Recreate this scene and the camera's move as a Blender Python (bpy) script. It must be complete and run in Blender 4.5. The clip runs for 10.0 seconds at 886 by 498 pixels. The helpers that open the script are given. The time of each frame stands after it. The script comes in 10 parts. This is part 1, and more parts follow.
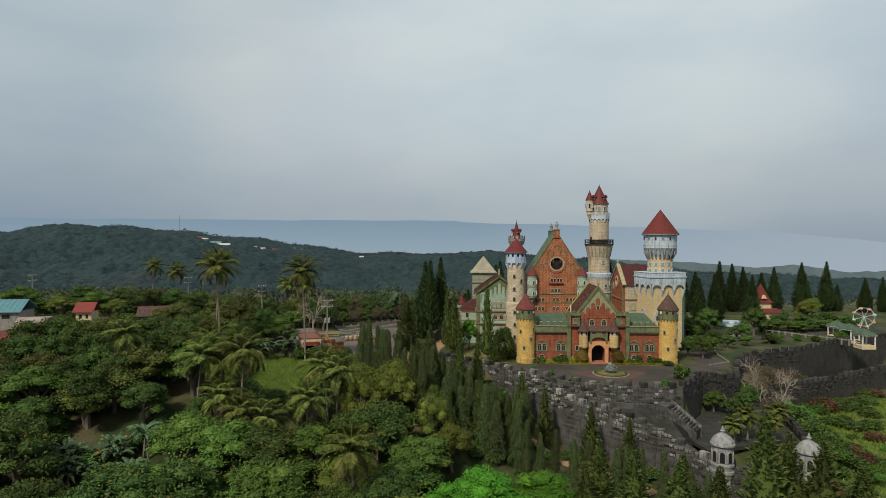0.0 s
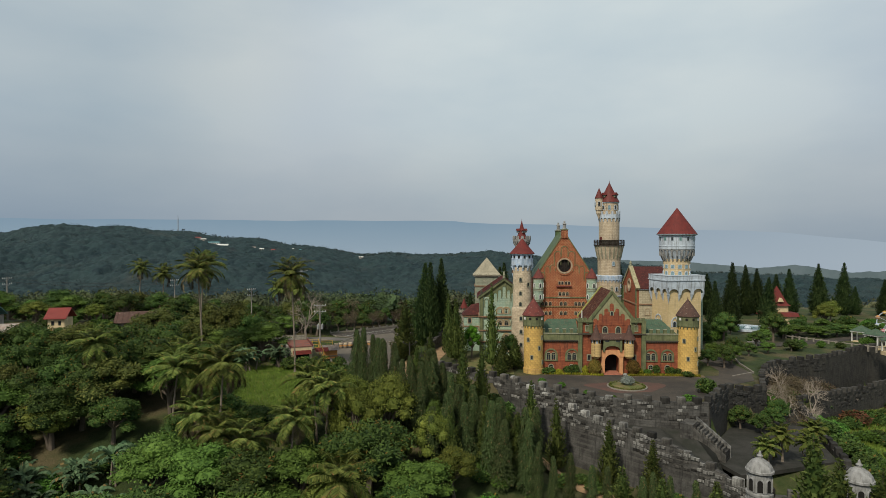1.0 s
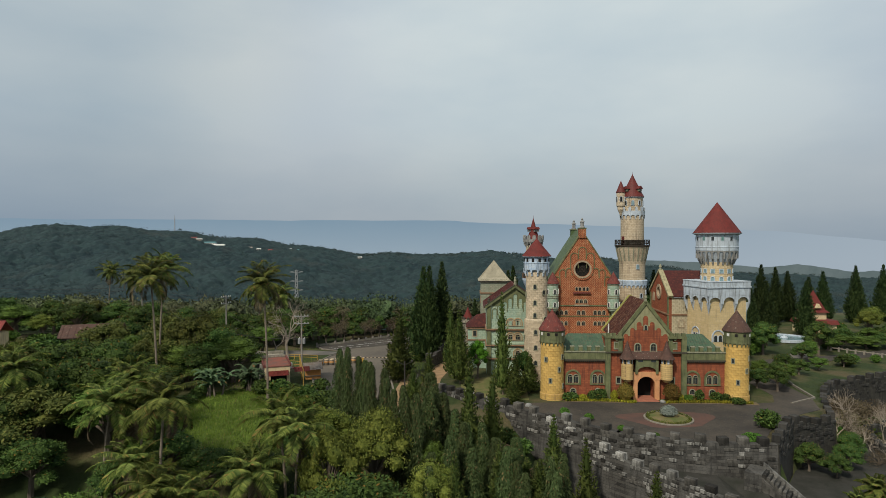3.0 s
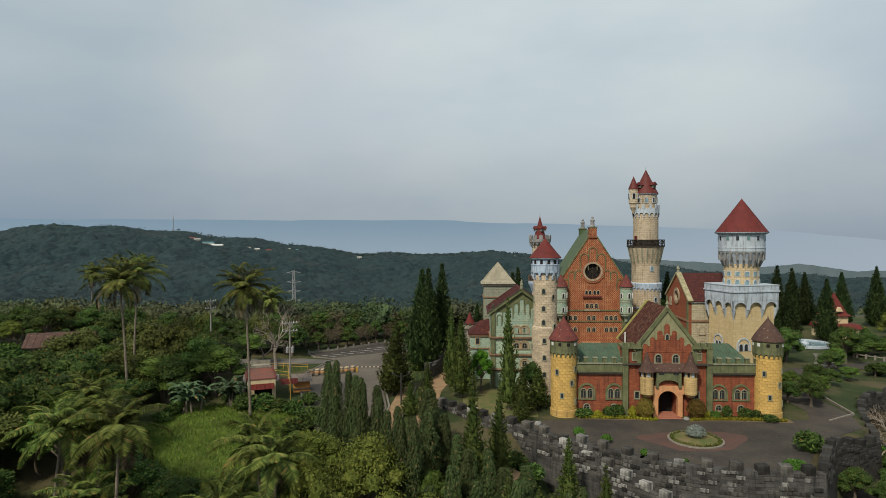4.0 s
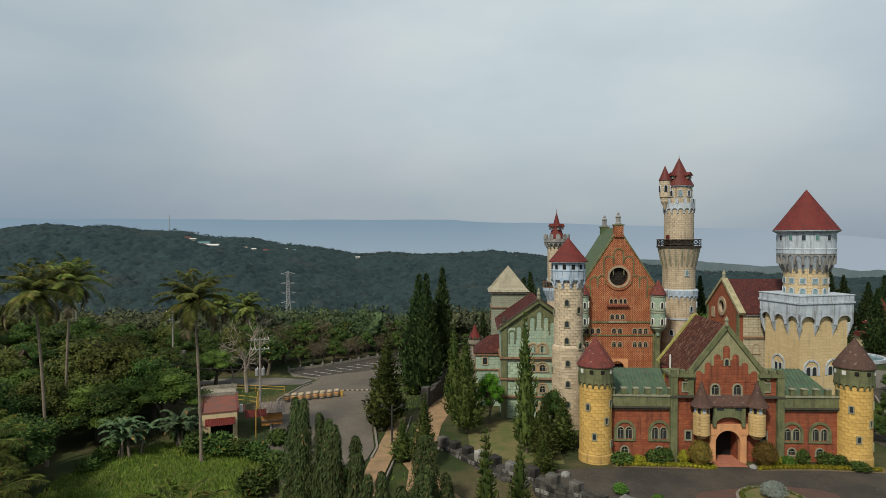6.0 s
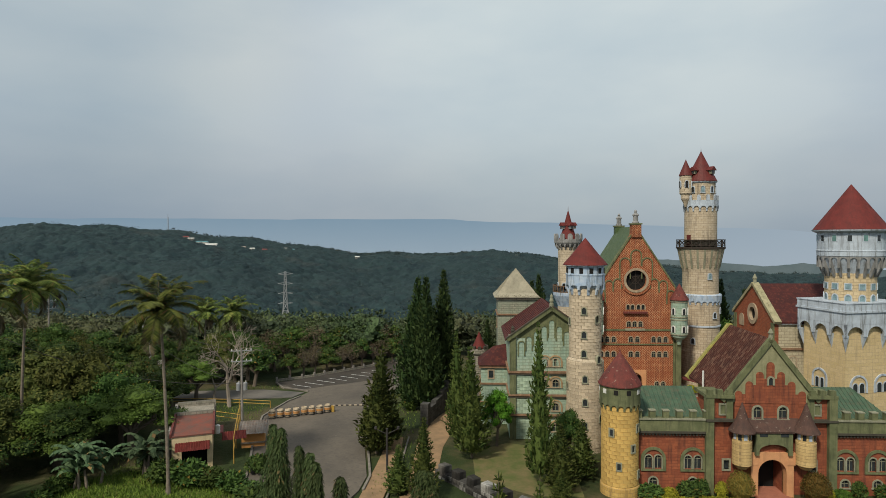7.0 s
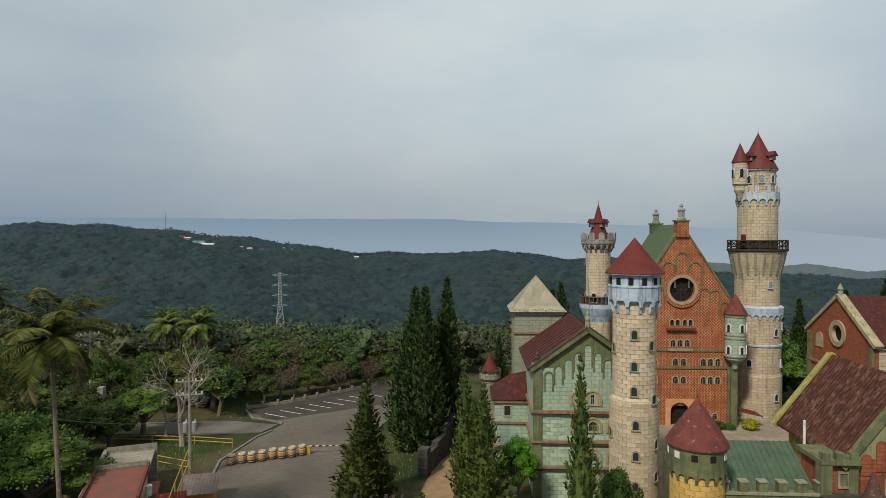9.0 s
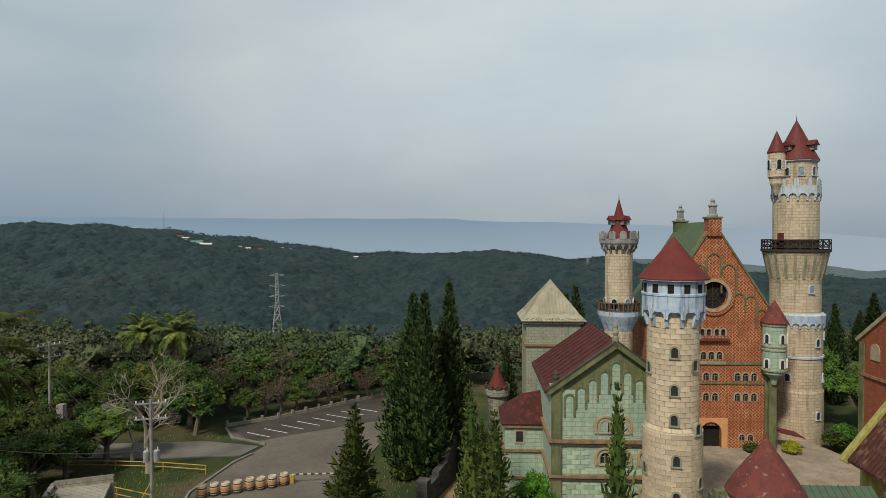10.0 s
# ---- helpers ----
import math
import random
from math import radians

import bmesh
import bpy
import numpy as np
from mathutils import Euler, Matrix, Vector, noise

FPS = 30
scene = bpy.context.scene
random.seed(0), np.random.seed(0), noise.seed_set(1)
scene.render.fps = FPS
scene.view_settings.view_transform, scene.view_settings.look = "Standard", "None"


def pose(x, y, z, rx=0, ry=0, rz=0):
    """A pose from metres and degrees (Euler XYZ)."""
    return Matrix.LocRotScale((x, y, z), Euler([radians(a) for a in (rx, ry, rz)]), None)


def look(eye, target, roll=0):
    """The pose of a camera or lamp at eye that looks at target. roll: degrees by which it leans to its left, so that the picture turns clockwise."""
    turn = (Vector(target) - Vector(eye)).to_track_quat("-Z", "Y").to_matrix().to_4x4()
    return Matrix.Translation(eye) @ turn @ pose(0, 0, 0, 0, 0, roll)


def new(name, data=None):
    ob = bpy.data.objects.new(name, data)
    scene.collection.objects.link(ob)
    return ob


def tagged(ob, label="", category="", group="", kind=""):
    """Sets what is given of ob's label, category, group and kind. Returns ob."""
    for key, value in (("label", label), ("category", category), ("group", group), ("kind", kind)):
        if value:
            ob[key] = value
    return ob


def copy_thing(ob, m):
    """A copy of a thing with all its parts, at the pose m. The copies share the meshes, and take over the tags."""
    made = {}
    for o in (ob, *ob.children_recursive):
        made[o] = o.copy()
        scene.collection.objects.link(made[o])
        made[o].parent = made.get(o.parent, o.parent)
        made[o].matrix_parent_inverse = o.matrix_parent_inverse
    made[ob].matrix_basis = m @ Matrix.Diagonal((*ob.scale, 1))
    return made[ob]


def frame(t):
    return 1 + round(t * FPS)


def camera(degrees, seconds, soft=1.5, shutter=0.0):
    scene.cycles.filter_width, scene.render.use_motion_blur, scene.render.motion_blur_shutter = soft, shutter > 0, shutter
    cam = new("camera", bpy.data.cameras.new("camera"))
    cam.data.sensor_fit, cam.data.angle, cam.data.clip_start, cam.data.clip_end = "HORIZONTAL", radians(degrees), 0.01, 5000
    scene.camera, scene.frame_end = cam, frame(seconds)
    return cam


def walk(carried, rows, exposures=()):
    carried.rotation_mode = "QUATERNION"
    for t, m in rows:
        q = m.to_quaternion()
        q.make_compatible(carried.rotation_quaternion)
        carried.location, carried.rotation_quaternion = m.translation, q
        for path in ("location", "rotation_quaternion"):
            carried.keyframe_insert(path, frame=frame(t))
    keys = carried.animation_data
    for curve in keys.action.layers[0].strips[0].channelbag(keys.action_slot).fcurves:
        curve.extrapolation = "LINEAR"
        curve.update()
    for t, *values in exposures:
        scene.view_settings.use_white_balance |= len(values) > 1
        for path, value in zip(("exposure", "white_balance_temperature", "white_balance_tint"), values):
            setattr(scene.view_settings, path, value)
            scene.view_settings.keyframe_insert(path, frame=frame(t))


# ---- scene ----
cam = camera(72.0, 10.0, soft=0.85)
METRES, EYE, TILT, LEAN, TURN = 100.0, 30.0, -1.07, 0.0, 0.0
ROWS = [
    (0.0, 0.00000, 0.0000, 0.00000, 0.000, 0.000, 0.000),
    (0.5, -0.00106, 0.0521, 0.00124, 0.006, 0.012, 0.010),
    (1.0, -0.00177, 0.1044, 0.00201, 0.006, 0.030, 0.030),
    (1.5, -0.00242, 0.1562, 0.00289, 0.006, 0.030, 0.040),
    (2.0, -0.00307, 0.2079, 0.00425, 0.006, 0.006, 0.050),
    (2.5, -0.00354, 0.2589, 0.00537, 0.006, 0.006, 0.080),
    (4.0, -0.00348, 0.4102, 0.00868, 0.024, -0.024, 0.170),
    (4.5, -0.00378, 0.4599, 0.00980, 0.012, -0.024, 0.200),
    (5.0, -0.00396, 0.5098, 0.01051, 0.000, -0.041, 0.210),
    (5.5, -0.00402, 0.5595, 0.01116, 0.012, -0.047, 0.220),
    (7.0, -0.00703, 0.7068, 0.01483, 0.012, -0.112, 0.180),
    (7.5, -0.00750, 0.7554, 0.01565, 0.030, -0.100, 0.160),
    (8.0, -0.00809, 0.8042, 0.01636, 0.053, -0.089, 0.140),
    (8.5, -0.00915, 0.8528, 0.01695, 0.065, -0.089, 0.110),
    (9.0, -0.01063, 0.9014, 0.01772, 0.065, -0.118, 0.110),
    (9.5, -0.01175, 0.9505, 0.01807, 0.065, -0.130, 0.100),
    (10.0, -0.01276, 0.9991, 0.01855, 0.071, -0.148, 0.130),
]
walk(cam, [(t, pose(0, 0, EYE, TILT, LEAN, TURN) @ pose(METRES * x, METRES * y, METRES * z, 90 + pitch, roll, yaw)) for t, x, y, z, yaw, pitch, roll in ROWS])

# ---- world, sun ----
SUN_EL, SUN_AZ = 46.0, 212.0  # degrees; azimuth from +y towards +x
world = bpy.data.worlds.new("world")
scene.world = world
world.use_nodes = True
wn, wl = world.node_tree.nodes, world.node_tree.links
wn.clear()
w_out = wn.new("ShaderNodeOutputWorld")
w_bg = wn.new("ShaderNodeBackground")
w_sky = wn.new("ShaderNodeTexSky")
w_sky.sky_type, w_sky.sun_disc = "NISHITA", False
w_sky.sun_elevation, w_sky.sun_rotation = radians(SUN_EL), radians(SUN_AZ)
w_sky.dust_density, w_sky.air_density = 4.0, 1.2
w_geo = wn.new("ShaderNodeTexCoord")
w_sep = wn.new("ShaderNodeSeparateXYZ")
wl.new(w_geo.outputs["Generated"], w_sep.inputs[0])
# overcast veil: a grey-blue layer whose colour changes with height, broken by broad soft cloud
w_ramp = wn.new("ShaderNodeValToRGB")
wl.new(w_sep.outputs["Z"], w_ramp.inputs["Fac"])
els = w_ramp.color_ramp.elements
els[0].position, els[0].color = 0.0, (3.6, 4.2, 4.85, 1)
els[1].position, els[1].color = 0.62, (5.3, 5.8, 6.3, 1)
for pos, col in ((0.045, (3.8, 4.4, 5.05, 1)), (0.10, (4.05, 4.65, 5.3, 1)), (0.18, (4.45, 5.2, 5.95, 1)), (0.34, (5.2, 5.95, 6.6, 1))):
    e = els.new(pos)
    e.color = col
w_map = wn.new("ShaderNodeMapping")
w_map.inputs["Scale"].default_value = (1.6, 1.6, 4.2)
wl.new(w_geo.outputs["Generated"], w_map.inputs["Vector"])
w_noise = wn.new("ShaderNodeTexNoise")
w_noise.inputs["Scale"].default_value, w_noise.inputs["Detail"].default_value, w_noise.inputs["Roughness"].default_value = 1.15, 5.0, 0.5
wl.new(w_map.outputs["Vector"], w_noise.inputs["Vector"])
w_cloud = wn.new("ShaderNodeValToRGB")
wl.new(w_noise.outputs["Fac"], w_cloud.inputs["Fac"])
w_cloud.color_ramp.elements[0].position, w_cloud.color_ramp.elements[0].color = 0.36, (0.88, 0.915, 0.93, 1)
w_cloud.color_ramp.elements[1].position, w_cloud.color_ramp.elements[1].color = 0.64, (1.13, 1.09, 1.03, 1)
w_mul = wn.new("ShaderNodeMixRGB")
w_mul.blend_type, w_mul.inputs["Fac"].default_value = "MULTIPLY", 1.0
wl.new(w_ramp.outputs["Color"], w_mul.inputs["Color1"])
wl.new(w_cloud.outputs["Color"], w_mul.inputs["Color2"])
def broad_patch(towards, lo, hi, tone, base):
    """A wide soft brightening or darkening of the cloud layer about one bearing."""
    d = wn.new("ShaderNodeVectorMath")
    d.operation = "DOT_PRODUCT"
    wl.new(w_geo.outputs["Generated"], d.inputs[0])
    d.inputs[1].default_value = Vector(towards).normalized()
    r = wn.new("ShaderNodeMapRange")
    r.interpolation_type = "SMOOTHSTEP"
    r.inputs["From Min"].default_value, r.inputs["From Max"].default_value = lo, hi
    wl.new(d.outputs["Value"], r.inputs["Value"])
    x = wn.new("ShaderNodeMixRGB")
    x.inputs["Color1"].default_value, x.inputs["Color2"].default_value = (1, 1, 1, 1), (*tone, 1)
    wl.new(r.outputs["Result"], x.inputs["Fac"])
    y = wn.new("ShaderNodeMixRGB")
    y.blend_type, y.inputs["Fac"].default_value = "MULTIPLY", 1.0
    wl.new(base, y.inputs["Color1"])
    wl.new(x.outputs["Color"], y.inputs["Color2"])
    return y.outputs["Color"]


w_veil = broad_patch((0.22, 0.93, 0.30), 0.90, 0.99, (1.17, 1.16, 1.10), w_mul.outputs["Color"])
w_veil = broad_patch((-0.45, 0.85, 0.33), 0.95, 0.995, (1.06, 1.03, 0.97), w_veil)
w_veil = broad_patch((-0.60, 0.78, 0.14), 0.93, 0.995, (0.82, 0.87, 0.92), w_veil)
w_mix = wn.new("ShaderNodeMixRGB")
w_mix.inputs["Fac"].default_value = 0.9
wl.new(w_sky.outputs["Color"], w_mix.inputs["Color1"])
wl.new(w_veil, w_mix.inputs["Color2"])
wl.new(w_mix.outputs["Color"], w_bg.inputs["Color"])
w_bg.inputs["Strength"].default_value = 0.1
wl.new(w_bg.outputs["Background"], w_out.inputs["Surface"])

sun_data = bpy.data.lights.new("sun", "SUN")
sun_data.energy, sun_data.angle, sun_data.color = 3.3, radians(6), (1.0, 0.92, 0.78)
sun_lamp = new("sun", sun_data)
_az, _el = radians(SUN_AZ), radians(SUN_EL)
sun_dir = Vector((math.sin(_az) * math.cos(_el), math.cos(_az) * math.cos(_el), math.sin(_el)))
sun_lamp.matrix_basis = look(sun_dir * 200, (0, 0, 0))

# ---- materials ----
def shader(name, rough=0.85):
    m = bpy.data.materials.new(name)
    m.use_nodes = True
    nt = m.node_tree
    b = nt.nodes["Principled BSDF"]
    b.inputs["Roughness"].default_value = rough
    b.inputs["Specular IOR Level"].default_value = 0.25
    return m, nt, b


def noise_fac(nt, vec, scale, detail=4.0, rough=0.6, lo=0.35, hi=0.65):
    n = nt.nodes.new("ShaderNodeTexNoise")
    n.inputs["Scale"].default_value, n.inputs["Detail"].default_value, n.inputs["Roughness"].default_value = scale, detail, rough
    nt.links.new(vec, n.inputs["Vector"])
    r = nt.nodes.new("ShaderNodeMapRange")
    r.inputs["From Min"].default_value, r.inputs["From Max"].default_value = lo, hi
    nt.links.new(n.outputs["Fac"], r.inputs["Value"])
    return r.outputs["Result"]


def mixed(nt, fac, a, b, mode="MIX"):
    x = nt.nodes.new("ShaderNodeMixRGB")
    x.blend_type = mode
    for key, val in (("Fac", fac), ("Color1", a), ("Color2", b)):
        if isinstance(val, bpy.types.NodeSocket):
            nt.links.new(val, x.inputs[key])
        elif key == "Fac":
            x.inputs[key].default_value = val
        else:
            x.inputs[key].default_value = (*val, 1)
    return x.outputs["Color"]


def scaled(nt, fac, k):
    x = nt.nodes.new("ShaderNodeMath")
    x.operation = "MULTIPLY"
    nt.links.new(fac, x.inputs[0])
    x.inputs[1].default_value = k
    return x.outputs[0]


def bumped(nt, bsdf, height, strength=0.4, distance=0.05):
    x = nt.nodes.new("ShaderNodeBump")
    x.inputs["Strength"].default_value, x.inputs["Distance"].default_value = strength, distance
    nt.links.new(height, x.inputs["Height"])
    nt.links.new(x.outputs["Normal"], bsdf.inputs["Normal"])


def coords(nt, scale=(1, 1, 1)):
    t = nt.nodes.new("ShaderNodeTexCoord")
    m = nt.nodes.new("ShaderNodeMapping")
    m.inputs["Scale"].default_value = scale
    nt.links.new(t.outputs["Object"], m.inputs["Vector"])
    return m.outputs["Vector"]


def plain(name, c1, c2, scale=1.5, rough=0.85, bump=0.3, stain=None, stain_amount=0.6, metal=0.0, piece=0.0, flake=None):
    """Two tones in broad patches, a fine grain, run-down streaks of a stain, and a fine relief."""
    m, nt, b = shader(name, rough)
    v = coords(nt)
    col = mixed(nt, noise_fac(nt, v, scale), c1, c2)
    fine = noise_fac(nt, v, scale * 9, 3.0, 0.7, 0.25, 0.75)
    col = mixed(nt, scaled(nt, fine, 0.35), col, tuple(0.55 * k for k in c1))
    if stain:
        run = noise_fac(nt, coords(nt, (1.7, 1.7, 0.22)), 1.3, 5.0, 0.65, 0.50, 0.72)
        col = mixed(nt, scaled(nt, run, stain_amount), col, stain)
    if flake:
        col = mixed(nt, scaled(nt, noise_fac(nt, v, 2.6, 5.0, 0.7, 0.60, 0.68), 0.85), col, flake)
    if piece:
        oi = nt.nodes.new("ShaderNodeObjectInfo")
        hs = nt.nodes.new("ShaderNodeHueSaturation")
        mr = nt.nodes.new("ShaderNodeMapRange")
        mr.inputs["To Min"].default_value, mr.inputs["To Max"].default_value = 1 - piece, 1 + piece
        nt.links.new(oi.outputs["Random"], mr.inputs["Value"])
        nt.links.new(mr.outputs["Result"], hs.inputs["Value"])
        nt.links.new(col, hs.inputs["Color"])
        col = hs.outputs["Color"]
    nt.links.new(col, b.inputs["Base Color"])
    b.inputs["Metallic"].default_value = metal
    bumped(nt, b, fine, bump, 0.03)
    return m


def masonry(name, c1, c2, joint, width, height, around=0.0, joint_size=0.03, stain=(0.05, 0.05, 0.04), stain_amount=0.6, patch=None, offset=0.5, bump=0.6, vary=0.35, weave=0.0):
    """Courses of blocks. around: the radius, for a round tower."""
    m, nt, b = shader(name, 0.9)
    t = nt.nodes.new("ShaderNodeTexCoord")
    sep = nt.nodes.new("ShaderNodeSeparateXYZ")
    nt.links.new(t.outputs["Object"], sep.inputs[0])
    if around:
        at = nt.nodes.new("ShaderNodeMath")
        at.operation = "ARCTAN2"
        nt.links.new(sep.outputs["Y"], at.inputs[0])
        nt.links.new(sep.outputs["X"], at.inputs[1])
        along = scaled(nt, at.outputs[0], around)
    else:
        ad = nt.nodes.new("ShaderNodeMath")
        nt.links.new(sep.outputs["X"], ad.inputs[0])
        nt.links.new(sep.outputs["Y"], ad.inputs[1])
        along = ad.outputs[0]
    comb = nt.nodes.new("ShaderNodeCombineXYZ")
    nt.links.new(along, comb.inputs["X"])
    nt.links.new(sep.outputs["Z"], comb.inputs["Y"])
    def courses(vec):
        b_ = nt.nodes.new("ShaderNodeTexBrick")
        b_.offset = offset
        nt.links.new(vec, b_.inputs["Vector"])
        return b_

    br = courses(comb.outputs[0])
    br2 = None
    if weave:
        # basket weave laid on the diagonal: cells of level bricks beside cells of upright ones
        turn = nt.nodes.new("ShaderNodeMapping")
        turn.inputs["Rotation"].default_value = (0, 0, radians(45))
        nt.links.new(comb.outputs[0], turn.inputs["Vector"])
        br = courses(turn.outputs["Vector"])
        s2 = nt.nodes.new("ShaderNodeSeparateXYZ")
        nt.links.new(turn.outputs["Vector"], s2.inputs[0])
        c2_ = nt.nodes.new("ShaderNodeCombineXYZ")
        nt.links.new(s2.outputs["Y"], c2_.inputs["X"])
        nt.links.new(s2.outputs["X"], c2_.inputs["Y"])
        br2 = courses(c2_.outputs[0])
        chk = nt.nodes.new("ShaderNodeTexChecker")
        chk.inputs["Scale"].default_value = 1 / weave
        nt.links.new(turn.outputs["Vector"], chk.inputs["Vector"])
    for br_ in ([br, br2] if br2 else [br]):
      for key, val in (("Color1", (*c1, 1)), ("Color2", (*c2, 1)), ("Mortar", (*joint, 1)), ("Scale", 1.0), ("Mortar Size", joint_size), ("Mortar Smooth", 0.3), ("Brick Width", width), ("Row Height", height), ("Bias", 0.0)):
        br_.inputs[key].default_value = val
    v = coords(nt)
    col, gaps = br.outputs["Color"], br.outputs["Fac"]
    if br2:
        col = mixed(nt, chk.outputs["Fac"], br.outputs["Color"], br2.outputs["Color"])
        gaps = mixed(nt, chk.outputs["Fac"], br.outputs["Fac"], br2.outputs["Fac"])
    broad = noise_fac(nt, v, 0.45, 4.0)
    if patch:
        col = mixed(nt, scaled(nt, broad, 0.7), col, patch)
    fine = noise_fac(nt, v, 6.0, 4.0, 0.7, 0.3, 0.7)
    col = mixed(nt, scaled(nt, fine, vary), col, tuple(0.5 * k for k in c2))
    if stain:
        run = noise_fac(nt, coords(nt, (1.5, 1.5, 0.16)), 1.2, 5.0, 0.65, 0.50, 0.74)
        col = mixed(nt, scaled(nt, run, stain_amount), col, stain)
    nt.links.new(col, b.inputs["Base Color"])
    hgt = nt.nodes.new("ShaderNodeMath")
    hgt.operation = "MULTIPLY_ADD"
    nt.links.new(gaps, hgt.inputs[0])
    hgt.inputs[1].default_value = -1.0
    nt.links.new(scaled(nt, fine, 0.5), hgt.inputs[2])
    bumped(nt, b, hgt.outputs[0], bump, 0.04)
    return m


def foliage(name, dark, light, broad_scale=0.8, brown=None, patch=None):
    """Leaves: each leaf its own tone between two greens, broad lighter patches, a few browned ones."""
    m, nt, b = shader(name, 0.6)
    dark, light = [(c[0] * 0.90, c[1] * 0.92, c[2] * 1.08) for c in (dark, light)]
    g = nt.nodes.new("ShaderNodeNewGeometry")
    oi = nt.nodes.new("ShaderNodeObjectInfo")
    col = mixed(nt, g.outputs["Random Per Island"], dark, light)
    broad = noise_fac(nt, coords(nt), broad_scale, 3.0, 0.5, 0.40, 0.65)
    col = mixed(nt, scaled(nt, broad, 0.45 if not patch else 0.8), col, patch or tuple(0.5 * k for k in dark))
    if brown:
        cmpn = nt.nodes.new("ShaderNodeMath")
        cmpn.operation = "GREATER_THAN"
        cmpn.inputs[1].default_value = 0.965
        nt.links.new(g.outputs["Random Per Island"], cmpn.inputs[0])
        col = mixed(nt, cmpn.outputs[0], col, brown)
    hs = nt.nodes.new("ShaderNodeHueSaturation")
    for key, lo, hi in (("Value", 0.72, 1.3), ("Hue", 0.485, 0.515)):
        mr = nt.nodes.new("ShaderNodeMapRange")
        mr.inputs["To Min"].default_value, mr.inputs["To Max"].default_value = lo, hi
        nt.links.new(oi.outputs["Random"], mr.inputs["Value"])
        nt.links.new(mr.outputs["Result"], hs.inputs[key])
    nt.links.new(col, hs.inputs["Color"])
    nt.links.new(hs.outputs["Color"], b.inputs["Base Color"])
    b.inputs["Specular IOR Level"].default_value = 0.08
    return m


YELLOW = (0.56, 0.41, 0.19)
M = {}
M["stone_yellow"] = masonry("yellow_stone", (0.62, 0.42, 0.135), (0.52, 0.33, 0.095), (0.36, 0.25, 0.12), 0.75, 0.42, around=2.0, joint_size=0.022, stain=(0.17, 0.115, 0.055), stain_amount=0.75)
M["stone_cream"] = masonry("cream_stone", (0.58, 0.49, 0.36), (0.47, 0.39, 0.27), (0.29, 0.235, 0.165), 0.8, 0.42, around=2.1, joint_size=0.028, stain=(0.13, 0.105, 0.08), stain_amount=0.75)
M["stone_cream_big"] = masonry("cream_stone_of_tall_tower", (0.56, 0.47, 0.34), (0.47, 0.38, 0.26), (0.28, 0.22, 0.15), 0.9, 0.42, around=3.1, joint_size=0.026, stain=(0.13, 0.105, 0.08), stain_amount=0.8)
M["stone_block"] = masonry("pale_stone_of_square_tower", (0.64, 0.50, 0.28), (0.56, 0.43, 0.22), (0.47, 0.37, 0.23), 0.95, 0.45, joint_size=0.020, stain=(0.25, 0.20, 0.13), stain_amount=0.55)
M["stone_green"] = masonry("pale_green_blockwork", (0.44, 0.50, 0.37), (0.30, 0.40, 0.30), (0.26, 0.28, 0.20), 0.8, 0.42, joint_size=0.03, stain=(0.16, 0.20, 0.12), stain_amount=0.6, patch=(0.24, 0.37, 0.31))
M["stone_grey"] = masonry("grey_stone", (0.34, 0.31, 0.25), (0.26, 0.24, 0.19), (0.14, 0.13, 0.10), 0.7, 0.36, joint_size=0.03, stain=(0.10, 0.10, 0.08))
M["stone_rampart"] = masonry("weathered_rampart_stone", (0.088, 0.083, 0.073), (0.024, 0.023, 0.021), (0.026, 0.025, 0.023), 0.95, 0.42, joint_size=0.04, stain=(0.016, 0.016, 0.015), stain_amount=0.9, patch=(0.125, 0.122, 0.112))
M["rampart_piece"] = plain("rampart_block", (0.108, 0.102, 0.090), (0.024, 0.023, 0.020), 1.0, 0.92, 0.6, stain=(0.020, 0.019, 0.017), stain_amount=0.85, piece=0.7)
M["rampart_pale"] = plain("pale_rampart_block", (0.34, 0.335, 0.31), (0.105, 0.102, 0.092), 1.1, 0.92, 0.6, stain=(0.028, 0.027, 0.024), stain_amount=0.95, piece=0.45)
M["rampart_black"] = plain("black_weathered_block", (0.052, 0.050, 0.045), (0.020, 0.019, 0.017), 0.7, 0.92, 0.6, stain=(0.013, 0.013, 0.012), stain_amount=0.8, piece=0.5)
M["stone_black"] = masonry("black_weathered_stone", (0.050, 0.048, 0.042), (0.024, 0.023, 0.020), (0.016, 0.016, 0.014), 1.0, 0.48, joint_size=0.03, stain=(0.012, 0.012, 0.011), stain_amount=0.9, patch=(0.060, 0.056, 0.045))
M["brick"] = masonry("orange_brick", (0.36, 0.096, 0.036), (0.21, 0.054, 0.024), (0.62, 0.36, 0.19), 0.60, 0.30, joint_size=0.048, stain=(0.10, 0.036, 0.022), stain_amount=0.7, vary=0.42, weave=0.60, patch=(0.27, 0.075, 0.032))
M["brick_red"] = masonry("red_rendered_blockwork", (0.38, 0.120, 0.054), (0.25, 0.070, 0.034), (0.22, 0.068, 0.036), 0.7, 0.32, joint_size=0.02, stain=(0.060, 0.028, 0.022), stain_amount=0.9, patch=(0.21, 0.066, 0.038))
M["peach"] = plain("peach_render", (0.62, 0.32, 0.15), (0.52, 0.25, 0.12), 1.2, 0.85, 0.2, stain=(0.28, 0.15, 0.08), stain_amount=0.4)
M["trim_green"] = plain("moss_green_render", (0.175, 0.185, 0.092), (0.10, 0.115, 0.055), 0.9, 0.9, 0.4, stain=(0.045, 0.05, 0.03), stain_amount=0.8)
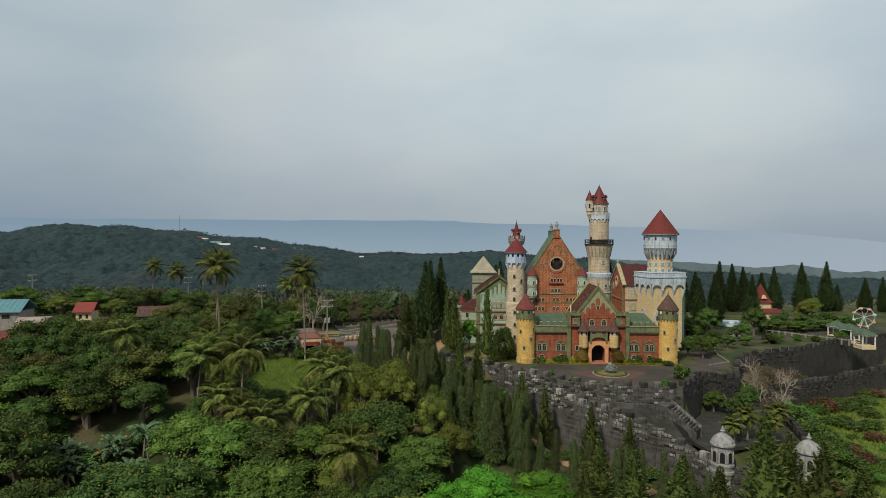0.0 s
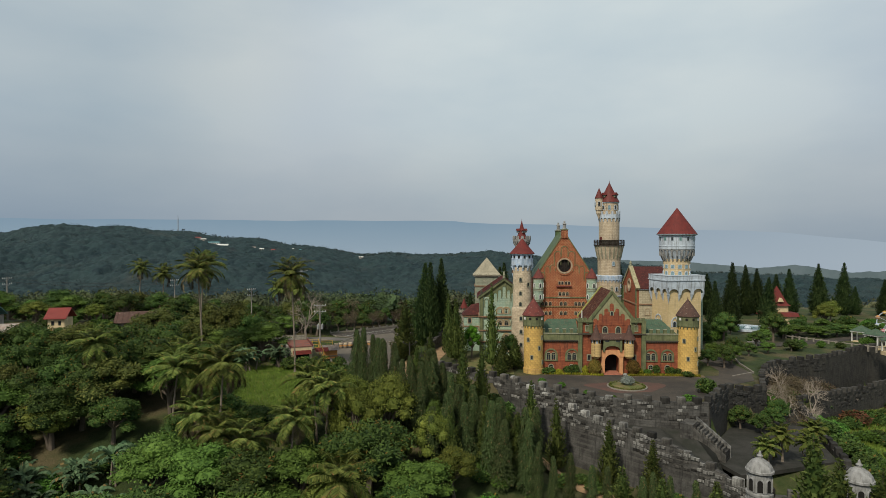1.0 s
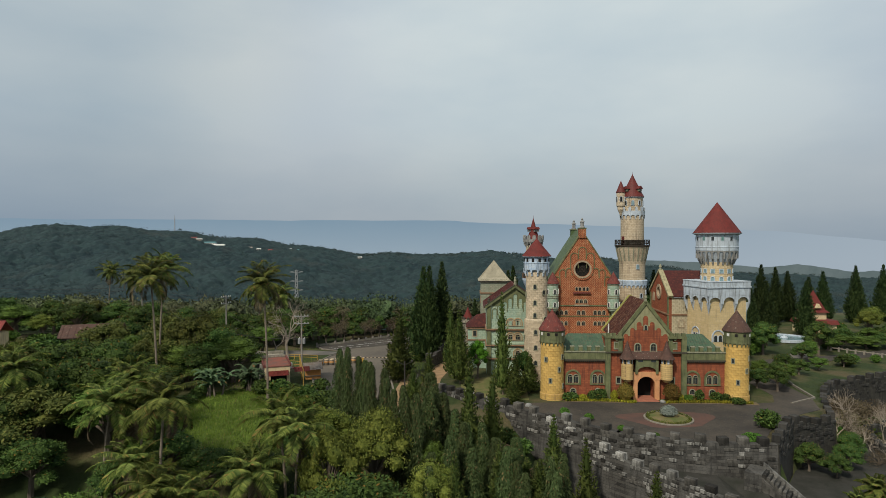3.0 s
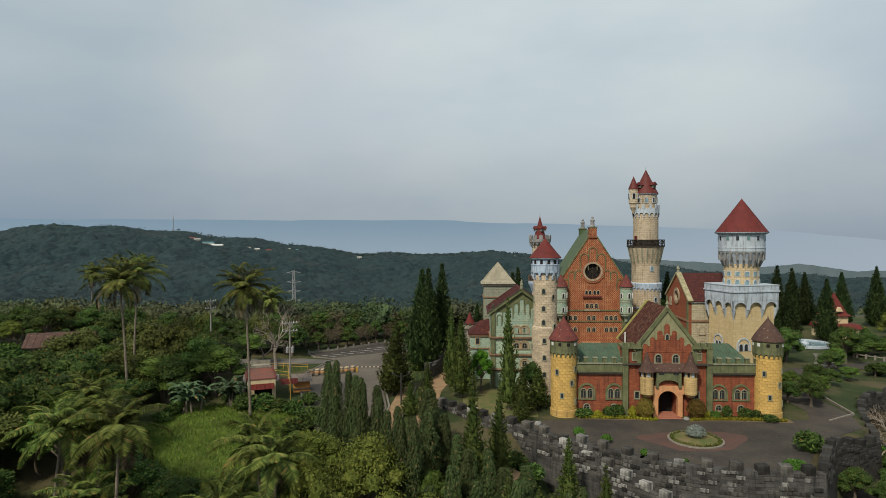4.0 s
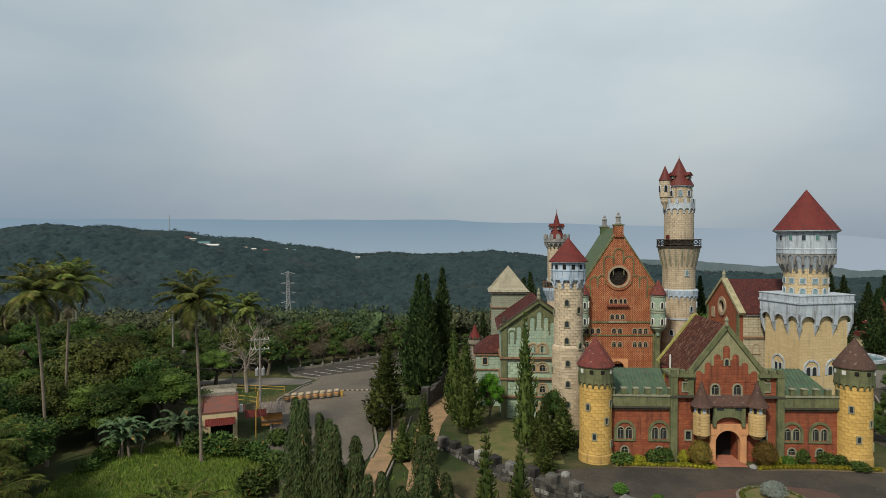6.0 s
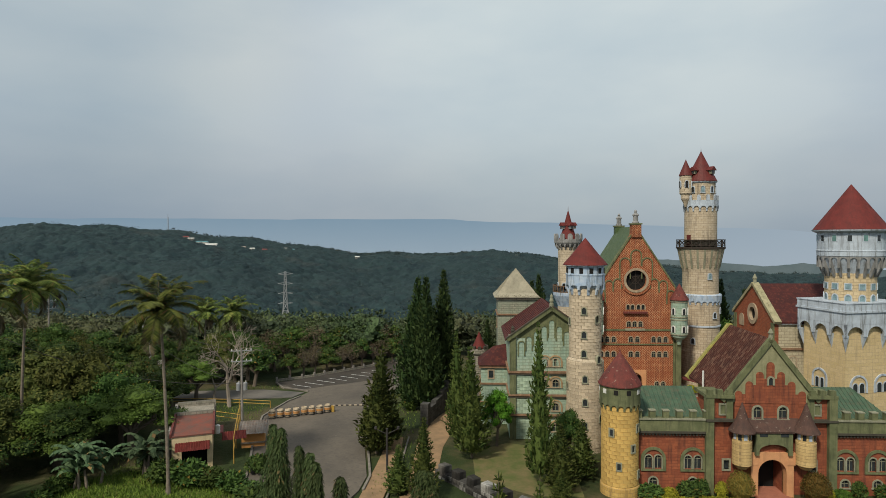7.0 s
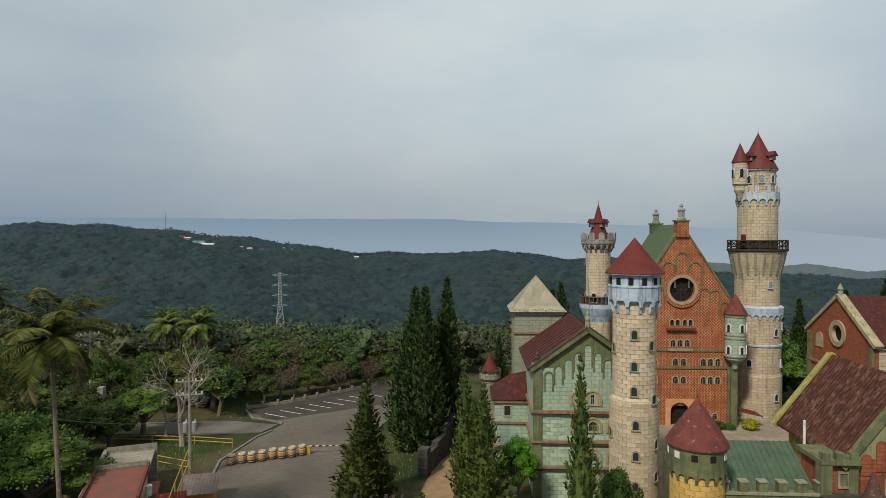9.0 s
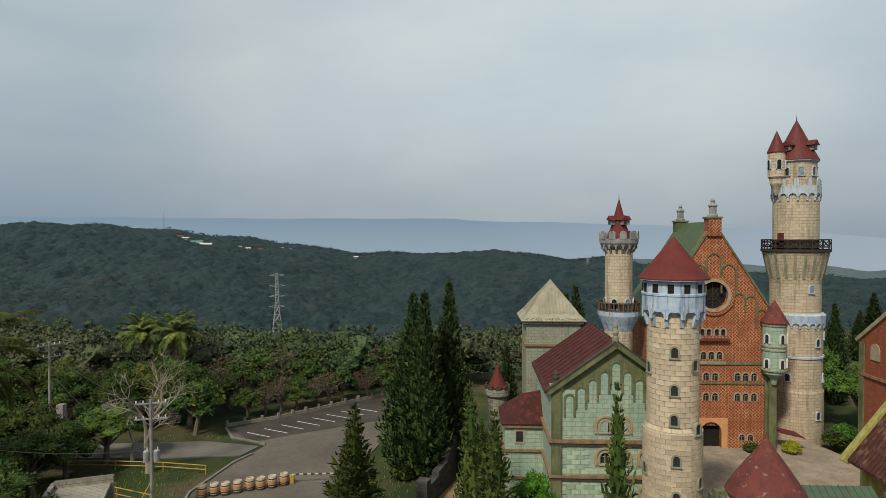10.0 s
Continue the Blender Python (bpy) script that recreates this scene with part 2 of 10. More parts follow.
M["trim_grey"] = plain("grey_green_moulding", (0.30, 0.30, 0.21), (0.22, 0.22, 0.15), 1.2, 0.9, 0.4, stain=(0.08, 0.08, 0.055), stain_amount=0.7)
# dark trim; also colours the strips that stand for shade under courses
M["trim_dark"] = plain("dark_cornice_and_shade_strip", (0.075, 0.07, 0.05), (0.05, 0.045, 0.035), 1.6, 0.9, 0.4)
M["trim_brown"] = plain("brown_cornice", (0.30, 0.18, 0.11), (0.20, 0.12, 0.07), 1.5, 0.9, 0.4, stain=(0.08, 0.06, 0.04))
M["white_blue"] = plain("bluish_white_render", (0.50, 0.57, 0.63), (0.38, 0.43, 0.48), 0.9, 0.88, 0.4, stain=(0.14, 0.14, 0.13), stain_amount=0.95)
M["blue_paint"] = plain("pale_blue_paint", (0.34, 0.45, 0.59), (0.52, 0.58, 0.63), 1.3, 0.88, 0.4, stain=(0.11, 0.12, 0.12), stain_amount=1.0)
M["white"] = plain("white_paint", (0.72, 0.72, 0.68), (0.55, 0.55, 0.50), 1.5, 0.8, 0.3, stain=(0.22, 0.21, 0.18), stain_amount=0.7)
M["grey_white"] = plain("grey_white_plaster", (0.31, 0.31, 0.30), (0.19, 0.19, 0.18), 1.0, 0.9, 0.4, stain=(0.09, 0.09, 0.08), stain_amount=0.85)
M["roof_red"] = plain("red_roof_paint", (0.155, 0.027, 0.022), (0.105, 0.021, 0.018), 0.7, 0.75, 0.25, stain=(0.075, 0.020, 0.016), stain_amount=0.7)
M["roof_old_red"] = plain("weathered_red_roof", (0.175, 0.045, 0.036), (0.105, 0.034, 0.029), 1.0, 0.85, 0.4, stain=(0.055, 0.026, 0.022), stain_amount=0.8, flake=(0.24, 0.17, 0.14))
M["roof_maroon"] = plain("maroon_sheet_roof", (0.070, 0.018, 0.016), (0.045, 0.015, 0.014), 0.9, 0.85, 0.25, stain=(0.19, 0.055, 0.03), stain_amount=0.45)
M["roof_rust"] = plain("rusty_sheet_roof", (0.090, 0.032, 0.022), (0.055, 0.023, 0.018), 0.8, 0.8, 0.3, stain=(0.36, 0.22, 0.15), stain_amount=0.45)
M["roof_green"] = plain("green_sheet_roof", (0.072, 0.125, 0.078), (0.045, 0.080, 0.052), 0.8, 0.8, 0.3, stain=(0.11, 0.085, 0.055), stain_amount=0.6, flake=(0.13, 0.11, 0.075))
M["roof_keep"] = plain("green_keep_roof", (0.075, 0.115, 0.045), (0.058, 0.092, 0.04), 0.8, 0.6, 0.25, stain=(0.10, 0.075, 0.04), stain_amount=0.3)
M["roof_thatch"] = plain("pale_cement_roof", (0.37, 0.34, 0.25), (0.26, 0.24, 0.175), 0.8, 0.9, 0.4, stain=(0.17, 0.15, 0.10), stain_amount=0.6)
M["roof_brown"] = plain("dark_brown_roof", (0.10, 0.055, 0.042), (0.07, 0.042, 0.034), 1.5, 0.85, 0.4, stain=(0.04, 0.03, 0.025), flake=(0.26, 0.21, 0.17))
M["moss_yellow"] = plain("yellow_green_mossy_edge", (0.42, 0.36, 0.10), (0.22, 0.24, 0.08), 1.4, 0.9, 0.5, stain=(0.08, 0.09, 0.04), stain_amount=0.7)
M["dark"] = plain("dark_opening", (0.012, 0.011, 0.010), (0.016, 0.015, 0.013), 1.0, 0.9, 0.0)
M["iron"] = plain("dark_timber_rail", (0.055, 0.042, 0.032), (0.035, 0.028, 0.022), 3.0, 0.8, 0.3)
M["rail_brown"] = plain("brown_balcony_rail", (0.17, 0.10, 0.06), (0.11, 0.07, 0.045), 3.0, 0.8, 0.3)


def glass_dark(name, tint):
    m, nt, b = shader(name, 0.15)
    v = coords(nt)
    nt.links.new(mixed(nt, noise_fac(nt, v, 1.5), tint, tuple(0.6 * k for k in tint)), b.inputs["Base Color"])
    b.inputs["Specular IOR Level"].default_value = 0.5
    return m


M["glass"] = glass_dark("dusty_window_glass", (0.035, 0.042, 0.045))
M["glass_blue"] = glass_dark("pale_blue_window_glass", (0.22, 0.33, 0.36))
M["asphalt"] = plain("worn_asphalt", (0.074, 0.063, 0.050), (0.037, 0.034, 0.030), 0.17, 0.9, 0.4, stain=(0.030, 0.028, 0.025), stain_amount=0.6, flake=(0.12, 0.098, 0.070))
M["road_grey"] = plain("grey_concrete_road", (0.150, 0.128, 0.100), (0.092, 0.081, 0.066), 0.12, 0.9, 0.3, stain=(0.062, 0.057, 0.050), stain_amount=0.6, flake=(0.165, 0.145, 0.118))
M["road_pale"] = plain("pale_concrete_lane", (0.17, 0.155, 0.132), (0.125, 0.117, 0.102), 0.2, 0.9, 0.3)
M["court"] = plain("courtyard_paving", (0.36, 0.30, 0.23), (0.23, 0.19, 0.145), 0.5, 0.9, 0.3, stain=(0.14, 0.12, 0.09), stain_amount=0.6)
M["red_paving"] = plain("faded_red_paving", (0.115, 0.062, 0.048), (0.075, 0.052, 0.044), 0.5, 0.9, 0.3)
M["walk_stone"] = plain("mossy_walk_stone", (0.044, 0.042, 0.037), (0.022, 0.024, 0.018), 0.5, 0.95, 0.5)
M["earth"] = plain("sandy_earth", (0.34, 0.22, 0.12), (0.22, 0.15, 0.085), 0.5, 0.95, 0.5)
M["dry_lawn"] = plain("dry_lawn", (0.190, 0.145, 0.070), (0.080, 0.110, 0.028), 0.4, 0.95, 0.5)
M["kerb"] = plain("kerb_concrete", (0.25, 0.225, 0.185), (0.17, 0.155, 0.13), 1.5, 0.9, 0.3)
M["leaf_mango"] = foliage("mango_leaves", (0.022, 0.046, 0.011), (0.094, 0.142, 0.027), brown=(0.14, 0.09, 0.02))
M["leaf_light"] = foliage("light_green_leaves", (0.044, 0.084, 0.013), (0.122, 0.195, 0.032))
M["leaf_lime"] = foliage("vivid_green_leaves", (0.034, 0.100, 0.008), (0.105, 0.250, 0.020))
M["leaf_olive"] = foliage("olive_feathery_leaves", (0.056, 0.078, 0.012), (0.170, 0.180, 0.030))
M["leaf_bronze"] = foliage("bronze_young_leaves", (0.044, 0.058, 0.013), (0.125, 0.122, 0.026))
M["leaf_palm"] = foliage("palm_leaflets", (0.052, 0.086, 0.016), (0.220, 0.235, 0.048), brown=(0.20, 0.13, 0.045))
M["leaf_banana"] = foliage("banana_leaves", (0.040, 0.074, 0.030), (0.105, 0.150, 0.062), brown=(0.17, 0.12, 0.05))
M["leaf_conifer"] = foliage("dark_conifer_needles", (0.018, 0.036, 0.012), (0.070, 0.100, 0.026))
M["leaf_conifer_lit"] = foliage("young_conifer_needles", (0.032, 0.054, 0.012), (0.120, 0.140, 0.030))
M["leaf_mast"] = foliage("mast_tree_leaves", (0.024, 0.040, 0.011), (0.078, 0.102, 0.030), brown=(0.12, 0.09, 0.04))
M["leaf_bush"] = foliage("bush_leaves", (0.040, 0.090, 0.014), (0.110, 0.210, 0.030))
M["leaf_hedge"] = foliage("yellow_hedge_leaves", (0.16, 0.17, 0.015), (0.36, 0.32, 0.025))
M["leaf_topiary"] = foliage("reddish_topiary_leaves", (0.065, 0.070, 0.013), (0.190, 0.115, 0.024))
M["leaf_silver"] = foliage("silver_bush_leaves", (0.17, 0.20, 0.14), (0.30, 0.33, 0.25))
M["leaf_red"] = foliage("red_shrub_leaves", (0.030, 0.045, 0.012), (0.16, 0.045, 0.030))
M["leaf_dry"] = foliage("dry_brown_leaves", (0.075, 0.060, 0.030), (0.150, 0.115, 0.060))
M["leaf_grass"] = foliage("long_grass_blades", (0.095, 0.155, 0.018), (0.210, 0.275, 0.045), brown=(0.20, 0.16, 0.06))
M["barrel_cream"] = plain("cream_barrel_paint", (0.56, 0.47, 0.33), (0.44, 0.36, 0.25), 2.0, 0.7, 0.2, stain=(0.2, 0.15, 0.1))


def crown_foliage(name, tones, cell, broad):
    """Massed crowns: each crown its own tone out of three, each tuft a little lighter or darker, broad drier patches."""
    m, nt, b = shader(name, 0.7)
    v = coords(nt)
    cells = nt.nodes.new("ShaderNodeTexVoronoi")
    cells.inputs["Scale"].default_value = cell
    flat = nt.nodes.new("ShaderNodeVectorMath")
    flat.operation = "MULTIPLY"
    flat.inputs[1].default_value = (1, 1, 0)
    nt.links.new(v, flat.inputs[0])
    nt.links.new(flat.outputs[0], cells.inputs["Vector"])
    sep = nt.nodes.new("ShaderNodeSeparateColor")
    nt.links.new(cells.outputs["Color"], sep.inputs[0])
    col = mixed(nt, sep.outputs[0], tones[0], tones[1])
    col = mixed(nt, scaled(nt, noise_fac(nt, v, broad, 4.0, 0.6, 0.45, 0.68), 0.8), col, tones[2])
    g = nt.nodes.new("ShaderNodeNewGeometry")
    hs = nt.nodes.new("ShaderNodeHueSaturation")
    mr = nt.nodes.new("ShaderNodeMapRange")
    mr.inputs["To Min"].default_value, mr.inputs["To Max"].default_value = 0.6, 1.45
    nt.links.new(g.outputs["Random Per Island"], mr.inputs["Value"])
    nt.links.new(mr.outputs["Result"], hs.inputs["Value"])
    nt.links.new(col, hs.inputs["Color"])
    nt.links.new(hs.outputs["Color"], b.inputs["Base Color"])
    bumped(nt, b, noise_fac(nt, v, cell * 9, 4.0, 0.7, 0.25, 0.75), 0.9, 0.5)
    return m


M["leaf_valley"] = crown_foliage("valley_woodland_leaves", ((0.022, 0.048, 0.021), (0.078, 0.116, 0.038), (0.105, 0.092, 0.048)), 0.095, 0.014)
# hill greens shifted to blue: distance haze mixed into the leaf colour
M["leaf_hill"] = crown_foliage("haze_tinted_hill_leaves", ((0.014, 0.028, 0.031), (0.031, 0.051, 0.047), (0.046, 0.055, 0.044)), 0.08, 0.005)
M["bark"] = plain("grey_brown_bark", (0.16, 0.13, 0.10), (0.09, 0.075, 0.058), 2.5, 0.95, 0.6)
M["bark_palm"] = plain("ringed_palm_bark", (0.24, 0.20, 0.155), (0.15, 0.125, 0.095), 3.0, 0.95, 0.6)
M["dead_wood"] = plain("bleached_dead_wood", (0.34, 0.29, 0.235), (0.22, 0.185, 0.15), 2.5, 0.95, 0.4)
M["concrete"] = plain("old_concrete", (0.30, 0.28, 0.25), (0.20, 0.185, 0.165), 1.2, 0.9, 0.4, stain=(0.08, 0.075, 0.065))
M["steel"] = plain("galvanised_steel", (0.36, 0.37, 0.37), (0.28, 0.29, 0.29), 2.0, 0.5, 0.1, metal=0.3)
M["cream_wall"] = plain("cream_house_wall", (0.62, 0.50, 0.30), (0.52, 0.42, 0.25), 1.0, 0.85, 0.2, stain=(0.26, 0.20, 0.13))
M["yellow_paint"] = plain("yellow_paint", (0.46, 0.29, 0.06), (0.34, 0.21, 0.05), 2.0, 0.7, 0.2)
M["orange_paint"] = plain("orange_paint", (0.50, 0.24, 0.075), (0.42, 0.20, 0.065), 2.0, 0.7, 0.2)
M["black_paint"] = plain("black_paint", (0.03, 0.028, 0.026), (0.045, 0.042, 0.04), 2.0, 0.7, 0.2)
M["tin"] = plain("weathered_tin_sheet", (0.36, 0.33, 0.29), (0.27, 0.22, 0.18), 0.9, 0.6, 0.3, stain=(0.26, 0.10, 0.05), stain_amount=0.7)
M["teal_roof"] = plain("teal_sheet_roof", (0.10, 0.24, 0.26), (0.085, 0.20, 0.22), 1.0, 0.55, 0.2)
M["red_sheet"] = plain("red_sheet_roof", (0.25, 0.048, 0.038), (0.19, 0.038, 0.032), 1.0, 0.55, 0.2, stain=(0.15, 0.05, 0.035))
M["roof_slab"] = plain("red_painted_roof_slab", (0.24, 0.070, 0.045), (0.12, 0.075, 0.060), 0.5, 0.9, 0.3, stain=(0.10, 0.085, 0.075), stain_amount=0.8)

# ---- building helpers ----
def mesh_of(bm):
    me = bpy.data.meshes.new("mesh")
    bm.normal_update()
    bm.to_mesh(me)
    bm.free()
    return me


def part(name, bm, material, parent, label="", smooth=False, at=None):
    """Links a bmesh (or a mesh) as one mesh object under a thing or a part."""
    me = bm if isinstance(bm, bpy.types.Mesh) else mesh_of(bm)
    if not me.materials:
        me.materials.append(M[material])
    if smooth:
        for p in me.polygons:
            p.use_smooth = True
    ob = new(name, me)
    if parent is not None:
        ob.parent = parent
    if at is not None:
        ob.matrix_basis = at
    if label:
        ob["label"] = label
    return ob


def thing(name, m, label, category, group="", kind=""):
    ob = new(name)
    ob.empty_display_size = 0.5
    ob.matrix_basis = m
    return tagged(ob, label, category, group, kind)


def solid(name, bm, material, label, category="", group="", kind="", m=None, smooth=False):
    """A top-level thing that is one mesh."""
    ob = part(name, bm, material, None, smooth=smooth, at=m)
    return tagged(ob, label, category, group, kind)


def raw(verts, faces):
    me = bpy.data.meshes.new("mesh")
    me.from_pydata(verts, [], faces)
    me.update()
    return me


def B():
    return bmesh.new()


def quad(bm, *pts):
    return bm.faces.new([bm.verts.new(p) for p in pts])


def box(bm, x0, x1, y0, y1, z0, z1, m=None):
    pts = [Vector(p) for p in ((x0, y0, z0), (x1, y0, z0), (x1, y1, z0), (x0, y1, z0), (x0, y0, z1), (x1, y0, z1), (x1, y1, z1), (x0, y1, z1))]
    v = [bm.verts.new(m @ p if m else p) for p in pts]
    for f in ((0, 3, 2, 1), (4, 5, 6, 7), (0, 1, 5, 4), (1, 2, 6, 5), (2, 3, 7, 6), (3, 0, 4, 7)):
        bm.faces.new([v[i] for i in f])
    return bm


def lathe(bm, profile, seg=32, cx=0.0, cy=0.0, start=0.0):
    """A solid of revolution about z from (radius, height) pairs, bottom to top."""
    rings = []
    for r, z in profile:
        if r < 1e-4:
            rings.append([bm.verts.new((cx, cy, z))])
        else:
            rings.append([bm.verts.new((cx + r * math.cos(start + 2 * math.pi * i / seg), cy + r * math.sin(start + 2 * math.pi * i / seg), z)) for i in range(seg)])
    for a, b in zip(rings, rings[1:]):
        for i in range(seg):
            j = (i + 1) % seg
            if len(a) == 1 and len(b) == 1:
                continue
            if len(a) == 1:
                bm.faces.new((a[0], b[j], b[i]))
            elif len(b) == 1:
                bm.faces.new((a[i], a[j], b[0]))
            else:
                bm.faces.new((a[i], a[j], b[j], b[i]))
    for ring, flip in ((rings[0], True), (rings[-1], False)):
        if len(ring) > 2:
            bm.faces.new(ring[::-1] if flip else ring)
    return bm


def prism(bm, outline, y0, y1, m=None):
    """An outline of (x, z) points, counter-clockwise seen from -y, pushed from y0 to y1."""
    f = [bm.verts.new(m @ Vector((x, y0, z)) if m else (x, y0, z)) for x, z in outline]
    b = [bm.verts.new(m @ Vector((x, y1, z)) if m else (x, y1, z)) for x, z in outline]
    bm.faces.new(f)
    bm.faces.new(b[::-1])
    n = len(f)
    for i in range(n):
        j = (i + 1) % n
        bm.faces.new((f[j], f[i], b[i], b[j]))
    return bm


def band(bm, inner, outer, y0, y1, m=None, closed=False):
    """A frame between two outlines with equally many points (x, z)."""
    def at(x, y, z):
        return bm.verts.new(m @ Vector((x, y, z)) if m else (x, y, z))
    rows = [[at(x, y, z) for x, z in line] for line, y in ((outer, y0), (inner, y0), (inner, y1), (outer, y1))]
    n = len(inner)
    for i in range(n if closed else n - 1):
        j = (i + 1) % n
        for a, b in ((0, 1), (1, 2), (2, 3), (3, 0)):
            bm.faces.new((rows[a][i], rows[a][j], rows[b][j], rows[b][i]))
    if not closed:
        for i in (0, n - 1):
            bm.faces.new([rows[k][i] for k in ((0, 1, 2, 3) if i == 0 else (3, 2, 1, 0))])
    return bm


def arch_line(cx, z0, half, spring, n=9, rise=1.0):
    """From the left foot over a round head to the right foot."""
    pts = [(cx - half, z0)]
    for i in range(n + 1):
        a = math.pi * (1 - i / n)
        pts.append((cx + half * math.cos(a), spring + rise * half * math.sin(a)))
    pts.append((cx + half, z0))
    return pts


def ring_line(cx, cz, r, n=28):
    return [(cx + r * math.cos(2 * math.pi * i / n), cz + r * math.sin(2 * math.pi * i / n)) for i in range(n)]


def wall(bm, x0, x1, z0, z1, thick, holes=(), m=None, y=0.0):
    """A wall in the x-z plane with its face at y and square holes (x0, x1, z0, z1) right through it."""
    xs = sorted({x0, x1, *[v for h in holes for v in h[:2]]})
    zs = sorted({z0, z1, *[v for h in holes for v in h[2:]]})
    nx, nz = len(xs), len(zs)
    grid = [[[bm.verts.new(m @ Vector((x, y + d, z)) if m else (x, y + d, z)) for z in zs] for x in xs] for d in (0.0, thick)]
    def full(i, k):
        if i < 0 or k < 0 or i >= nx - 1 or k >= nz - 1:
            return False
        cx, cz = (xs[i] + xs[i + 1]) / 2, (zs[k] + zs[k + 1]) / 2
        return not any(h[0] < cx < h[1] and h[2] < cz < h[3] for h in holes)
    f, b = grid
    for i in range(nx - 1):
        for k in range(nz - 1):
            if not full(i, k):
                continue
            bm.faces.new((f[i][k], f[i + 1][k], f[i + 1][k + 1], f[i][k + 1]))
            bm.faces.new((b[i][k], b[i][k + 1], b[i + 1][k + 1], b[i + 1][k]))
            if not full(i - 1, k):
                bm.faces.new((f[i][k], f[i][k + 1], b[i][k + 1], b[i][k]))
            if not full(i + 1, k):
                bm.faces.new((f[i + 1][k], b[i + 1][k], b[i + 1][k + 1], f[i + 1][k + 1]))
            if not full(i, k - 1):
                bm.faces.new((f[i][k], b[i][k], b[i + 1][k], f[i + 1][k]))
            if not full(i, k + 1):
                bm.faces.new((f[i][k + 1], f[i + 1][k + 1], b[i + 1][k + 1], b[i][k + 1]))
    return bm


def arched_window(parent, cx, z0, half, spring, m=None, y=0.0, edge=0.16, depth=0.35, frame_mat="trim_grey", pane="glass", bars=True, sill=True):
    """A round-headed window: moulded surround, sill, pane set back, glazing bars."""
    inner, outer = arch_line(cx, z0, half, spring), arch_line(cx, z0, half + edge, spring)
    w = part("window", band(B(), inner, outer, y - 0.08, y + depth - 0.02, m), frame_mat, parent)
    part("pane", prism(B(), inner[::-1] if False else [(x, z) for x, z in inner][::-1], y + depth * 0.55, y + depth * 0.55 + 0.03, m), pane, w)
    bm = B()
    if bars:
        box(bm, cx - 0.025, cx + 0.025, y + depth * 0.4, y + depth * 0.54, z0, spring + half, m)
        box(bm, cx - half, cx + half, y + depth * 0.4, y + depth * 0.54, spring - 0.03, spring + 0.03, m)
        part("glazing_bar", bm, "trim_grey", w)
    if sill:
        part("sill", box(B(), cx - half - edge - 0.06, cx + half + edge + 0.06, y - 0.16, y + 0.05, z0 - 0.12, z0, m), frame_mat, w)
    return w


def hole_of(cx, z0, half, spring, edge=0.16):
    return (cx - half, cx + half, z0, spring + math.sqrt((half + edge * 0.9) ** 2 - half ** 2))


# the castle's own axes: u to the right along its front, v backwards, z up
CASTLE = pose(34.5, 136.75, 0, 0, 0, -2.9)


def C(u, v, z=0.0, turn=0.0):
    return CASTLE @ pose(u, v, z, 0, 0, turn)


def ss(a, b, t):
    t = min(1.0, max(0.0, (t - a) / (b - a)))
    return t * t * (3 - 2 * t)

# ---- ground ----
M["earth_dark"] = plain("brown_bed_earth", (0.17, 0.125, 0.072), (0.095, 0.078, 0.042), 0.7, 0.95, 0.5)
PLAZA = 1.9
# the edge of the upper terrace, from the road side round the rampart to the far garden
EDGE = [(-1.2, 142.2), (6.6, 132.4), (13.0, 127.6), (19.5, 121.4), (24.5, 117.0), (30.0, 114.3), (36.0, 112.3), (43.6, 111.4),
        (47.6, 117.0), (52.0, 122.8), (57.0, 125.6), (62.0, 128.4), (66.0, 137.0), (71.0, 145.0), (76.5, 151.0), (84.0, 155.2), (93.0, 159.5), (113.0, 174.0), (160.0, 196.0), (260.0, 230.0)]
UPPER = EDGE + [(420.0, 300.0), (420.0, 700.0), (2.0, 700.0)]


def inside(x, y, poly):
    hit = False
    for (x0, y0), (x1, y1) in zip(poly, poly[1:] + poly[:1]):
        if (y0 > y) != (y1 > y) and x < (x1 - x0) * (y - y0) / (y1 - y0) + x0:
            hit = not hit
    return hit


def off_line(x, y, line):
    best = 1e9
    for (x0, y0), (x1, y1) in zip(line, line[1:]):
        dx, dy = x1 - x0, y1 - y0
        k = min(1.0, max(0.0, ((x - x0) * dx + (y - y0) * dy) / (dx * dx + dy * dy)))
        best = min(best, math.hypot(x - x0 - k * dx, y - y0 - k * dy))
    return best


def crest(x, y):
    """Height of the wooded ridge across the valley, by bearing."""
    a = x / max(y, 1.0)
    bearing = (-1.2, -0.73, -0.54, -0.42, -0.31, -0.13, 0.02, 0.08, 0.126, 0.2, 0.256, 0.31, 0.43, 0.59, 0.73, 1.2)
    level = (28, 30, 40, 33, 12, -23, -31, -24, -30, -43, -41, -56, -74, -78, -84, -90)
    return float(np.interp(a, bearing, level)) + 2.5 * math.sin(a * 57)


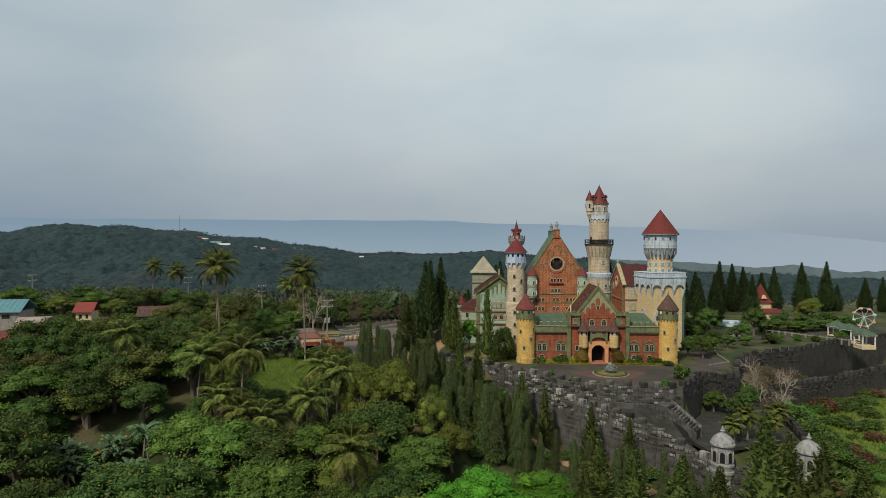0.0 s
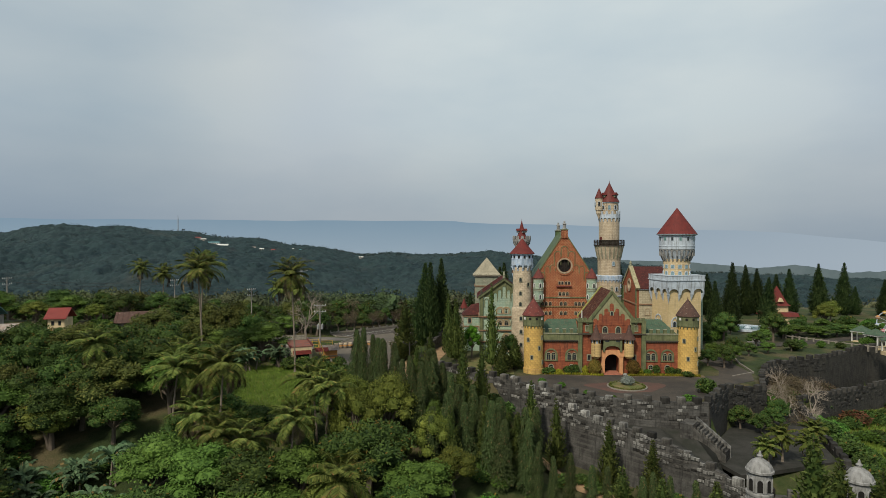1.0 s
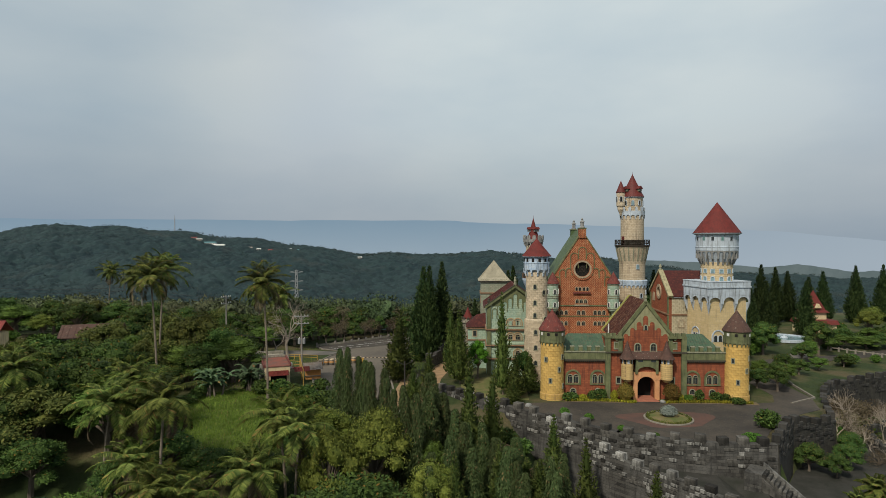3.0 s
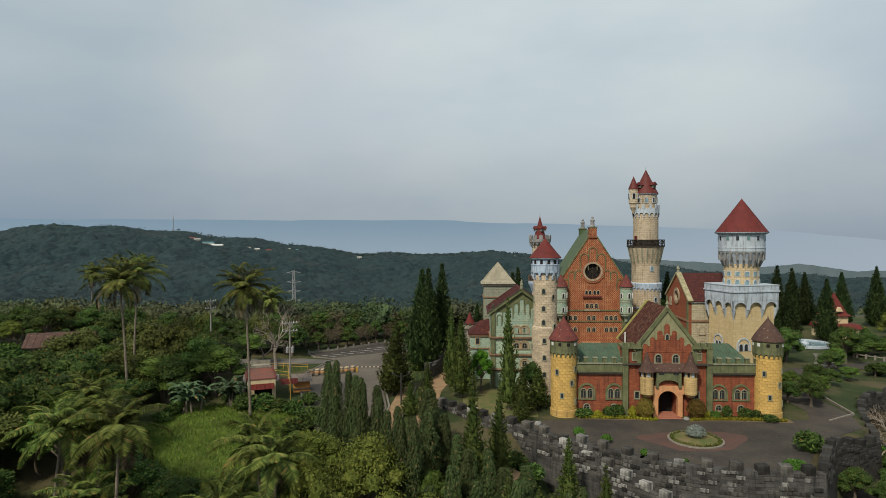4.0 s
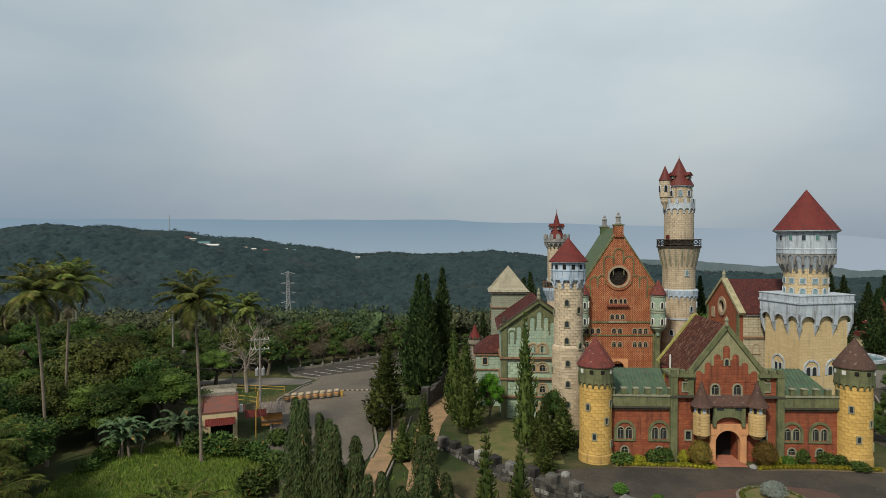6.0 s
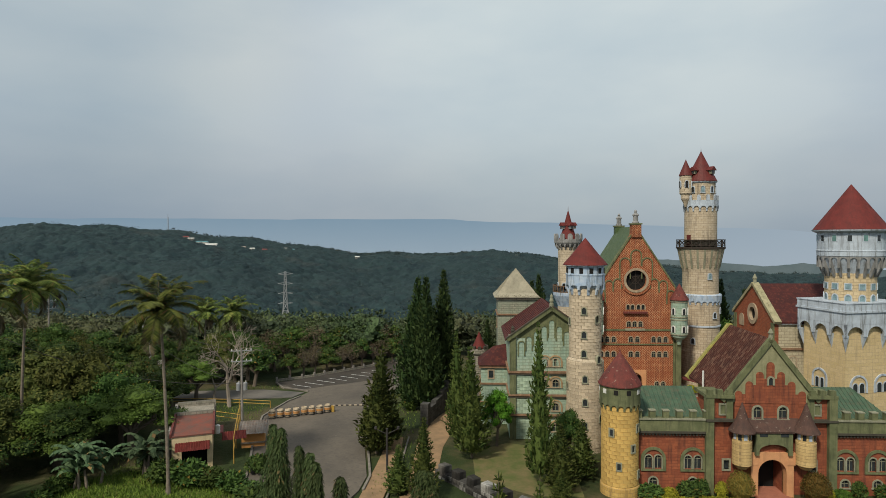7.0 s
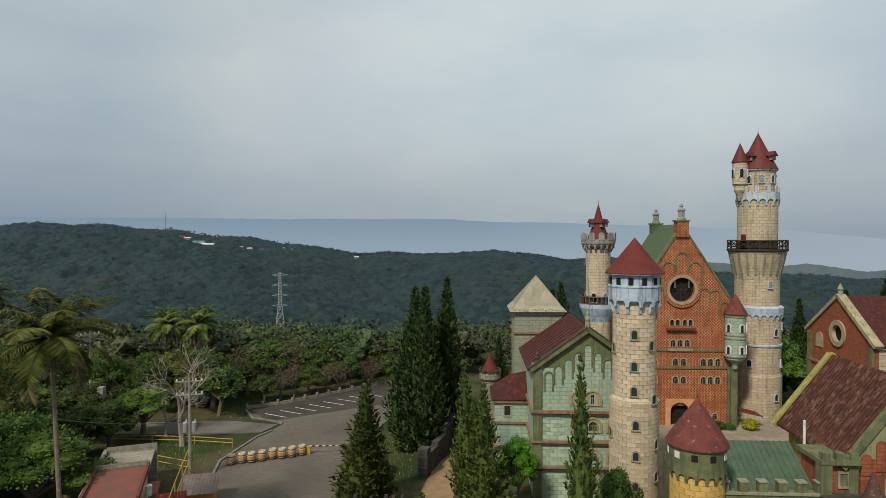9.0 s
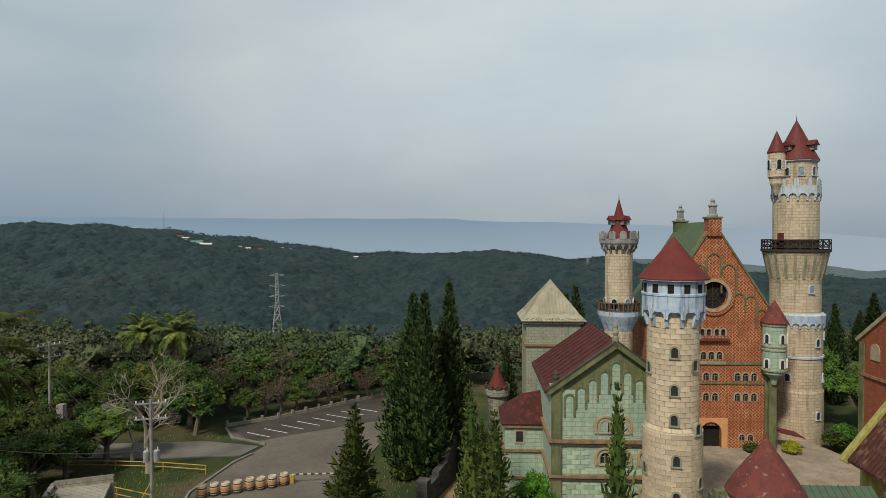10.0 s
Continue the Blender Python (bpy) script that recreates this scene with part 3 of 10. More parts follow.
def height(x, y):
    slope = -17 + 18.8 * ss(58, 140, y)
    slope += 7.0 * ss(-52, -84, x) * ss(112, 144, y) * (1 - ss(165, 205, y))
    if x > 8:
        low = -9.5 + 4.5 * ss(42, 47, x) * ss(96, 104, y) - 6.5 * ss(60, 82, x) + 3.0 * ss(120, 150, y) * ss(95, 70, x)
        slope += (low - slope) * ss(8, 20, x) * (1 - ss(200, 260, y))
    z = slope
    if y > 100 and x > -5:
        up = PLAZA - 1.6 * ss(58, 95, x)
        if inside(x, y, UPPER):
            z = up if off_line(x, y, EDGE) > 0.8 or y < 100 else up
        elif off_line(x, y, EDGE) < 1.2:
            z = slope
        if x < 12 and y > 139:
            z = up
    r = math.hypot(x, y)
    drop = ss(206, 430, y) if x < 40 else ss(206 + 0.62 * min(x - 40, 90), 430 + 0.4 * min(x - 40, 90), y)
    z += (-56 - z) * drop
    if r > 420:
        rise = ss(520, 1650, r) if y > 0 else 0.0
        bumps = 16 * noise.noise((x / 170, y / 170, 3.1)) + 7 * noise.noise((x / 60, y / 60, 1.7)) + 30 * (0.35 - abs(noise.noise((x / 330 + 0.3 * y / 330, y / 700, 9.4))))
        top = crest(x, y)
        z += (top - z) * rise + bumps * ss(430, 700, r) * (1 - 0.8 * ss(1400, 1680, r))
        z += (-700 - z) * ss(1750, 3300, r)
    return z


def steps(stops):
    out = []
    for (a, b, d) in stops:
        n = max(1, round((b - a) / d))
        out += [a + (b - a) * i / n for i in range(n)]
    return out + [stops[-1][1]]


gx = steps([(-4900, -2400, 250), (-2400, -900, 60), (-900, -240, 24), (-240, -110, 6), (-110, 130, 2.0), (130, 260, 6), (260, 900, 24), (900, 2400, 60), (2400, 4900, 250)])
gy = steps([(-4900, -600, 500), (-600, -60, 40), (-60, 56, 6), (56, 215, 1.8), (215, 430, 6), (430, 2000, 24), (2000, 4900, 160)])
verts = [(x, y, height(x, y)) for y in gy for x in gx]
nx = len(gx)
faces = [(j * nx + i, j * nx + i + 1, (j + 1) * nx + i + 1, (j + 1) * nx + i) for j in range(len(gy) - 1) for i in range(nx - 1)]


def ground_material():
    m, nt, b = shader("grassy_ground", 0.95)
    t = nt.nodes.new("ShaderNodeTexCoord")
    v = t.outputs["Object"]
    grass = mixed(nt, noise_fac(nt, v, 0.12, 5.0), (0.025, 0.040, 0.012), (0.052, 0.070, 0.018))
    grass = mixed(nt, noise_fac(nt, v, 0.06, 5.0, 0.65, 0.47, 0.60), grass, (0.105, 0.084, 0.044))
    grass = mixed(nt, scaled(nt, noise_fac(nt, v, 2.5, 4.0, 0.7), 0.45), grass, (0.030, 0.045, 0.012))
    zed = nt.nodes.new("ShaderNodeSeparateXYZ")
    nt.links.new(v, zed.inputs[0])
    # open grass in the clearing by the hut and on the bank below the far garden
    for cx, cy, rx, ry, lo_, hi_ in ((-34, 130, 14, 16, (0.046, 0.088, 0.014), (0.108, 0.148, 0.028)), (98, 120, 36, 52, (0.055, 0.110, 0.014), (0.130, 0.180, 0.020))):
        mp = nt.nodes.new("ShaderNodeMapping")
        mp.inputs["Location"].default_value, mp.inputs["Scale"].default_value = (-cx / rx, -cy / ry, 0), (1 / rx, 1 / ry, 0)
        nt.links.new(v, mp.inputs["Vector"])
        ln = nt.nodes.new("ShaderNodeVectorMath")
        ln.operation = "LENGTH"
        nt.links.new(mp.outputs["Vector"], ln.inputs[0])
        ad = nt.nodes.new("ShaderNodeMath")
        ad.operation = "ADD"
        nt.links.new(ln.outputs["Value"], ad.inputs[0])
        nt.links.new(scaled(nt, noise_fac(nt, v, 0.25, 4.0), 0.35), ad.inputs[1])
        edge = nt.nodes.new("ShaderNodeMapRange")
        edge.inputs["From Min"].default_value, edge.inputs["From Max"].default_value = 1.15, 0.95
        nt.links.new(ad.outputs[0], edge.inputs["Value"])
        low = nt.nodes.new("ShaderNodeMapRange")
        low.inputs["From Min"].default_value, low.inputs["From Max"].default_value = (-4, -6) if cx > 0 else (9, 8)
        nt.links.new(zed.outputs["Z"], low.inputs["Value"])
        both = nt.nodes.new("ShaderNodeMath")
        both.operation = "MULTIPLY"
        nt.links.new(edge.outputs["Result"], both.inputs[0])
        nt.links.new(low.outputs["Result"], both.inputs[1])
        tone = mixed(nt, noise_fac(nt, v, 0.55, 6.0, 0.75), lo_, hi_)
        tone = mixed(nt, scaled(nt, noise_fac(nt, v, 0.13, 4.0, 0.6, 0.52, 0.66), 0.7), tone, (0.115, 0.105, 0.045))
        grass = mixed(nt, both.outputs[0], grass, tone)
    # the far slopes are woodland: crowns by a cell pattern, dry patches between
    cells = nt.nodes.new("ShaderNodeTexVoronoi")
    cells.inputs["Scale"].default_value = 0.085
    nt.links.new(v, cells.inputs["Vector"])
    # bluish wood tones: a haze tint for the distance is painted into them
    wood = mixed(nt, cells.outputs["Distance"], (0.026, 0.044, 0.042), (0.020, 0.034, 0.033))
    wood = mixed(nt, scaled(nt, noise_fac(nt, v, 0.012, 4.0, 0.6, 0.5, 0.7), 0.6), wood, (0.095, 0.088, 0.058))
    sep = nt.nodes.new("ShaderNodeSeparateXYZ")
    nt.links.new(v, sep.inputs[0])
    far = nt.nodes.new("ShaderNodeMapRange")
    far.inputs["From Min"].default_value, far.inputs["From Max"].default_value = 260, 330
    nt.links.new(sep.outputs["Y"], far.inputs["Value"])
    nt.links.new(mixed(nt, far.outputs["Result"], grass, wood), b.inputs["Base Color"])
    bumped(nt, b, noise_fac(nt, v, 1.3, 6.0, 0.75, 0.2, 0.8), 0.9, 0.25)
    return m


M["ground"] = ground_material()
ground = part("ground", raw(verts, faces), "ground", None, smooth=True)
tagged(ground, "rough green grass and undergrowth falling to a wooded valley", "ground", kind="structure")


def sheet(name, outline, z, thick, material, label, category, holes=(), kind="structure"):
    """A flat slab over an outline of (x, y)."""
    bm = B()
    top = [bm.verts.new((x, y, z)) for x, y in outline]
    low = [bm.verts.new((x, y, z - thick)) for x, y in outline]
    bm.faces.new(top)
    bm.faces.new(low[::-1])
    n = len(top)
    for i in range(n):
        j = (i + 1) % n
        bm.faces.new((top[i], low[i], low[j], top[j]))
    bmesh.ops.triangulate(bm, faces=[f for f in bm.faces if len(f.verts) > 4])
    bmesh.ops.recalc_face_normals(bm, faces=bm.faces)
    ob = part(name, bm, material, None)
    return tagged(ob, label, category, kind=kind)


def ribbon(pts, widths):
    """The outline of a strip along a line of (x, y)."""
    left, right = [], []
    for i, (x, y) in enumerate(pts):
        x0, y0 = pts[max(0, i - 1)]
        x1, y1 = pts[min(len(pts) - 1, i + 1)]
        d = math.hypot(x1 - x0, y1 - y0)
        nx_, ny_ = -(y1 - y0) / d, (x1 - x0) / d
        w = widths[i] / 2 if isinstance(widths, (list, tuple)) else widths / 2
        left.append((x + nx_ * w, y + ny_ * w))
        right.append((x - nx_ * w, y - ny_ * w))
    return left + right[::-1]


# forecourt, with the island, and the red faded paving round it
fore = [(8.5, 133.8), (13.6, 128.7), (20.3, 122.6), (25.2, 118.3), (30.5, 115.7), (36.3, 113.7), (42.8, 112.9), (46.6, 118.2), (51.4, 124.2), (56.5, 127.2), (61.0, 129.8), (63.5, 136.0), (57.0, 134.2), (50.5, 133.4), (37.0, 133.9), (36.2, 135.5), (33.2, 135.6), (32.4, 134.2), (21.0, 134.6), (15.0, 134.2)]
sheet("pavement", fore, PLAZA + 0.05, 0.3, "asphalt", "dark worn asphalt forecourt with faded patches", "pavement")
red = [(34.4 + (7.0 + 1.6 * math.sin(3 * a)) * math.cos(a), 124.6 + (4.6 + 0.7 * math.sin(2 * a + 1)) * math.sin(a)) for a in [2 * math.pi * i / 30 for i in range(30)]]
sheet("pavement", red, PLAZA + 0.056, 0.05, "red_paving", "faded red paving round the planted island", "pavement")
front = [C(u, v).translation for u, v in ((-14.2, -1.5), (-3.0, -1.5), (-2.2, -3.3), (-5.0, -2.9), (-14.0, -2.7))]
sheet("pavement", [(p.x, p.y) for p in front], PLAZA + 0.06, 0.1, "earth_dark", "bare brown earth bed before the gate range", "pavement")
front = [C(u, v).translation for u, v in ((3.4, -1.5), (18.5, -1.5), (18.2, -3.5), (10.0, -2.9), (5.2, -3.1), (2.6, -3.3))]
sheet("pavement", [(p.x, p.y) for p in front], PLAZA + 0.06, 0.1, "earth_dark", "bare brown earth bed before the gate range", "pavement")
# drive that runs past the right front tower into the garden
sheet("pavement", ribbon([(58, 131.5), (61, 138), (61.5, 146), (62, 154)], 6.0), PLAZA + 0.04, 0.3, "asphalt", "dark asphalt garden drive", "pavement")
# sunken court below the rampart, and the sandy lane at the foot of the lower wall
sheet("pavement", [(43.5, 99.0), (61.0, 104.5), (67.0, 122.0), (72.5, 137.0), (68.0, 136.0), (62.5, 127.5), (57.0, 124.5), (52.4, 121.6), (48.2, 116.0), (44.5, 110.5), (42.5, 104.0)], -4.75, 0.6, "walk_stone", "dark stained sunken court paving", "pavement")
# car park and road on the entrance side
car_park = [(-10.2, 138.0), (-9.8, 142.0), (-11.0, 150.0), (-12.2, 158.0), (-12.8, 170.0), (-9.0, 186.0), (-2.0, 204.0), (-12.0, 206.5), (-20.0, 199.5), (-29.5, 191.0), (-33.0, 188.5), (-30.5, 184.0), (-25.2, 181.4), (-27.2, 175.0), (-29.0, 166.0), (-27.0, 155.0), (-24.4, 145.0), (-23.0, 138.0), (-19.0, 130.0), (-14.0, 126.0)]
sheet("road", car_park, PLAZA + 0.02, 0.3, "road_grey", "grey concrete road and car park", "road")
sheet("road", [(-33.0, 188.6), (-29.5, 191.0), (-12.0, 206.4), (-3.0, 204.2), (-8.0, 194.0), (-22.0, 186.0), (-27.5, 182.6)], PLAZA + 0.032, 0.05, "asphalt", "dark asphalt parking bays", "road")
sheet("road", [(-27.4, 177.5), (-26.0, 181.0), (-34.0, 183.0), (-62.0, 181.0), (-80.0, 184.0), (-80.0, 179.5), (-62.0, 176.6), (-38.0, 176.6)], PLAZA + 0.03, 0.3, "road_pale", "pale concrete side lane", "road")
# sandy footpath inside the verge and the brown drive below the green gabled house
sheet("pavement", ribbon([(-9.3, 124), (-8.6, 136), (-7.6, 146), (-7.4, 156)], [2.0, 2.6, 2.8, 2.0]), PLAZA + 0.03, 0.2, "earth", "sandy earth verge beside the road", "pavement")
def strip(pts, width, material, label):
    """A paved strip laid on the ground along a line."""
    line = []
    for (x0, y0), (x1, y1) in zip(pts, pts[1:]):
        n = max(2, int(math.hypot(x1 - x0, y1 - y0) / 3))
        line += [(x0 + (x1 - x0) * k / n, y0 + (y1 - y0) * k / n) for k in range(n)]
    edge = ribbon(line, width)
    n = len(line)
    bm = B()
    vs = [bm.verts.new((x, y, max(height(x + a, y + b) for a in (-2, 0, 2) for b in (-2, 0, 2)) + 0.06)) for x, y in edge]
    for k in range(n - 1):
        bm.faces.new((vs[k], vs[2 * n - 1 - k], vs[2 * n - 2 - k], vs[k + 1]))
    bmesh.ops.recalc_face_normals(bm, faces=bm.faces)
    tagged(part("pavement", bm, material, None), label, "pavement", kind="structure")


strip([(62, 154.5), (68, 164), (78, 172), (90, 178), (116, 188), (150, 202)], 5.0, "asphalt", "dark asphalt drive curving through the garden")
strip([(84, 176), (92, 188), (97, 198)], 4.0, "road_pale", "pale paved path to the fountain pool")
lane_bm = B()
lane = [(-4.5, 137), (-2.5, 132.5), (0.0, 128), (2.7, 124.5), (6.0, 121.6), (9.0, 119.0), (12.4, 115.8), (15.6, 112.5), (19.0, 109.0), (22.0, 105.5), (25.6, 101.6), (29.0, 98.0), (32.5, 93.0)]
lane_w = [2.4, 2.6, 2.6, 2.8, 2.8, 3.0, 3.0, 3.0, 3.0, 3.0, 3.0, 3.0, 3.0]
edge_ = ribbon(lane, lane_w)
half_ = len(lane)
lv = [lane_bm.verts.new((x, y, max(height(x + a, y + b) for a in (-1, 0, 1) for b in (-1, 0, 1)) + 0.12)) for x, y in edge_]
for k in range(half_ - 1):
    lane_bm.faces.new((lv[k], lv[2 * half_ - 1 - k], lv[2 * half_ - 2 - k], lv[k + 1]))
bmesh.ops.recalc_face_normals(lane_bm, faces=lane_bm.faces)
tagged(part("pavement", lane_bm, "earth", None), "sandy earth lane below the rampart", "pavement", kind="structure")
sheet("pavement", ribbon([(-3.4, 128), (-3.2, 140), (-2.6, 152), (-0.6, 163), (3.4, 172)], [2.6, 3.0, 3.6, 4.0, 4.0]), PLAZA + 0.035, 0.2, "earth", "brown sandy drive below the gabled house", "pavement")
sheet("pavement", [(3.0, 141.0), (9.0, 136.5), (14.5, 136.0), (15.5, 150.0), (8.0, 153.5), (3.0, 150.0)], PLAZA + 0.03, 0.2, "dry_lawn", "dry patchy lawn before the gabled house", "pavement")

# ---- castle: towers ----
def tower_window(parent, r, turn, z0, half=0.26, h=0.85, frame_mat="trim_grey", pane="glass"):
    """A round-headed window on a round tower, at the bearing turn (degrees, 0 faces -y)."""
    m = pose(0, 0, 0, 0, 0, turn) @ pose(0, -r, 0)
    inner, outer = arch_line(0, z0, half, z0 + h - half, 7), arch_line(0, z0, half + 0.13, z0 + h - half, 7)
    w = part("window", band(B(), inner, outer, -0.10, 0.25, m), frame_mat, parent)
    part("pane", prism(B(), inner[::-1], -0.03, 0.02, m), pane, w)
    part("sill", box(B(), -half - 0.18, half + 0.18, -0.16, 0.1, z0 - 0.1, z0, m), frame_mat, w)


def corbels(parent, r0, r1, z0, z1, count, material, width=0.42, name="corbel"):
    """Brackets under a crown that widens from r0 to r1, with little arches between them."""
    for i in range(count):
        a = 360 * i / count
        m = pose(0, 0, 0, 0, 0, a)
        step = 2 * math.pi * r1 / count
        bm = B()
        prism(bm, [(-r1 - 0.02, z1), (-r1 + 0.02, z0 + 0.6 * (z1 - z0)), (-r0 - 0.12, z0), (-r0 + 0.25, z0), (-r0 + 0.25, z1)], -width / 2, width / 2, m @ pose(0, 0, 0, 0, 0, 90))
        part(name, bm, material, parent)
        half = (step - width) / 2
        line = arch_line(0, z0 + 0.45 * (z1 - z0), half, z1 - half * 1.25, 6)
        outer = [(-step / 2, line[0][1])] + [(x / half * step / 2, max(z, z1)) for x, z in line[1:-1]] + [(step / 2, line[-1][1])]
        part("corbel_arch", band(B(), line, outer, -r1, -r1 + 0.22, m @ pose(0, 0, 0, 0, 0, 180 / count)), material, parent)


def cone_roof(parent, r, z0, z1, material, flare=0.12, name="roof", cx=0.0, cy=0.0, seg=32, curve=0.06):
    prof = [(r - 0.12, z0 - 0.14), (r + flare, z0 - 0.10), (r + flare, z0)]
    for i in range(1, 9):
        k = i / 8
        prof.append(((r + flare) * (1 - k) * (1 - curve * math.sin(math.pi * k)), z0 + (z1 - z0) * k))
    prof[-1] = (0.0, z1)
    return part(name, lathe(B(), prof, seg, cx, cy), material, parent, smooth=False)


def block_ring(parent, r, z0, rows, h, per_row, material, front=(-110, 75), depth=0.05, name="block"):
    """Proud stone blocks on a round wall, those that face the approach as pieces of their own; the rest is one mesh."""
    a = 2 * math.pi / per_row
    gap = 0.022 / r
    pts, n = [], 3
    for k in range(n + 1):
        t = -math.pi / 2 - a / 2 + gap + (a - 2 * gap) * k / n
        for rr, inset in ((r + depth, 0.03), (r - 0.02, 0.008)):
            for zz in (inset, h - inset):
                pts.append((rr * math.cos(t), rr * math.sin(t), zz))
    fs = []
    for k in range(n):
        o, p = 4 * k, 4 * (k + 1)
        fs += [(o, p, p + 1, o + 1), (o + 1, p + 1, p + 3, o + 3), (p, o, o + 2, p + 2)]
    fs += [(0, 1, 3, 2), (4 * n + 1, 4 * n, 4 * n + 2, 4 * n + 3)]
    me = raw(pts, fs)
    rest_v, rest_f = [], []
    for row in range(rows):
        for c in range(per_row):
            deg = 360 * (c + 0.5 * (row % 2)) / per_row
            deg = (deg + 180) % 360 - 180
            m = pose(0, 0, z0 + row * h, 0, 0, deg)
            if front[0] < deg < front[1]:
                part(name, me, material, parent, at=m)
            else:
                base = len(rest_v)
                rest_v += [tuple(m @ Vector(p)) for p in pts]
                rest_f += [tuple(base + i for i in f) for f in fs]
    if rest_v:
        ob = part("blockwork", raw(rest_v, rest_f), material, parent)
        ob["kind"] = "stuff"


def piece_mats():
    M["cream_piece"] = plain("cream_block", (0.60, 0.50, 0.36), (0.47, 0.38, 0.26), 1.3, 0.9, 0.5, stain=(0.22, 0.18, 0.13), stain_amount=0.5, piece=0.16)
    M["yellow_piece"] = plain("yellow_block", (0.64, 0.43, 0.135), (0.54, 0.34, 0.095), 1.2, 0.9, 0.5, stain=(0.26, 0.18, 0.08), stain_amount=0.45, piece=0.12)
    M["green_piece"] = plain("green_block", (0.42, 0.50, 0.36), (0.27, 0.40, 0.31), 0.9, 0.9, 0.5, stain=(0.18, 0.22, 0.14), stain_amount=0.5, piece=0.2)


piece_mats()


def front_tower(u, dark):
    """Yellow corner tower of the gate range, with a green crown and a red cone roof."""
    roof = "roof_old_red" if not dark else "roof_brown"
    t = thing("corner_tower", C(u, 0, 0), "yellow stone corner tower, green crown and " + ("faded red" if not dark else "dark brown") + " cone roof", "tower", "corner towers of the gate range")
    part("wall", lathe(B(), [(1.95, 1.5), (1.95, 12.0)], 40), "stone_yellow", t, smooth=False)
    part("plinth", lathe(B(), [(2.12, 1.0), (2.12, 2.9), (1.98, 3.05)], 40), "stone_yellow", t)
    block_ring(t, 1.95, 3.1, 20, 0.43, 16, "yellow_piece", front=(-95, 80))
    part("crown", lathe(B(), [(1.9, 11.75), (2.16, 11.95), (2.16, 13.75), (2.24, 13.8), (2.24, 14.0), (1.9, 14.0)], 40), "trim_green", t)
    corbels(t, 1.97, 2.16, 11.35, 12.0, 18, "trim_green", 0.2)
    for k in range(10):
        m = pose(0, 0, 0, 0, 0, 36 * k + 12)
        part("opening", box(B(), -0.23, 0.23, -2.19, -2.12, 13.1, 13.6, m), "white" if k % 3 else "dark", t)
    cone_roof(t, 2.2, 14.0, 17.5, roof, 0.14, curve=-0.05)
    part("finial", lathe(B(), [(0.1, 17.35), (0.05, 17.7), (0.0, 17.95)], 8), roof, t)
    for deg, z in ((-38, 8.6), (52, 9.0), (-15, 5.0), (60, 3.9), (30, 6.9)):
        m = pose(0, 0, 0, 0, 0, deg)
        part("window", band(B(), [(-0.18, z), (-0.18, z + 0.7), (0.18, z + 0.7), (0.18, z)], [(-0.32, z - 0.12), (-0.32, z + 0.84), (0.32, z + 0.84), (0.32, z - 0.12)], -2.1, -1.85, m, closed=True), "trim_grey", t)
        part("pane", prism(B(), [(-0.18, z), (0.18, z), (0.18, z + 0.7), (-0.18, z + 0.7)], -2.0, -1.93, m), "glass", t)
    return t


front_tower(-15.8, False)
front_tower(15.8, True)


def white_tower():
    t = thing("stair_tower", C(-17.1, 13.85, 0), "slender cream stone tower with pale blue crown and red roof", "tower")
    part("wall", lathe(B(), [(2.06, 13.0), (2.06, 24.0)], 40), "stone_cream", t)
    part("base", lathe(B(), [(2.38, 1.0), (2.38, 13.8), (2.1, 14.15)], 40), "stone_cream", t)
    block_ring(t, 2.38, 2.6, 26, 0.43, 18, "cream_piece", front=(-100, 20))
    block_ring(t, 2.06, 14.2, 21, 0.43, 16, "cream_piece", front=(-60, 110))
    part("crown", lathe(B(), [(2.0, 23.3), (2.52, 23.75), (2.52, 25.0), (2.58, 25.05), (2.58, 25.2), (2.45, 25.25), (2.45, 26.25), (2.0, 26.25)], 40), "blue_paint", t)
    corbels(t, 2.1, 2.52, 22.5, 24.0, 12, "blue_paint", 0.3)
    for k in range(12):
        m = pose(0, 0, 0, 0, 0, 30 * k + 8)
        part("opening", box(B(), -0.24, 0.24, -2.49, -2.4, 25.3, 26.0, m), "dark", t)
    part("eave", lathe(B(), [(2.45, 26.2), (2.86, 26.3), (2.86, 26.38), (2.4, 26.38)], 40), "blue_paint", t)
    cone_roof(t, 2.72, 26.45, 29.95, "roof_red", 0.16, curve=0.03)
    for deg, z, r in ((-14, 20.0, 2.08), (-14, 16.9, 2.08), (-14, 14.45, 2.08), (-10, 11.2, 2.4), (-10, 8.2, 2.4), (-10, 5.2, 2.4), (36, 18.9, 2.08), (36, 13.7, 2.4), (45, 9.2, 2.4), (45, 6.0, 2.4), (70, 21.5, 2.08), (-80, 18.5, 2.08), (-80, 10.0, 2.4)):
        tower_window(t, r, deg, z)


white_tower()


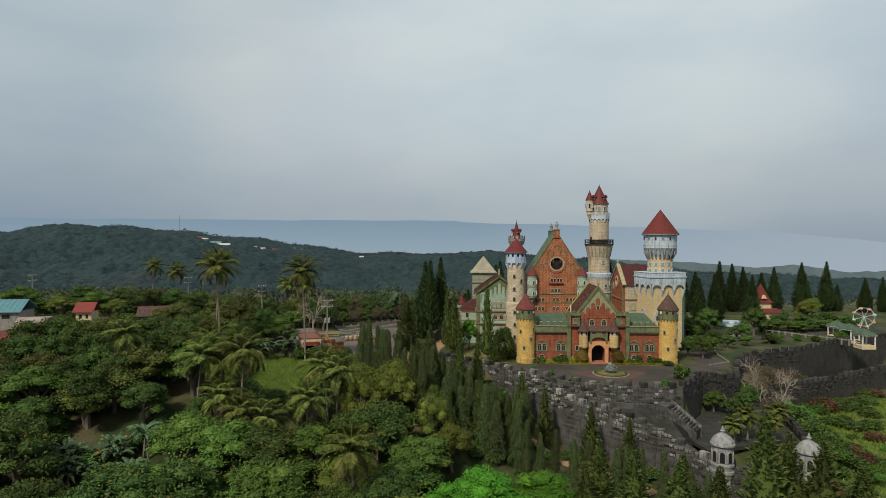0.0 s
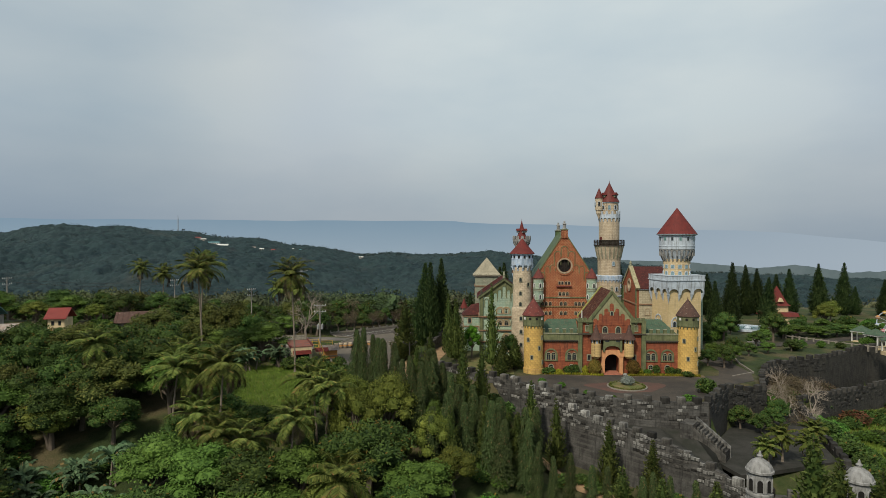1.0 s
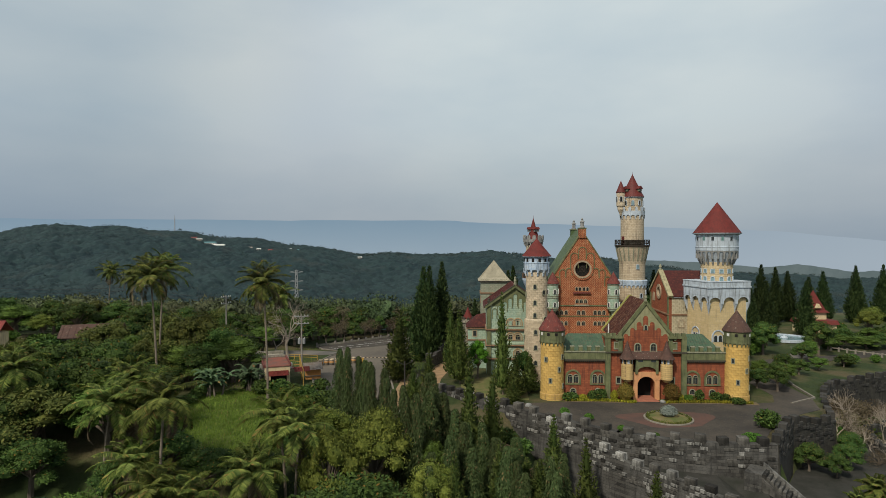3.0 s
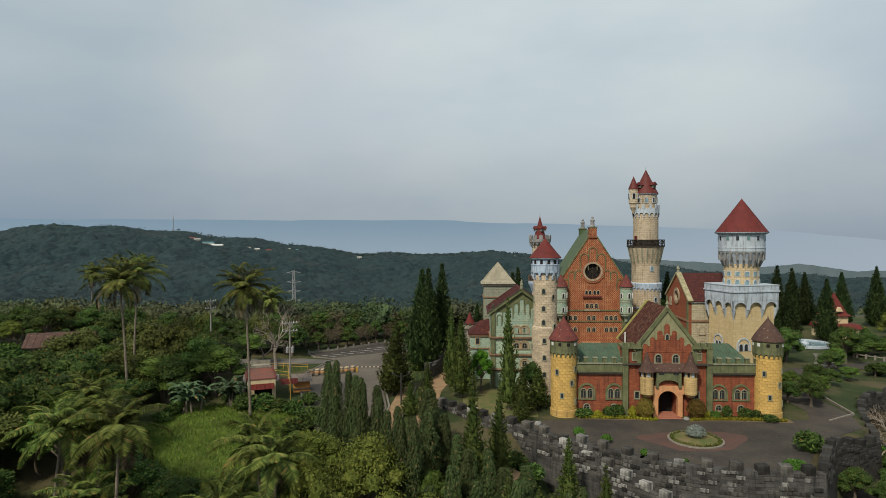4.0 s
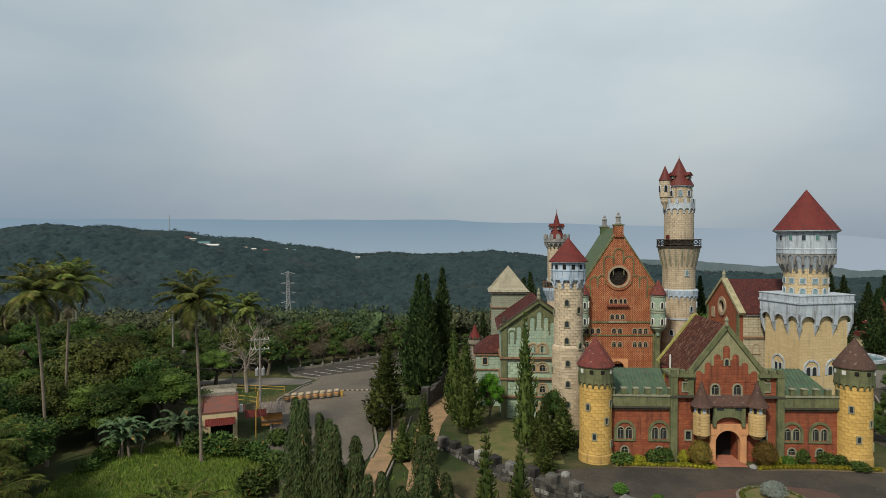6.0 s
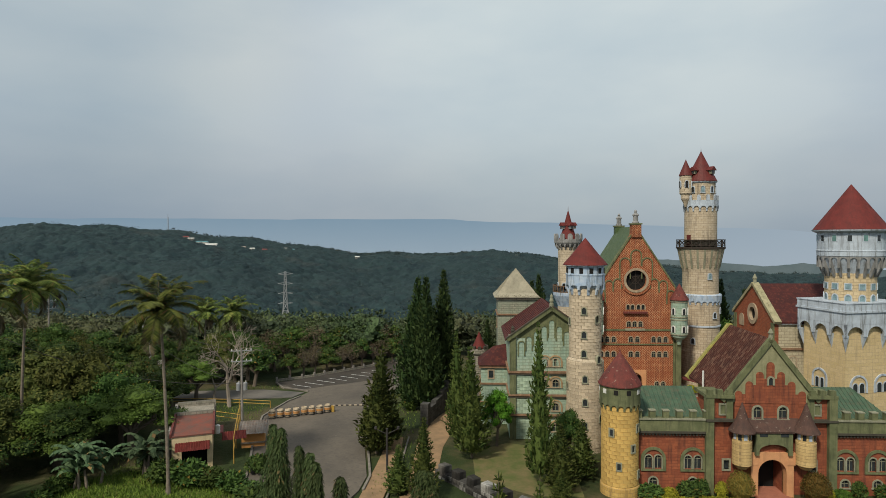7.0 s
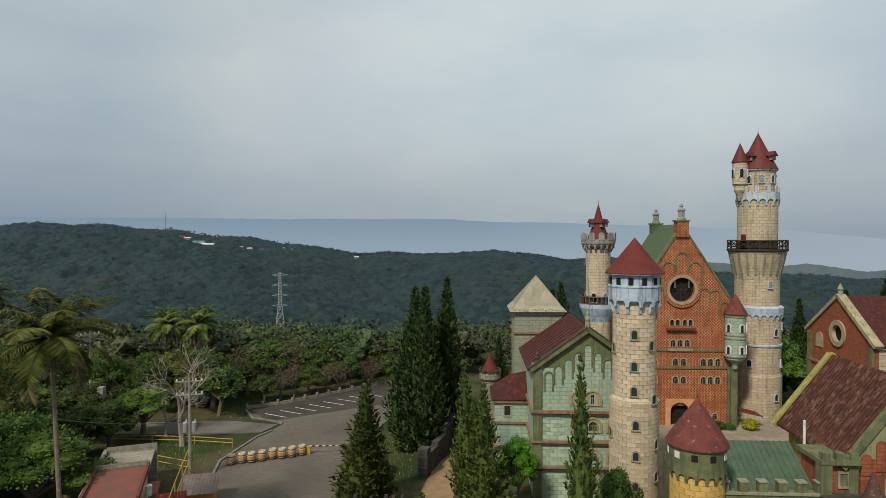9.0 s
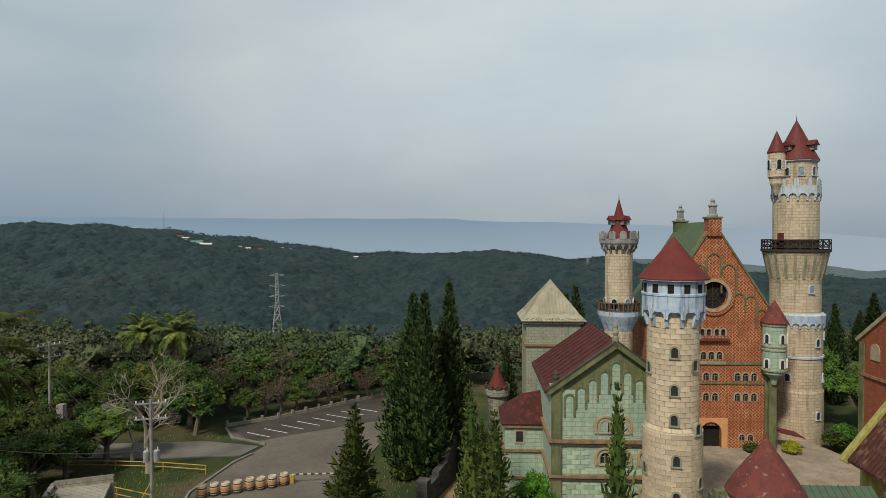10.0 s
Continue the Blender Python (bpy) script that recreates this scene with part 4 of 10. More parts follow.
def tall_tower():
    t = thing("tall_tower", C(10.1, 47.5, 0), "tall cream stone tower with timber balcony and dark red roof", "tower")
    part("wall", lathe(B(), [(3.55, 1.0), (3.55, 9.0), (3.4, 9.4), (3.4, 18.6), (3.15, 19.6), (3.15, 25.0)], 44), "stone_cream_big", t)
    part("flare", lathe(B(), [(3.15, 23.4), (3.3, 24.4), (3.75, 26.3), (4.05, 27.8), (2.8, 27.8)], 44), "stone_cream_big", t)
    part("upper_wall", lathe(B(), [(2.82, 27.6), (2.82, 35.6), (2.6, 36.0)], 40), "stone_cream_big", t)
    for i in range(20):
        bm = B()
        prism(bm, [(-4.1, 27.8), (-3.35, 24.2), (-3.0, 24.2), (-3.0, 27.8)], -0.17, 0.17, pose(0, 0, 0, 0, 0, 18 * i + 99))
        part("bracket", bm, "trim_grey", t)
    part("balcony_floor", lathe(B(), [(4.2, 27.75), (4.26, 27.8), (4.26, 28.1), (2.8, 28.1)], 44), "iron", t)
    rail = B()
    for z0, z1 in ((28.35, 28.45), (29.3, 29.45)):
        lathe(rail, [(4.12, z0), (4.24, z0), (4.24, z1), (4.12, z1), (4.12, z0)], 36)
    part("rail", rail, "iron", t)
    for i in range(18):
        m = pose(0, 0, 0, 0, 0, 20 * i)
        part("baluster", box(B(), -0.06, 0.06, -4.23, -4.11, 28.1, 29.4, m), "iron", t)
        x1 = 4.18 * math.sin(radians(10))
        d = math.atan2(0.95, 2 * x1)
        for s in (1, -1):
            mm = m @ pose(0, 0, 0, 0, 0, 10) @ pose(0, -4.13, 28.85) @ pose(0, 0, 0, 0, math.degrees(d) * s)
            part("brace", box(B(), -0.85, 0.85, -0.03, 0.03, -0.045, 0.045, mm), "iron", t)
    part("string_course", lathe(B(), [(3.4, 18.0), (3.62, 18.3), (3.7, 19.3), (3.45, 19.5), (3.1, 19.5)], 44), "blue_paint", t)
    corbels(t, 3.42, 3.62, 17.6, 18.4, 22, "blue_paint", 0.25)
    part("string_course", lathe(B(), [(3.4, 13.5), (3.55, 13.55), (3.55, 13.8), (3.4, 13.85)], 44), "white_blue", t)
    part("crown", lathe(B(), [(2.8, 35.4), (3.02, 35.6), (3.02, 36.6), (2.6, 36.6)], 40), "white_blue", t)
    corbels(t, 2.84, 3.02, 34.6, 35.7, 16, "white_blue", 0.24)
    for i in range(12):
        m = pose(0, 0, 0, 0, 0, 30 * i + 4)
        part("merlon", prism(B(), arch_line(0, 36.5, 0.3, 37.3, 5)[::-1], -3.03, -2.86, m), "white_blue", t)
    part("lantern", lathe(B(), [(2.5, 36.4), (2.5, 40.0)], 36), "stone_cream_big", t)
    for i in range(9):
        tower_window(t, 2.5, 40 * i - 12, 38.0, 0.27, 1.1, "white_blue", "glass" if i % 3 else "glass_blue")
    part("eave", lathe(B(), [(2.5, 39.7), (2.78, 39.95), (2.8, 40.1), (2.4, 40.1)], 36), "white_blue", t)
    cone_roof(t, 2.72, 40.15, 45.8, "roof_maroon_bright", 0.1, curve=0.02)
    part("finial", lathe(B(), [(0.09, 45.5), (0.04, 46.0), (0.0, 46.5)], 8), "roof_maroon_bright", t)
    for deg in (35, 125, 215, 305):
        m = pose(0, 0, 0, 0, 0, deg) @ pose(0, -2.15, 41.4)
        d = part("dormer", prism(B(), [(-0.5, 0), (0.5, 0), (0.5, 0.75), (-0.5, 0.75)], -0.35, 1.2, m), "trim_grey", t)
        part("dormer_roof", prism(B(), [(-0.85, 0.62), (0.85, 0.62), (0, 1.35)], -0.55, 1.5, m), "roof_maroon_bright", d)
        part("pane", prism(B(), [(-0.3, 0.1), (0.3, 0.1), (0.3, 0.7), (-0.3, 0.7)], -0.4, -0.33, m), "glass", d)
    s = part("turret", lathe(B(), [(0.2, 35.4), (0.45, 36.2), (0.8, 36.9), (0.85, 37.6), (1.08, 37.9), (1.08, 41.2), (0.9, 41.2)], 20, -3.05, -0.9), "stone_cream", t)
    cone_roof(s, 1.12, 41.25, 44.2, "roof_maroon_bright", 0.08, "turret_roof", -3.05, -0.9, 20, 0.0)
    m = pose(-3.05, -0.9, 0)
    for deg in (-10, 60, -80):
        mm = m @ pose(0, 0, 0, 0, 0, deg) @ pose(0, -1.08, 0)
        part("pane", prism(B(), arch_line(0, 38.9, 0.24, 39.9, 6)[::-1], -0.05, 0.02, mm), "dark", s)
        part("window_frame", band(B(), arch_line(0, 38.9, 0.24, 39.9, 6), arch_line(0, 38.9, 0.36, 39.9, 6), -0.1, 0.05, mm), "white_blue", s)
    part("door", box(B(), -0.45, 0.45, -2.9, -2.78, 28.1, 30.3, pose(0, 0, 0, 0, 0, -65)), "roof_maroon_bright", t, "red balcony door")
    for deg, z in ((10, 22.3), (25, 15.2), (-40, 10.5), (50, 10.4), (25, 5.5), (60, 16.0)):
        tower_window(t, 3.18 if z > 20 else 3.42 if z > 9.2 else 3.56, deg, z, 0.3, 1.0, "white_blue", "glass_blue" if z > 20 else "glass")


M["roof_maroon_bright"] = plain("dark_red_roof_paint", (0.14, 0.026, 0.021), (0.095, 0.021, 0.018), 0.8, 0.6, 0.25, stain=(0.10, 0.022, 0.018), stain_amount=0.5)
tall_tower()


def back_tower():
    t = thing("balcony_tower", C(-15.0, 42.4, 0), "cream round tower with scalloped battlements, balcony and pointed red roof", "tower")
    part("wall", lathe(B(), [(1.82, 1.0), (1.82, 19.0), (1.76, 20.4), (1.76, 29.0)], 36), "stone_cream", t)
    part("balcony_corbel", lathe(B(), [(1.8, 17.6), (2.1, 18.4), (2.25, 18.7), (2.65, 19.6), (2.7, 20.2), (1.7, 20.2)], 36), "blue_paint", t)
    rail = B()
    for z0, z1 in ((20.2, 20.32), (21.25, 21.4)):
        lathe(rail, [(2.58, z0), (2.7, z0), (2.7, z1), (2.58, z1), (2.58, z0)], 36)
    part("rail", rail, "rail_brown", t)
    for i in range(28):
        part("baluster", box(B(), -0.07, 0.07, -2.69, -2.59, 20.3, 21.3, pose(0, 0, 0, 0, 0, 360 / 28 * i)), "rail_brown", t)
    part("crown", lathe(B(), [(1.75, 28.2), (2.1, 28.5), (2.45, 29.0), (2.48, 29.6), (2.2, 29.6)], 36), "grey_white", t)
    corbels(t, 1.8, 2.3, 27.8, 28.9, 16, "grey_white", 0.2)
    for i in range(11):
        part("merlon", prism(B(), arch_line(0, 29.5, 0.42, 30.2, 6)[::-1], -2.5, -2.25, pose(0, 0, 0, 0, 0, 360 / 11 * i)), "grey_white", t)
    cone_roof(t, 1.55, 29.6, 34.9, "roof_red", 0.05, curve=0.12)
    part("finial", lathe(B(), [(0.06, 34.5), (0.02, 35.4), (0, 35.5)], 6), "roof_red", t)
    for deg in (0, 90, 180, 270):
        m = pose(0, 0, 0, 0, 0, deg + 20) @ pose(0, -0.95, 31.4)
        d = part("dormer", prism(B(), [(-0.35, 0), (0.35, 0), (0.35, 0.7), (-0.35, 0.7)], -0.45, 0.8, m), "grey_white", t)
        part("dormer_roof", prism(B(), [(-0.6, 0.62), (0.6, 0.62), (0, 1.2)], -0.6, 0.9, m), "roof_red", d)
        part("pane", prism(B(), [(-0.2, 0.1), (0.2, 0.1), (0.2, 0.6), (-0.2, 0.6)], -0.5, -0.44, m), "glass", d)
    for deg in (-30, 25, 80, -85):
        tower_window(t, 1.78, deg, 20.5, 0.32, 1.3, "white_blue", "glass_blue" if deg == 25 else "dark")


back_tower()


def big_tower():
    """Drum tower on the pale square block."""
    t = thing("drum_tower", pose(54.7, 153.6, 0, 0, 0, 12.4) @ Matrix.Diagonal((0.885, 0.885, 1, 1)), "broad drum tower with white crown and large red cone roof", "tower")
    part("wall", lathe(B(), [(3.4, 20.5), (3.4, 25.5)], 40), "stone_block_round", t)
    part("crown", lathe(B(), [(3.3, 24.9), (4.4, 27.3), (4.5, 27.4), (4.5, 28.0), (4.56, 28.02), (4.56, 28.15), (4.45, 28.2), (4.45, 30.7), (3.0, 30.7)], 44), "white_blue", t)
    corbels(t, 3.45, 4.42, 24.6, 27.3, 22, "grey_white", 0.32)
    part("eave", lathe(B(), [(4.4, 30.4), (5.15, 30.75), (5.2, 30.9), (4.4, 30.9)], 40), "white_blue", t)
    cone_roof(t, 4.95, 30.95, 37.1, "roof_red", 0.1, curve=0.0, seg=40)
    for i in range(14):
        m = pose(0, 0, 0, 0, 0, 360 / 14 * i + 4)
        w = part("window", box(B(), -0.38, 0.38, -4.5, -4.4, 29.3, 30.25, m), "white_blue", t)
        part("pane", box(B(), -0.28, 0.28, -4.52, -4.49, 29.38, 30.15, m), "glass_teal" if i % 2 else "glass", w)
    for row, z in ((0, 22.9), (1, 21.3)):
        for i in range(12):
            m = pose(0, 0, 0, 0, 0, 30 * i + 10) @ pose(0, -3.4, 0)
            if row == 0:
                w = part("window", box(B(), -0.5, 0.5, -0.08, 0.1, z, z + 0.9, m), "white_blue", t)
                part("pane", box(B(), -0.38, 0.38, -0.1, -0.075, z + 0.1, z + 0.8, m), "glass_blue", w)
            else:
                w = part("window", band(B(), arch_line(0, z, 0.38, z + 0.55, 6), arch_line(0, z, 0.52, z + 0.55, 6), -0.1, 0.1, m), "white_blue", t)
                part("pane", prism(B(), arch_line(0, z, 0.38, z + 0.55, 6)[::-1], -0.04, 0.0, m), "glass_blue", w)


M["stone_block_round"] = masonry("pale_stone_of_drum_tower", (0.62, 0.50, 0.31), (0.53, 0.42, 0.25), (0.36, 0.28, 0.18), 0.85, 0.42, around=3.4, joint_size=0.03, stain=(0.3, 0.22, 0.12))
M["glass_teal"] = glass_dark("teal_window_glass", (0.14, 0.27, 0.25))
big_tower()


def square_block():
    """Pale square tower under the drum tower: tapering walls, deep arched crown."""
    t = thing("square_tower", pose(54.5, 153.3, 0, 0, 0, 12.4), "massive pale yellow square tower with arched bluish-white crown", "tower")
    hx, hy = 4.15, 3.4
    part("wall", box(B(), -hx, hx, -hy, hy, 0.5, 19.0), "stone_block", t)
    part("crown_band", box(B(), -hx - 0.55, hx + 0.55, -hy - 0.55, hy + 0.55, 18.6, 20.2), "white_blue", t)
    part("cornice", box(B(), -hx - 0.72, hx + 0.72, -hy - 0.72, hy + 0.72, 20.15, 20.4), "white_blue", t)
    part("parapet", box(B(), -hx - 0.6, hx + 0.6, -hy - 0.6, hy + 0.6, 20.4, 21.3), "white_blue", t)
    part("coping", box(B(), -hx - 0.68, hx + 0.68, -hy - 0.68, hy + 0.68, 21.3, 21.42), "white_blue", t)
    for side in range(4):
        along = hx if side % 2 == 0 else hy
        out = hy if side % 2 == 0 else hx
        turn = pose(0, 0, 0, 0, 0, 90 * side)
        n = 3
        step = 2 * (along + 0.55) / n
        for k in range(n):
            cx = -along - 0.55 + step * (k + 0.5)
            half = step / 2 - 0.3
            line = arch_line(cx, 17.0, half, 17.2, 10, 1.15 / half)
            outer = [(cx - step / 2, 17.0)] + [(cx + (x - cx) / half * step / 2, 18.65) for x, z in line[1:-1]] + [(cx + step / 2, 17.0)]
            bm = band(B(), line, outer, -out - 0.55, -out - 0.3, turn)
            part("crown_arch", bm, "white_blue", t)
            if k:
                x = cx - step / 2
                wedge = B()
                v = [wedge.verts.new(turn @ Vector(p)) for p in ((x - 0.3, -out - 0.55, 17.25), (x + 0.3, -out - 0.55, 17.25), (x + 0.3, -out + 0.05, 17.25), (x - 0.3, -out + 0.05, 17.25), (x, -out - 0.02, 15.3))]
                for f in ((0, 1, 2, 3), (1, 0, 4), (2, 1, 4), (3, 2, 4), (0, 3, 4)):
                    wedge.faces.new([v[i] for i in f])
                bmesh.ops.recalc_face_normals(wedge, faces=wedge.faces)
                part("corbel", wedge, "white_blue", t)
        ca = Vector((-along, -out, 0))
        wedge = B()
        v = [wedge.verts.new(turn @ (ca + Vector(p))) for p in ((-0.55, -0.55, 17.25), (0.0, -0.55, 17.25), (0.05, 0.05, 17.25), (-0.55, 0.0, 17.25), (-0.02, -0.02, 15.0))]
        for f in ((0, 1, 2, 3), (1, 0, 4), (2, 1, 4), (3, 2, 4), (0, 3, 4)):
            wedge.faces.new([v[i] for i in f])
        bmesh.ops.recalc_face_normals(wedge, faces=wedge.faces)
        part("corbel", wedge, "white_blue", t)
    for cx in (-2.1, 1.7):
        w = part("window_surround", band(B(), arch_line(cx, 9.6, 1.15, 10.6), arch_line(cx, 9.6, 1.4, 10.6), -hy - 0.12, -hy + 0.1), "white_blue", t)
        for dx in (-0.52, 0.52):
            part("light", band(B(), arch_line(cx + dx, 9.6, 0.36, 10.5, 7), arch_line(cx + dx, 9.6, 0.47, 10.5, 7), -hy - 0.08, -hy + 0.05), "white_blue", w)
            part("pane", prism(B(), arch_line(cx + dx, 9.6, 0.36, 10.5, 7)[::-1], -hy - 0.03, -hy + 0.02), "glass", w)
    turn = pose(0, 0, 0, 0, 0, -90)
    for cx in (-0.6,):
        w = part("window_surround", band(B(), arch_line(cx, 9.6, 1.0, 11.0), arch_line(cx, 9.6, 1.25, 11.0), -hx - 0.12, -hx + 0.1, turn), "white_blue", t)
        for dx in (-0.42, 0.42):
            part("light", band(B(), arch_line(cx + dx, 9.6, 0.26, 10.7, 7), arch_line(cx + dx, 9.6, 0.36, 10.7, 7), -hx - 0.08, -hx + 0.05, turn), "white_blue", w)
            part("pane", prism(B(), arch_line(cx + dx, 9.6, 0.26, 10.7, 7)[::-1], -hx - 0.03, -hx + 0.02, turn), "glass", w)
    side = part("side_wing", box(B(), hx - 0.3, hx + 2.6, -0.5, hy + 3, 0.5, 16.0), "stone_green", t, "pale green side wing")
    part("cornice", box(B(), hx - 0.2, hx + 2.8, -0.7, hy + 3.1, 16.0, 16.3), "trim_grey", side)
    part("cornice", box(B(), hx - 0.2, hx + 2.7, -0.62, hy + 3.1, 11.4, 11.6), "trim_grey", side)
    for z in (12.6, 9.4, 6.2):
        arched_window(side, hx + 1.2, z, 0.4, z + 0.8, y=-0.5)


square_block()


# ---- castle: keep ----
def keep():
    cu, hw, v0, v1 = -3.4, 7.9, 40.9, 54.0
    t = thing("keep", C(cu, v0, 0), "tall orange brick keep with steep gable, round window and green roof", "castle keep")
    zb, ze, zp = 1.5, 19.2, 31.4
    rows = []
    for du, z in [(-1.35, 0), (-0.55, 0), (0.45, 0), (1.25, 0)]:
        rows.append((du - 0.0, 17.15, 0.27, 17.75))
    for du in (-1.2, -0.2, 0.8):
        rows.append((du, 14.1, 0.34, 14.75))
    for z in (11.35, 8.75):
        for du in (-6.0, -4.95, -3.85, -0.85, 0.28, 3.1, 4.1, 5.15):
            rows.append((du, z, 0.35, z + 0.68))
    for du in (3.7, 4.75, -4.6, -5.6):
        rows.append((du, 3.65, 0.33, 4.15))
    holes = [hole_of(du, z, h, s, 0.16) for du, z, h, s in rows]
    arch = (-0.25, 2.6, 1.32, 4.6)
    holes.append((arch[0] - arch[2], arch[0] + arch[2], 1.5, arch[3] + 1.0))
    bm = wall(B(), -hw, hw, zb, ze, 0.7, holes)
    part("front_wall", bm, "brick", t)
    # gable with its round opening: the triangle is cut into bands round a square hole
    rz, rr = 22.35, 1.78
    def half_at(z):
        return hw * (zp - z) / (zp - ze) + 0.0
    bm = B()
    for z0, z1, gap in ((ze, rz - rr, 0), (rz - rr, rz + rr, rr), (rz + rr, zp, 0)):
        a, b = half_at(z0), max(0.35, half_at(z1))
        if gap:
            prism(bm, [(-a, z0), (-gap, z0), (-gap, z1), (-b, z1)], 0, 0.7)
            prism(bm, [(gap, z0), (a, z0), (b, z1), (gap, z1)], 0, 0.7)
        else:
            prism(bm, [(-a, z0), (a, z0), (b, z1), (-b, z1)], 0, 0.7)
    part("gable", bm, "brick", t)
    rose = part("round_window", band(B(), ring_line(0, rz, 1.74), ring_line(0, rz, 2.62), -0.22, 0.6, closed=True), "brick", t)
    part("surround", band(B(), ring_line(0, rz, 1.76), ring_line(0, rz, 2.16), -0.3, -0.05, closed=True), "trim_stone", rose)
    part("pane", prism(B(), ring_line(0, rz, 1.76), 0.4, 0.45), "dark", rose)
    bm = B()
    for k in range(4):
        mm = pose(0, 0.33, rz) @ pose(0, 0, 0, 0, 45 * k)
        box(bm, -1.76, 1.76, -0.03, 0.03, -0.04, 0.04, mm)
    band(bm, ring_line(0, rz, 0.62), ring_line(0, rz, 0.7), 0.3, 0.36, closed=True)
    part("tracery", bm, "iron", rose)
    part("body", box(B(), -hw, hw, 0.7, v1 - v0, zb, ze), "brick", t)
    # roof
    roof = B()
    a, apex = hw + 0.35, zp + 0.15
    for s in (-1, 1):
        k = 0.35 / hw
        prism(roof, [(s * a, ze - 0.5), (s * (a - 0.02), ze - 0.18), (0, apex + 0.25), (0, apex - 0.1)][:: 1 if s < 0 else -1], 0.68, v1 - v0 + 0.3)
    part("roof", roof, "roof_keep", t)
    part("rear_gable", prism(B(), [(-hw, ze), (hw, ze), (0.0, zp)], v1 - v0 - 0.5, v1 - v0), "brick", t)
    # coping along the gable
    for s in (-1, 1):
        d = math.atan2(zp - ze, hw)
        L = math.hypot(zp - ze, hw) + 0.2
        m = pose(s * (hw + 0.05), 0, ze - 0.05) @ (pose(0, 0, 0, 0, -math.degrees(d)) if s < 0 else pose(0, 0, 0, 0, math.degrees(d)) @ Matrix.Diagonal((-1, 1, 1, 1)))
        bm = box(B(), 0, L, -0.16, 0.95, -0.02, 0.22, m)
        bmesh.ops.recalc_face_normals(bm, faces=bm.faces)
        part("coping", bm, "trim_green", t)
    for y, hh in ((-0.1, 0.0), (v1 - v0 - 0.9, -0.2)):
        p = part("ridge_pier", box(B(), -0.85, 0.85, y - 0.2, y + 1.2, zp - 1.5, zp + 0.75 + hh), "brick" if y < 1 else "roof_keep", t)
        part("cap", box(B(), -1.0, 1.0, y - 0.32, y + 1.32, zp + 0.75 + hh, zp + 0.98 + hh), "trim_green", p)
        z = zp + 0.98 + hh
        m = pose(0, y + 0.5, 0)
        bm = B()
        lathe(bm, [(0.62, z), (0.62, z + 0.25), (0.45, z + 0.35), (0.45, z + 1.3), (0.58, z + 1.35), (0.58, z + 1.5), (0.3, z + 1.75), (0.22, z + 1.9), (0.3, z + 2.05), (0.15, z + 2.3), (0.0, z + 2.4)], 12, 0, y + 0.5)
        part("pinnacle", bm, "grey_white", p)
    # blind arcading up the gable
    def arc(cx, zs, half, foot):
        part("blind_arch", band(B(), arch_line(cx, foot, half - 0.14, zs, 8), arch_line(cx, foot, half + 0.06, zs, 8), -0.12, 0.05), "trim_green", t)
    arc(0, 26.8, 0.95, 24.6)
    arc(-1.9, 25.4, 0.95, 22.6)
    arc(1.9, 25.4, 0.95, 22.6)
    arc(-3.2, 21.9, 0.75, 20.9)
    arc(3.2, 21.9, 0.75, 20.9)
    arc(-4.7, 21.6, 0.75, 20.4)
    arc(4.7, 21.6, 0.75, 20.2)
    arc(-6.0, 19.9, 0.7, 18.4)
    arc(6.0, 19.9, 0.7, 18.2)
    for z, h in ((13.45, 0.3), (10.95, 0.22)):
        part("string_course", box(B(), -hw, hw, -0.14, 0.02, z, z + h), "trim_green", t)
    part("string_course", box(B(), -1.95, 1.6, -0.22, 0.02, 13.5, 13.85), "trim_grey", t)
    part("window_balcony", box(B(), -2.2, 1.9, -0.55, 0.0, 16.55, 16.85), "roof_old_red", t, "dark red ledge below the top windows")
    for (du, z, h, s) in rows:
        arched_window(t, du, z, h, s, edge=0.16, bars=h > 0.3, sill=False, frame_mat="trim_stone")
    for du, w in ((-6.7, 0.5), (6.7, 0.5)):
        part("pilaster", box(B(), du - w / 2, du + w / 2, -0.2, 0.02, zb, 19.0), "trim_green", t)
    d = part("doorway", band(B(), arch_line(arch[0], 1.5, arch[2], arch[3] + 0.2), [(arch[0] - 2.05, 1.5), (arch[0] - 2.05, arch[3])] + [(arch[0] + 2.05 * (-1 + 2 * k / 8), 6.55) for k in range(9)] + [(arch[0] + 2.05, arch[3]), (arch[0] + 2.05, 1.5)][1:], -0.3, 0.5), "peach", t)
    part("door_dark", prism(B(), arch_line(arch[0], 1.5, arch[2], arch[3] + 0.2)[::-1], 0.55, 0.6), "dark", d)
    # side turrets on corbels
    for s, u in ((1, 7.2), (-1, -7.2)):
        tr = part("turret", lathe(B(), [(0.3, 11.2), (0.5, 12.0), (1.25, 12.6), (1.25, 13.0), (1.38, 13.05), (1.38, 18.9), (1.2, 19.1)], 16, u, -0.9), "stone_green", t, "pale green eight-sided corner turret")
        for z in (12.95, 15.5, 15.95, 18.6):
            part("ring", lathe(B(), [(1.3, z), (1.48, z + 0.04), (1.48, z + 0.2), (1.3, z + 0.24)], 16, u, -0.9), "trim_grey", tr)
        cone_roof(tr, 1.5, 19.1, 21.9, "roof_old_red", 0.1, "turret_roof", u, -0.9, 16, 0.0)
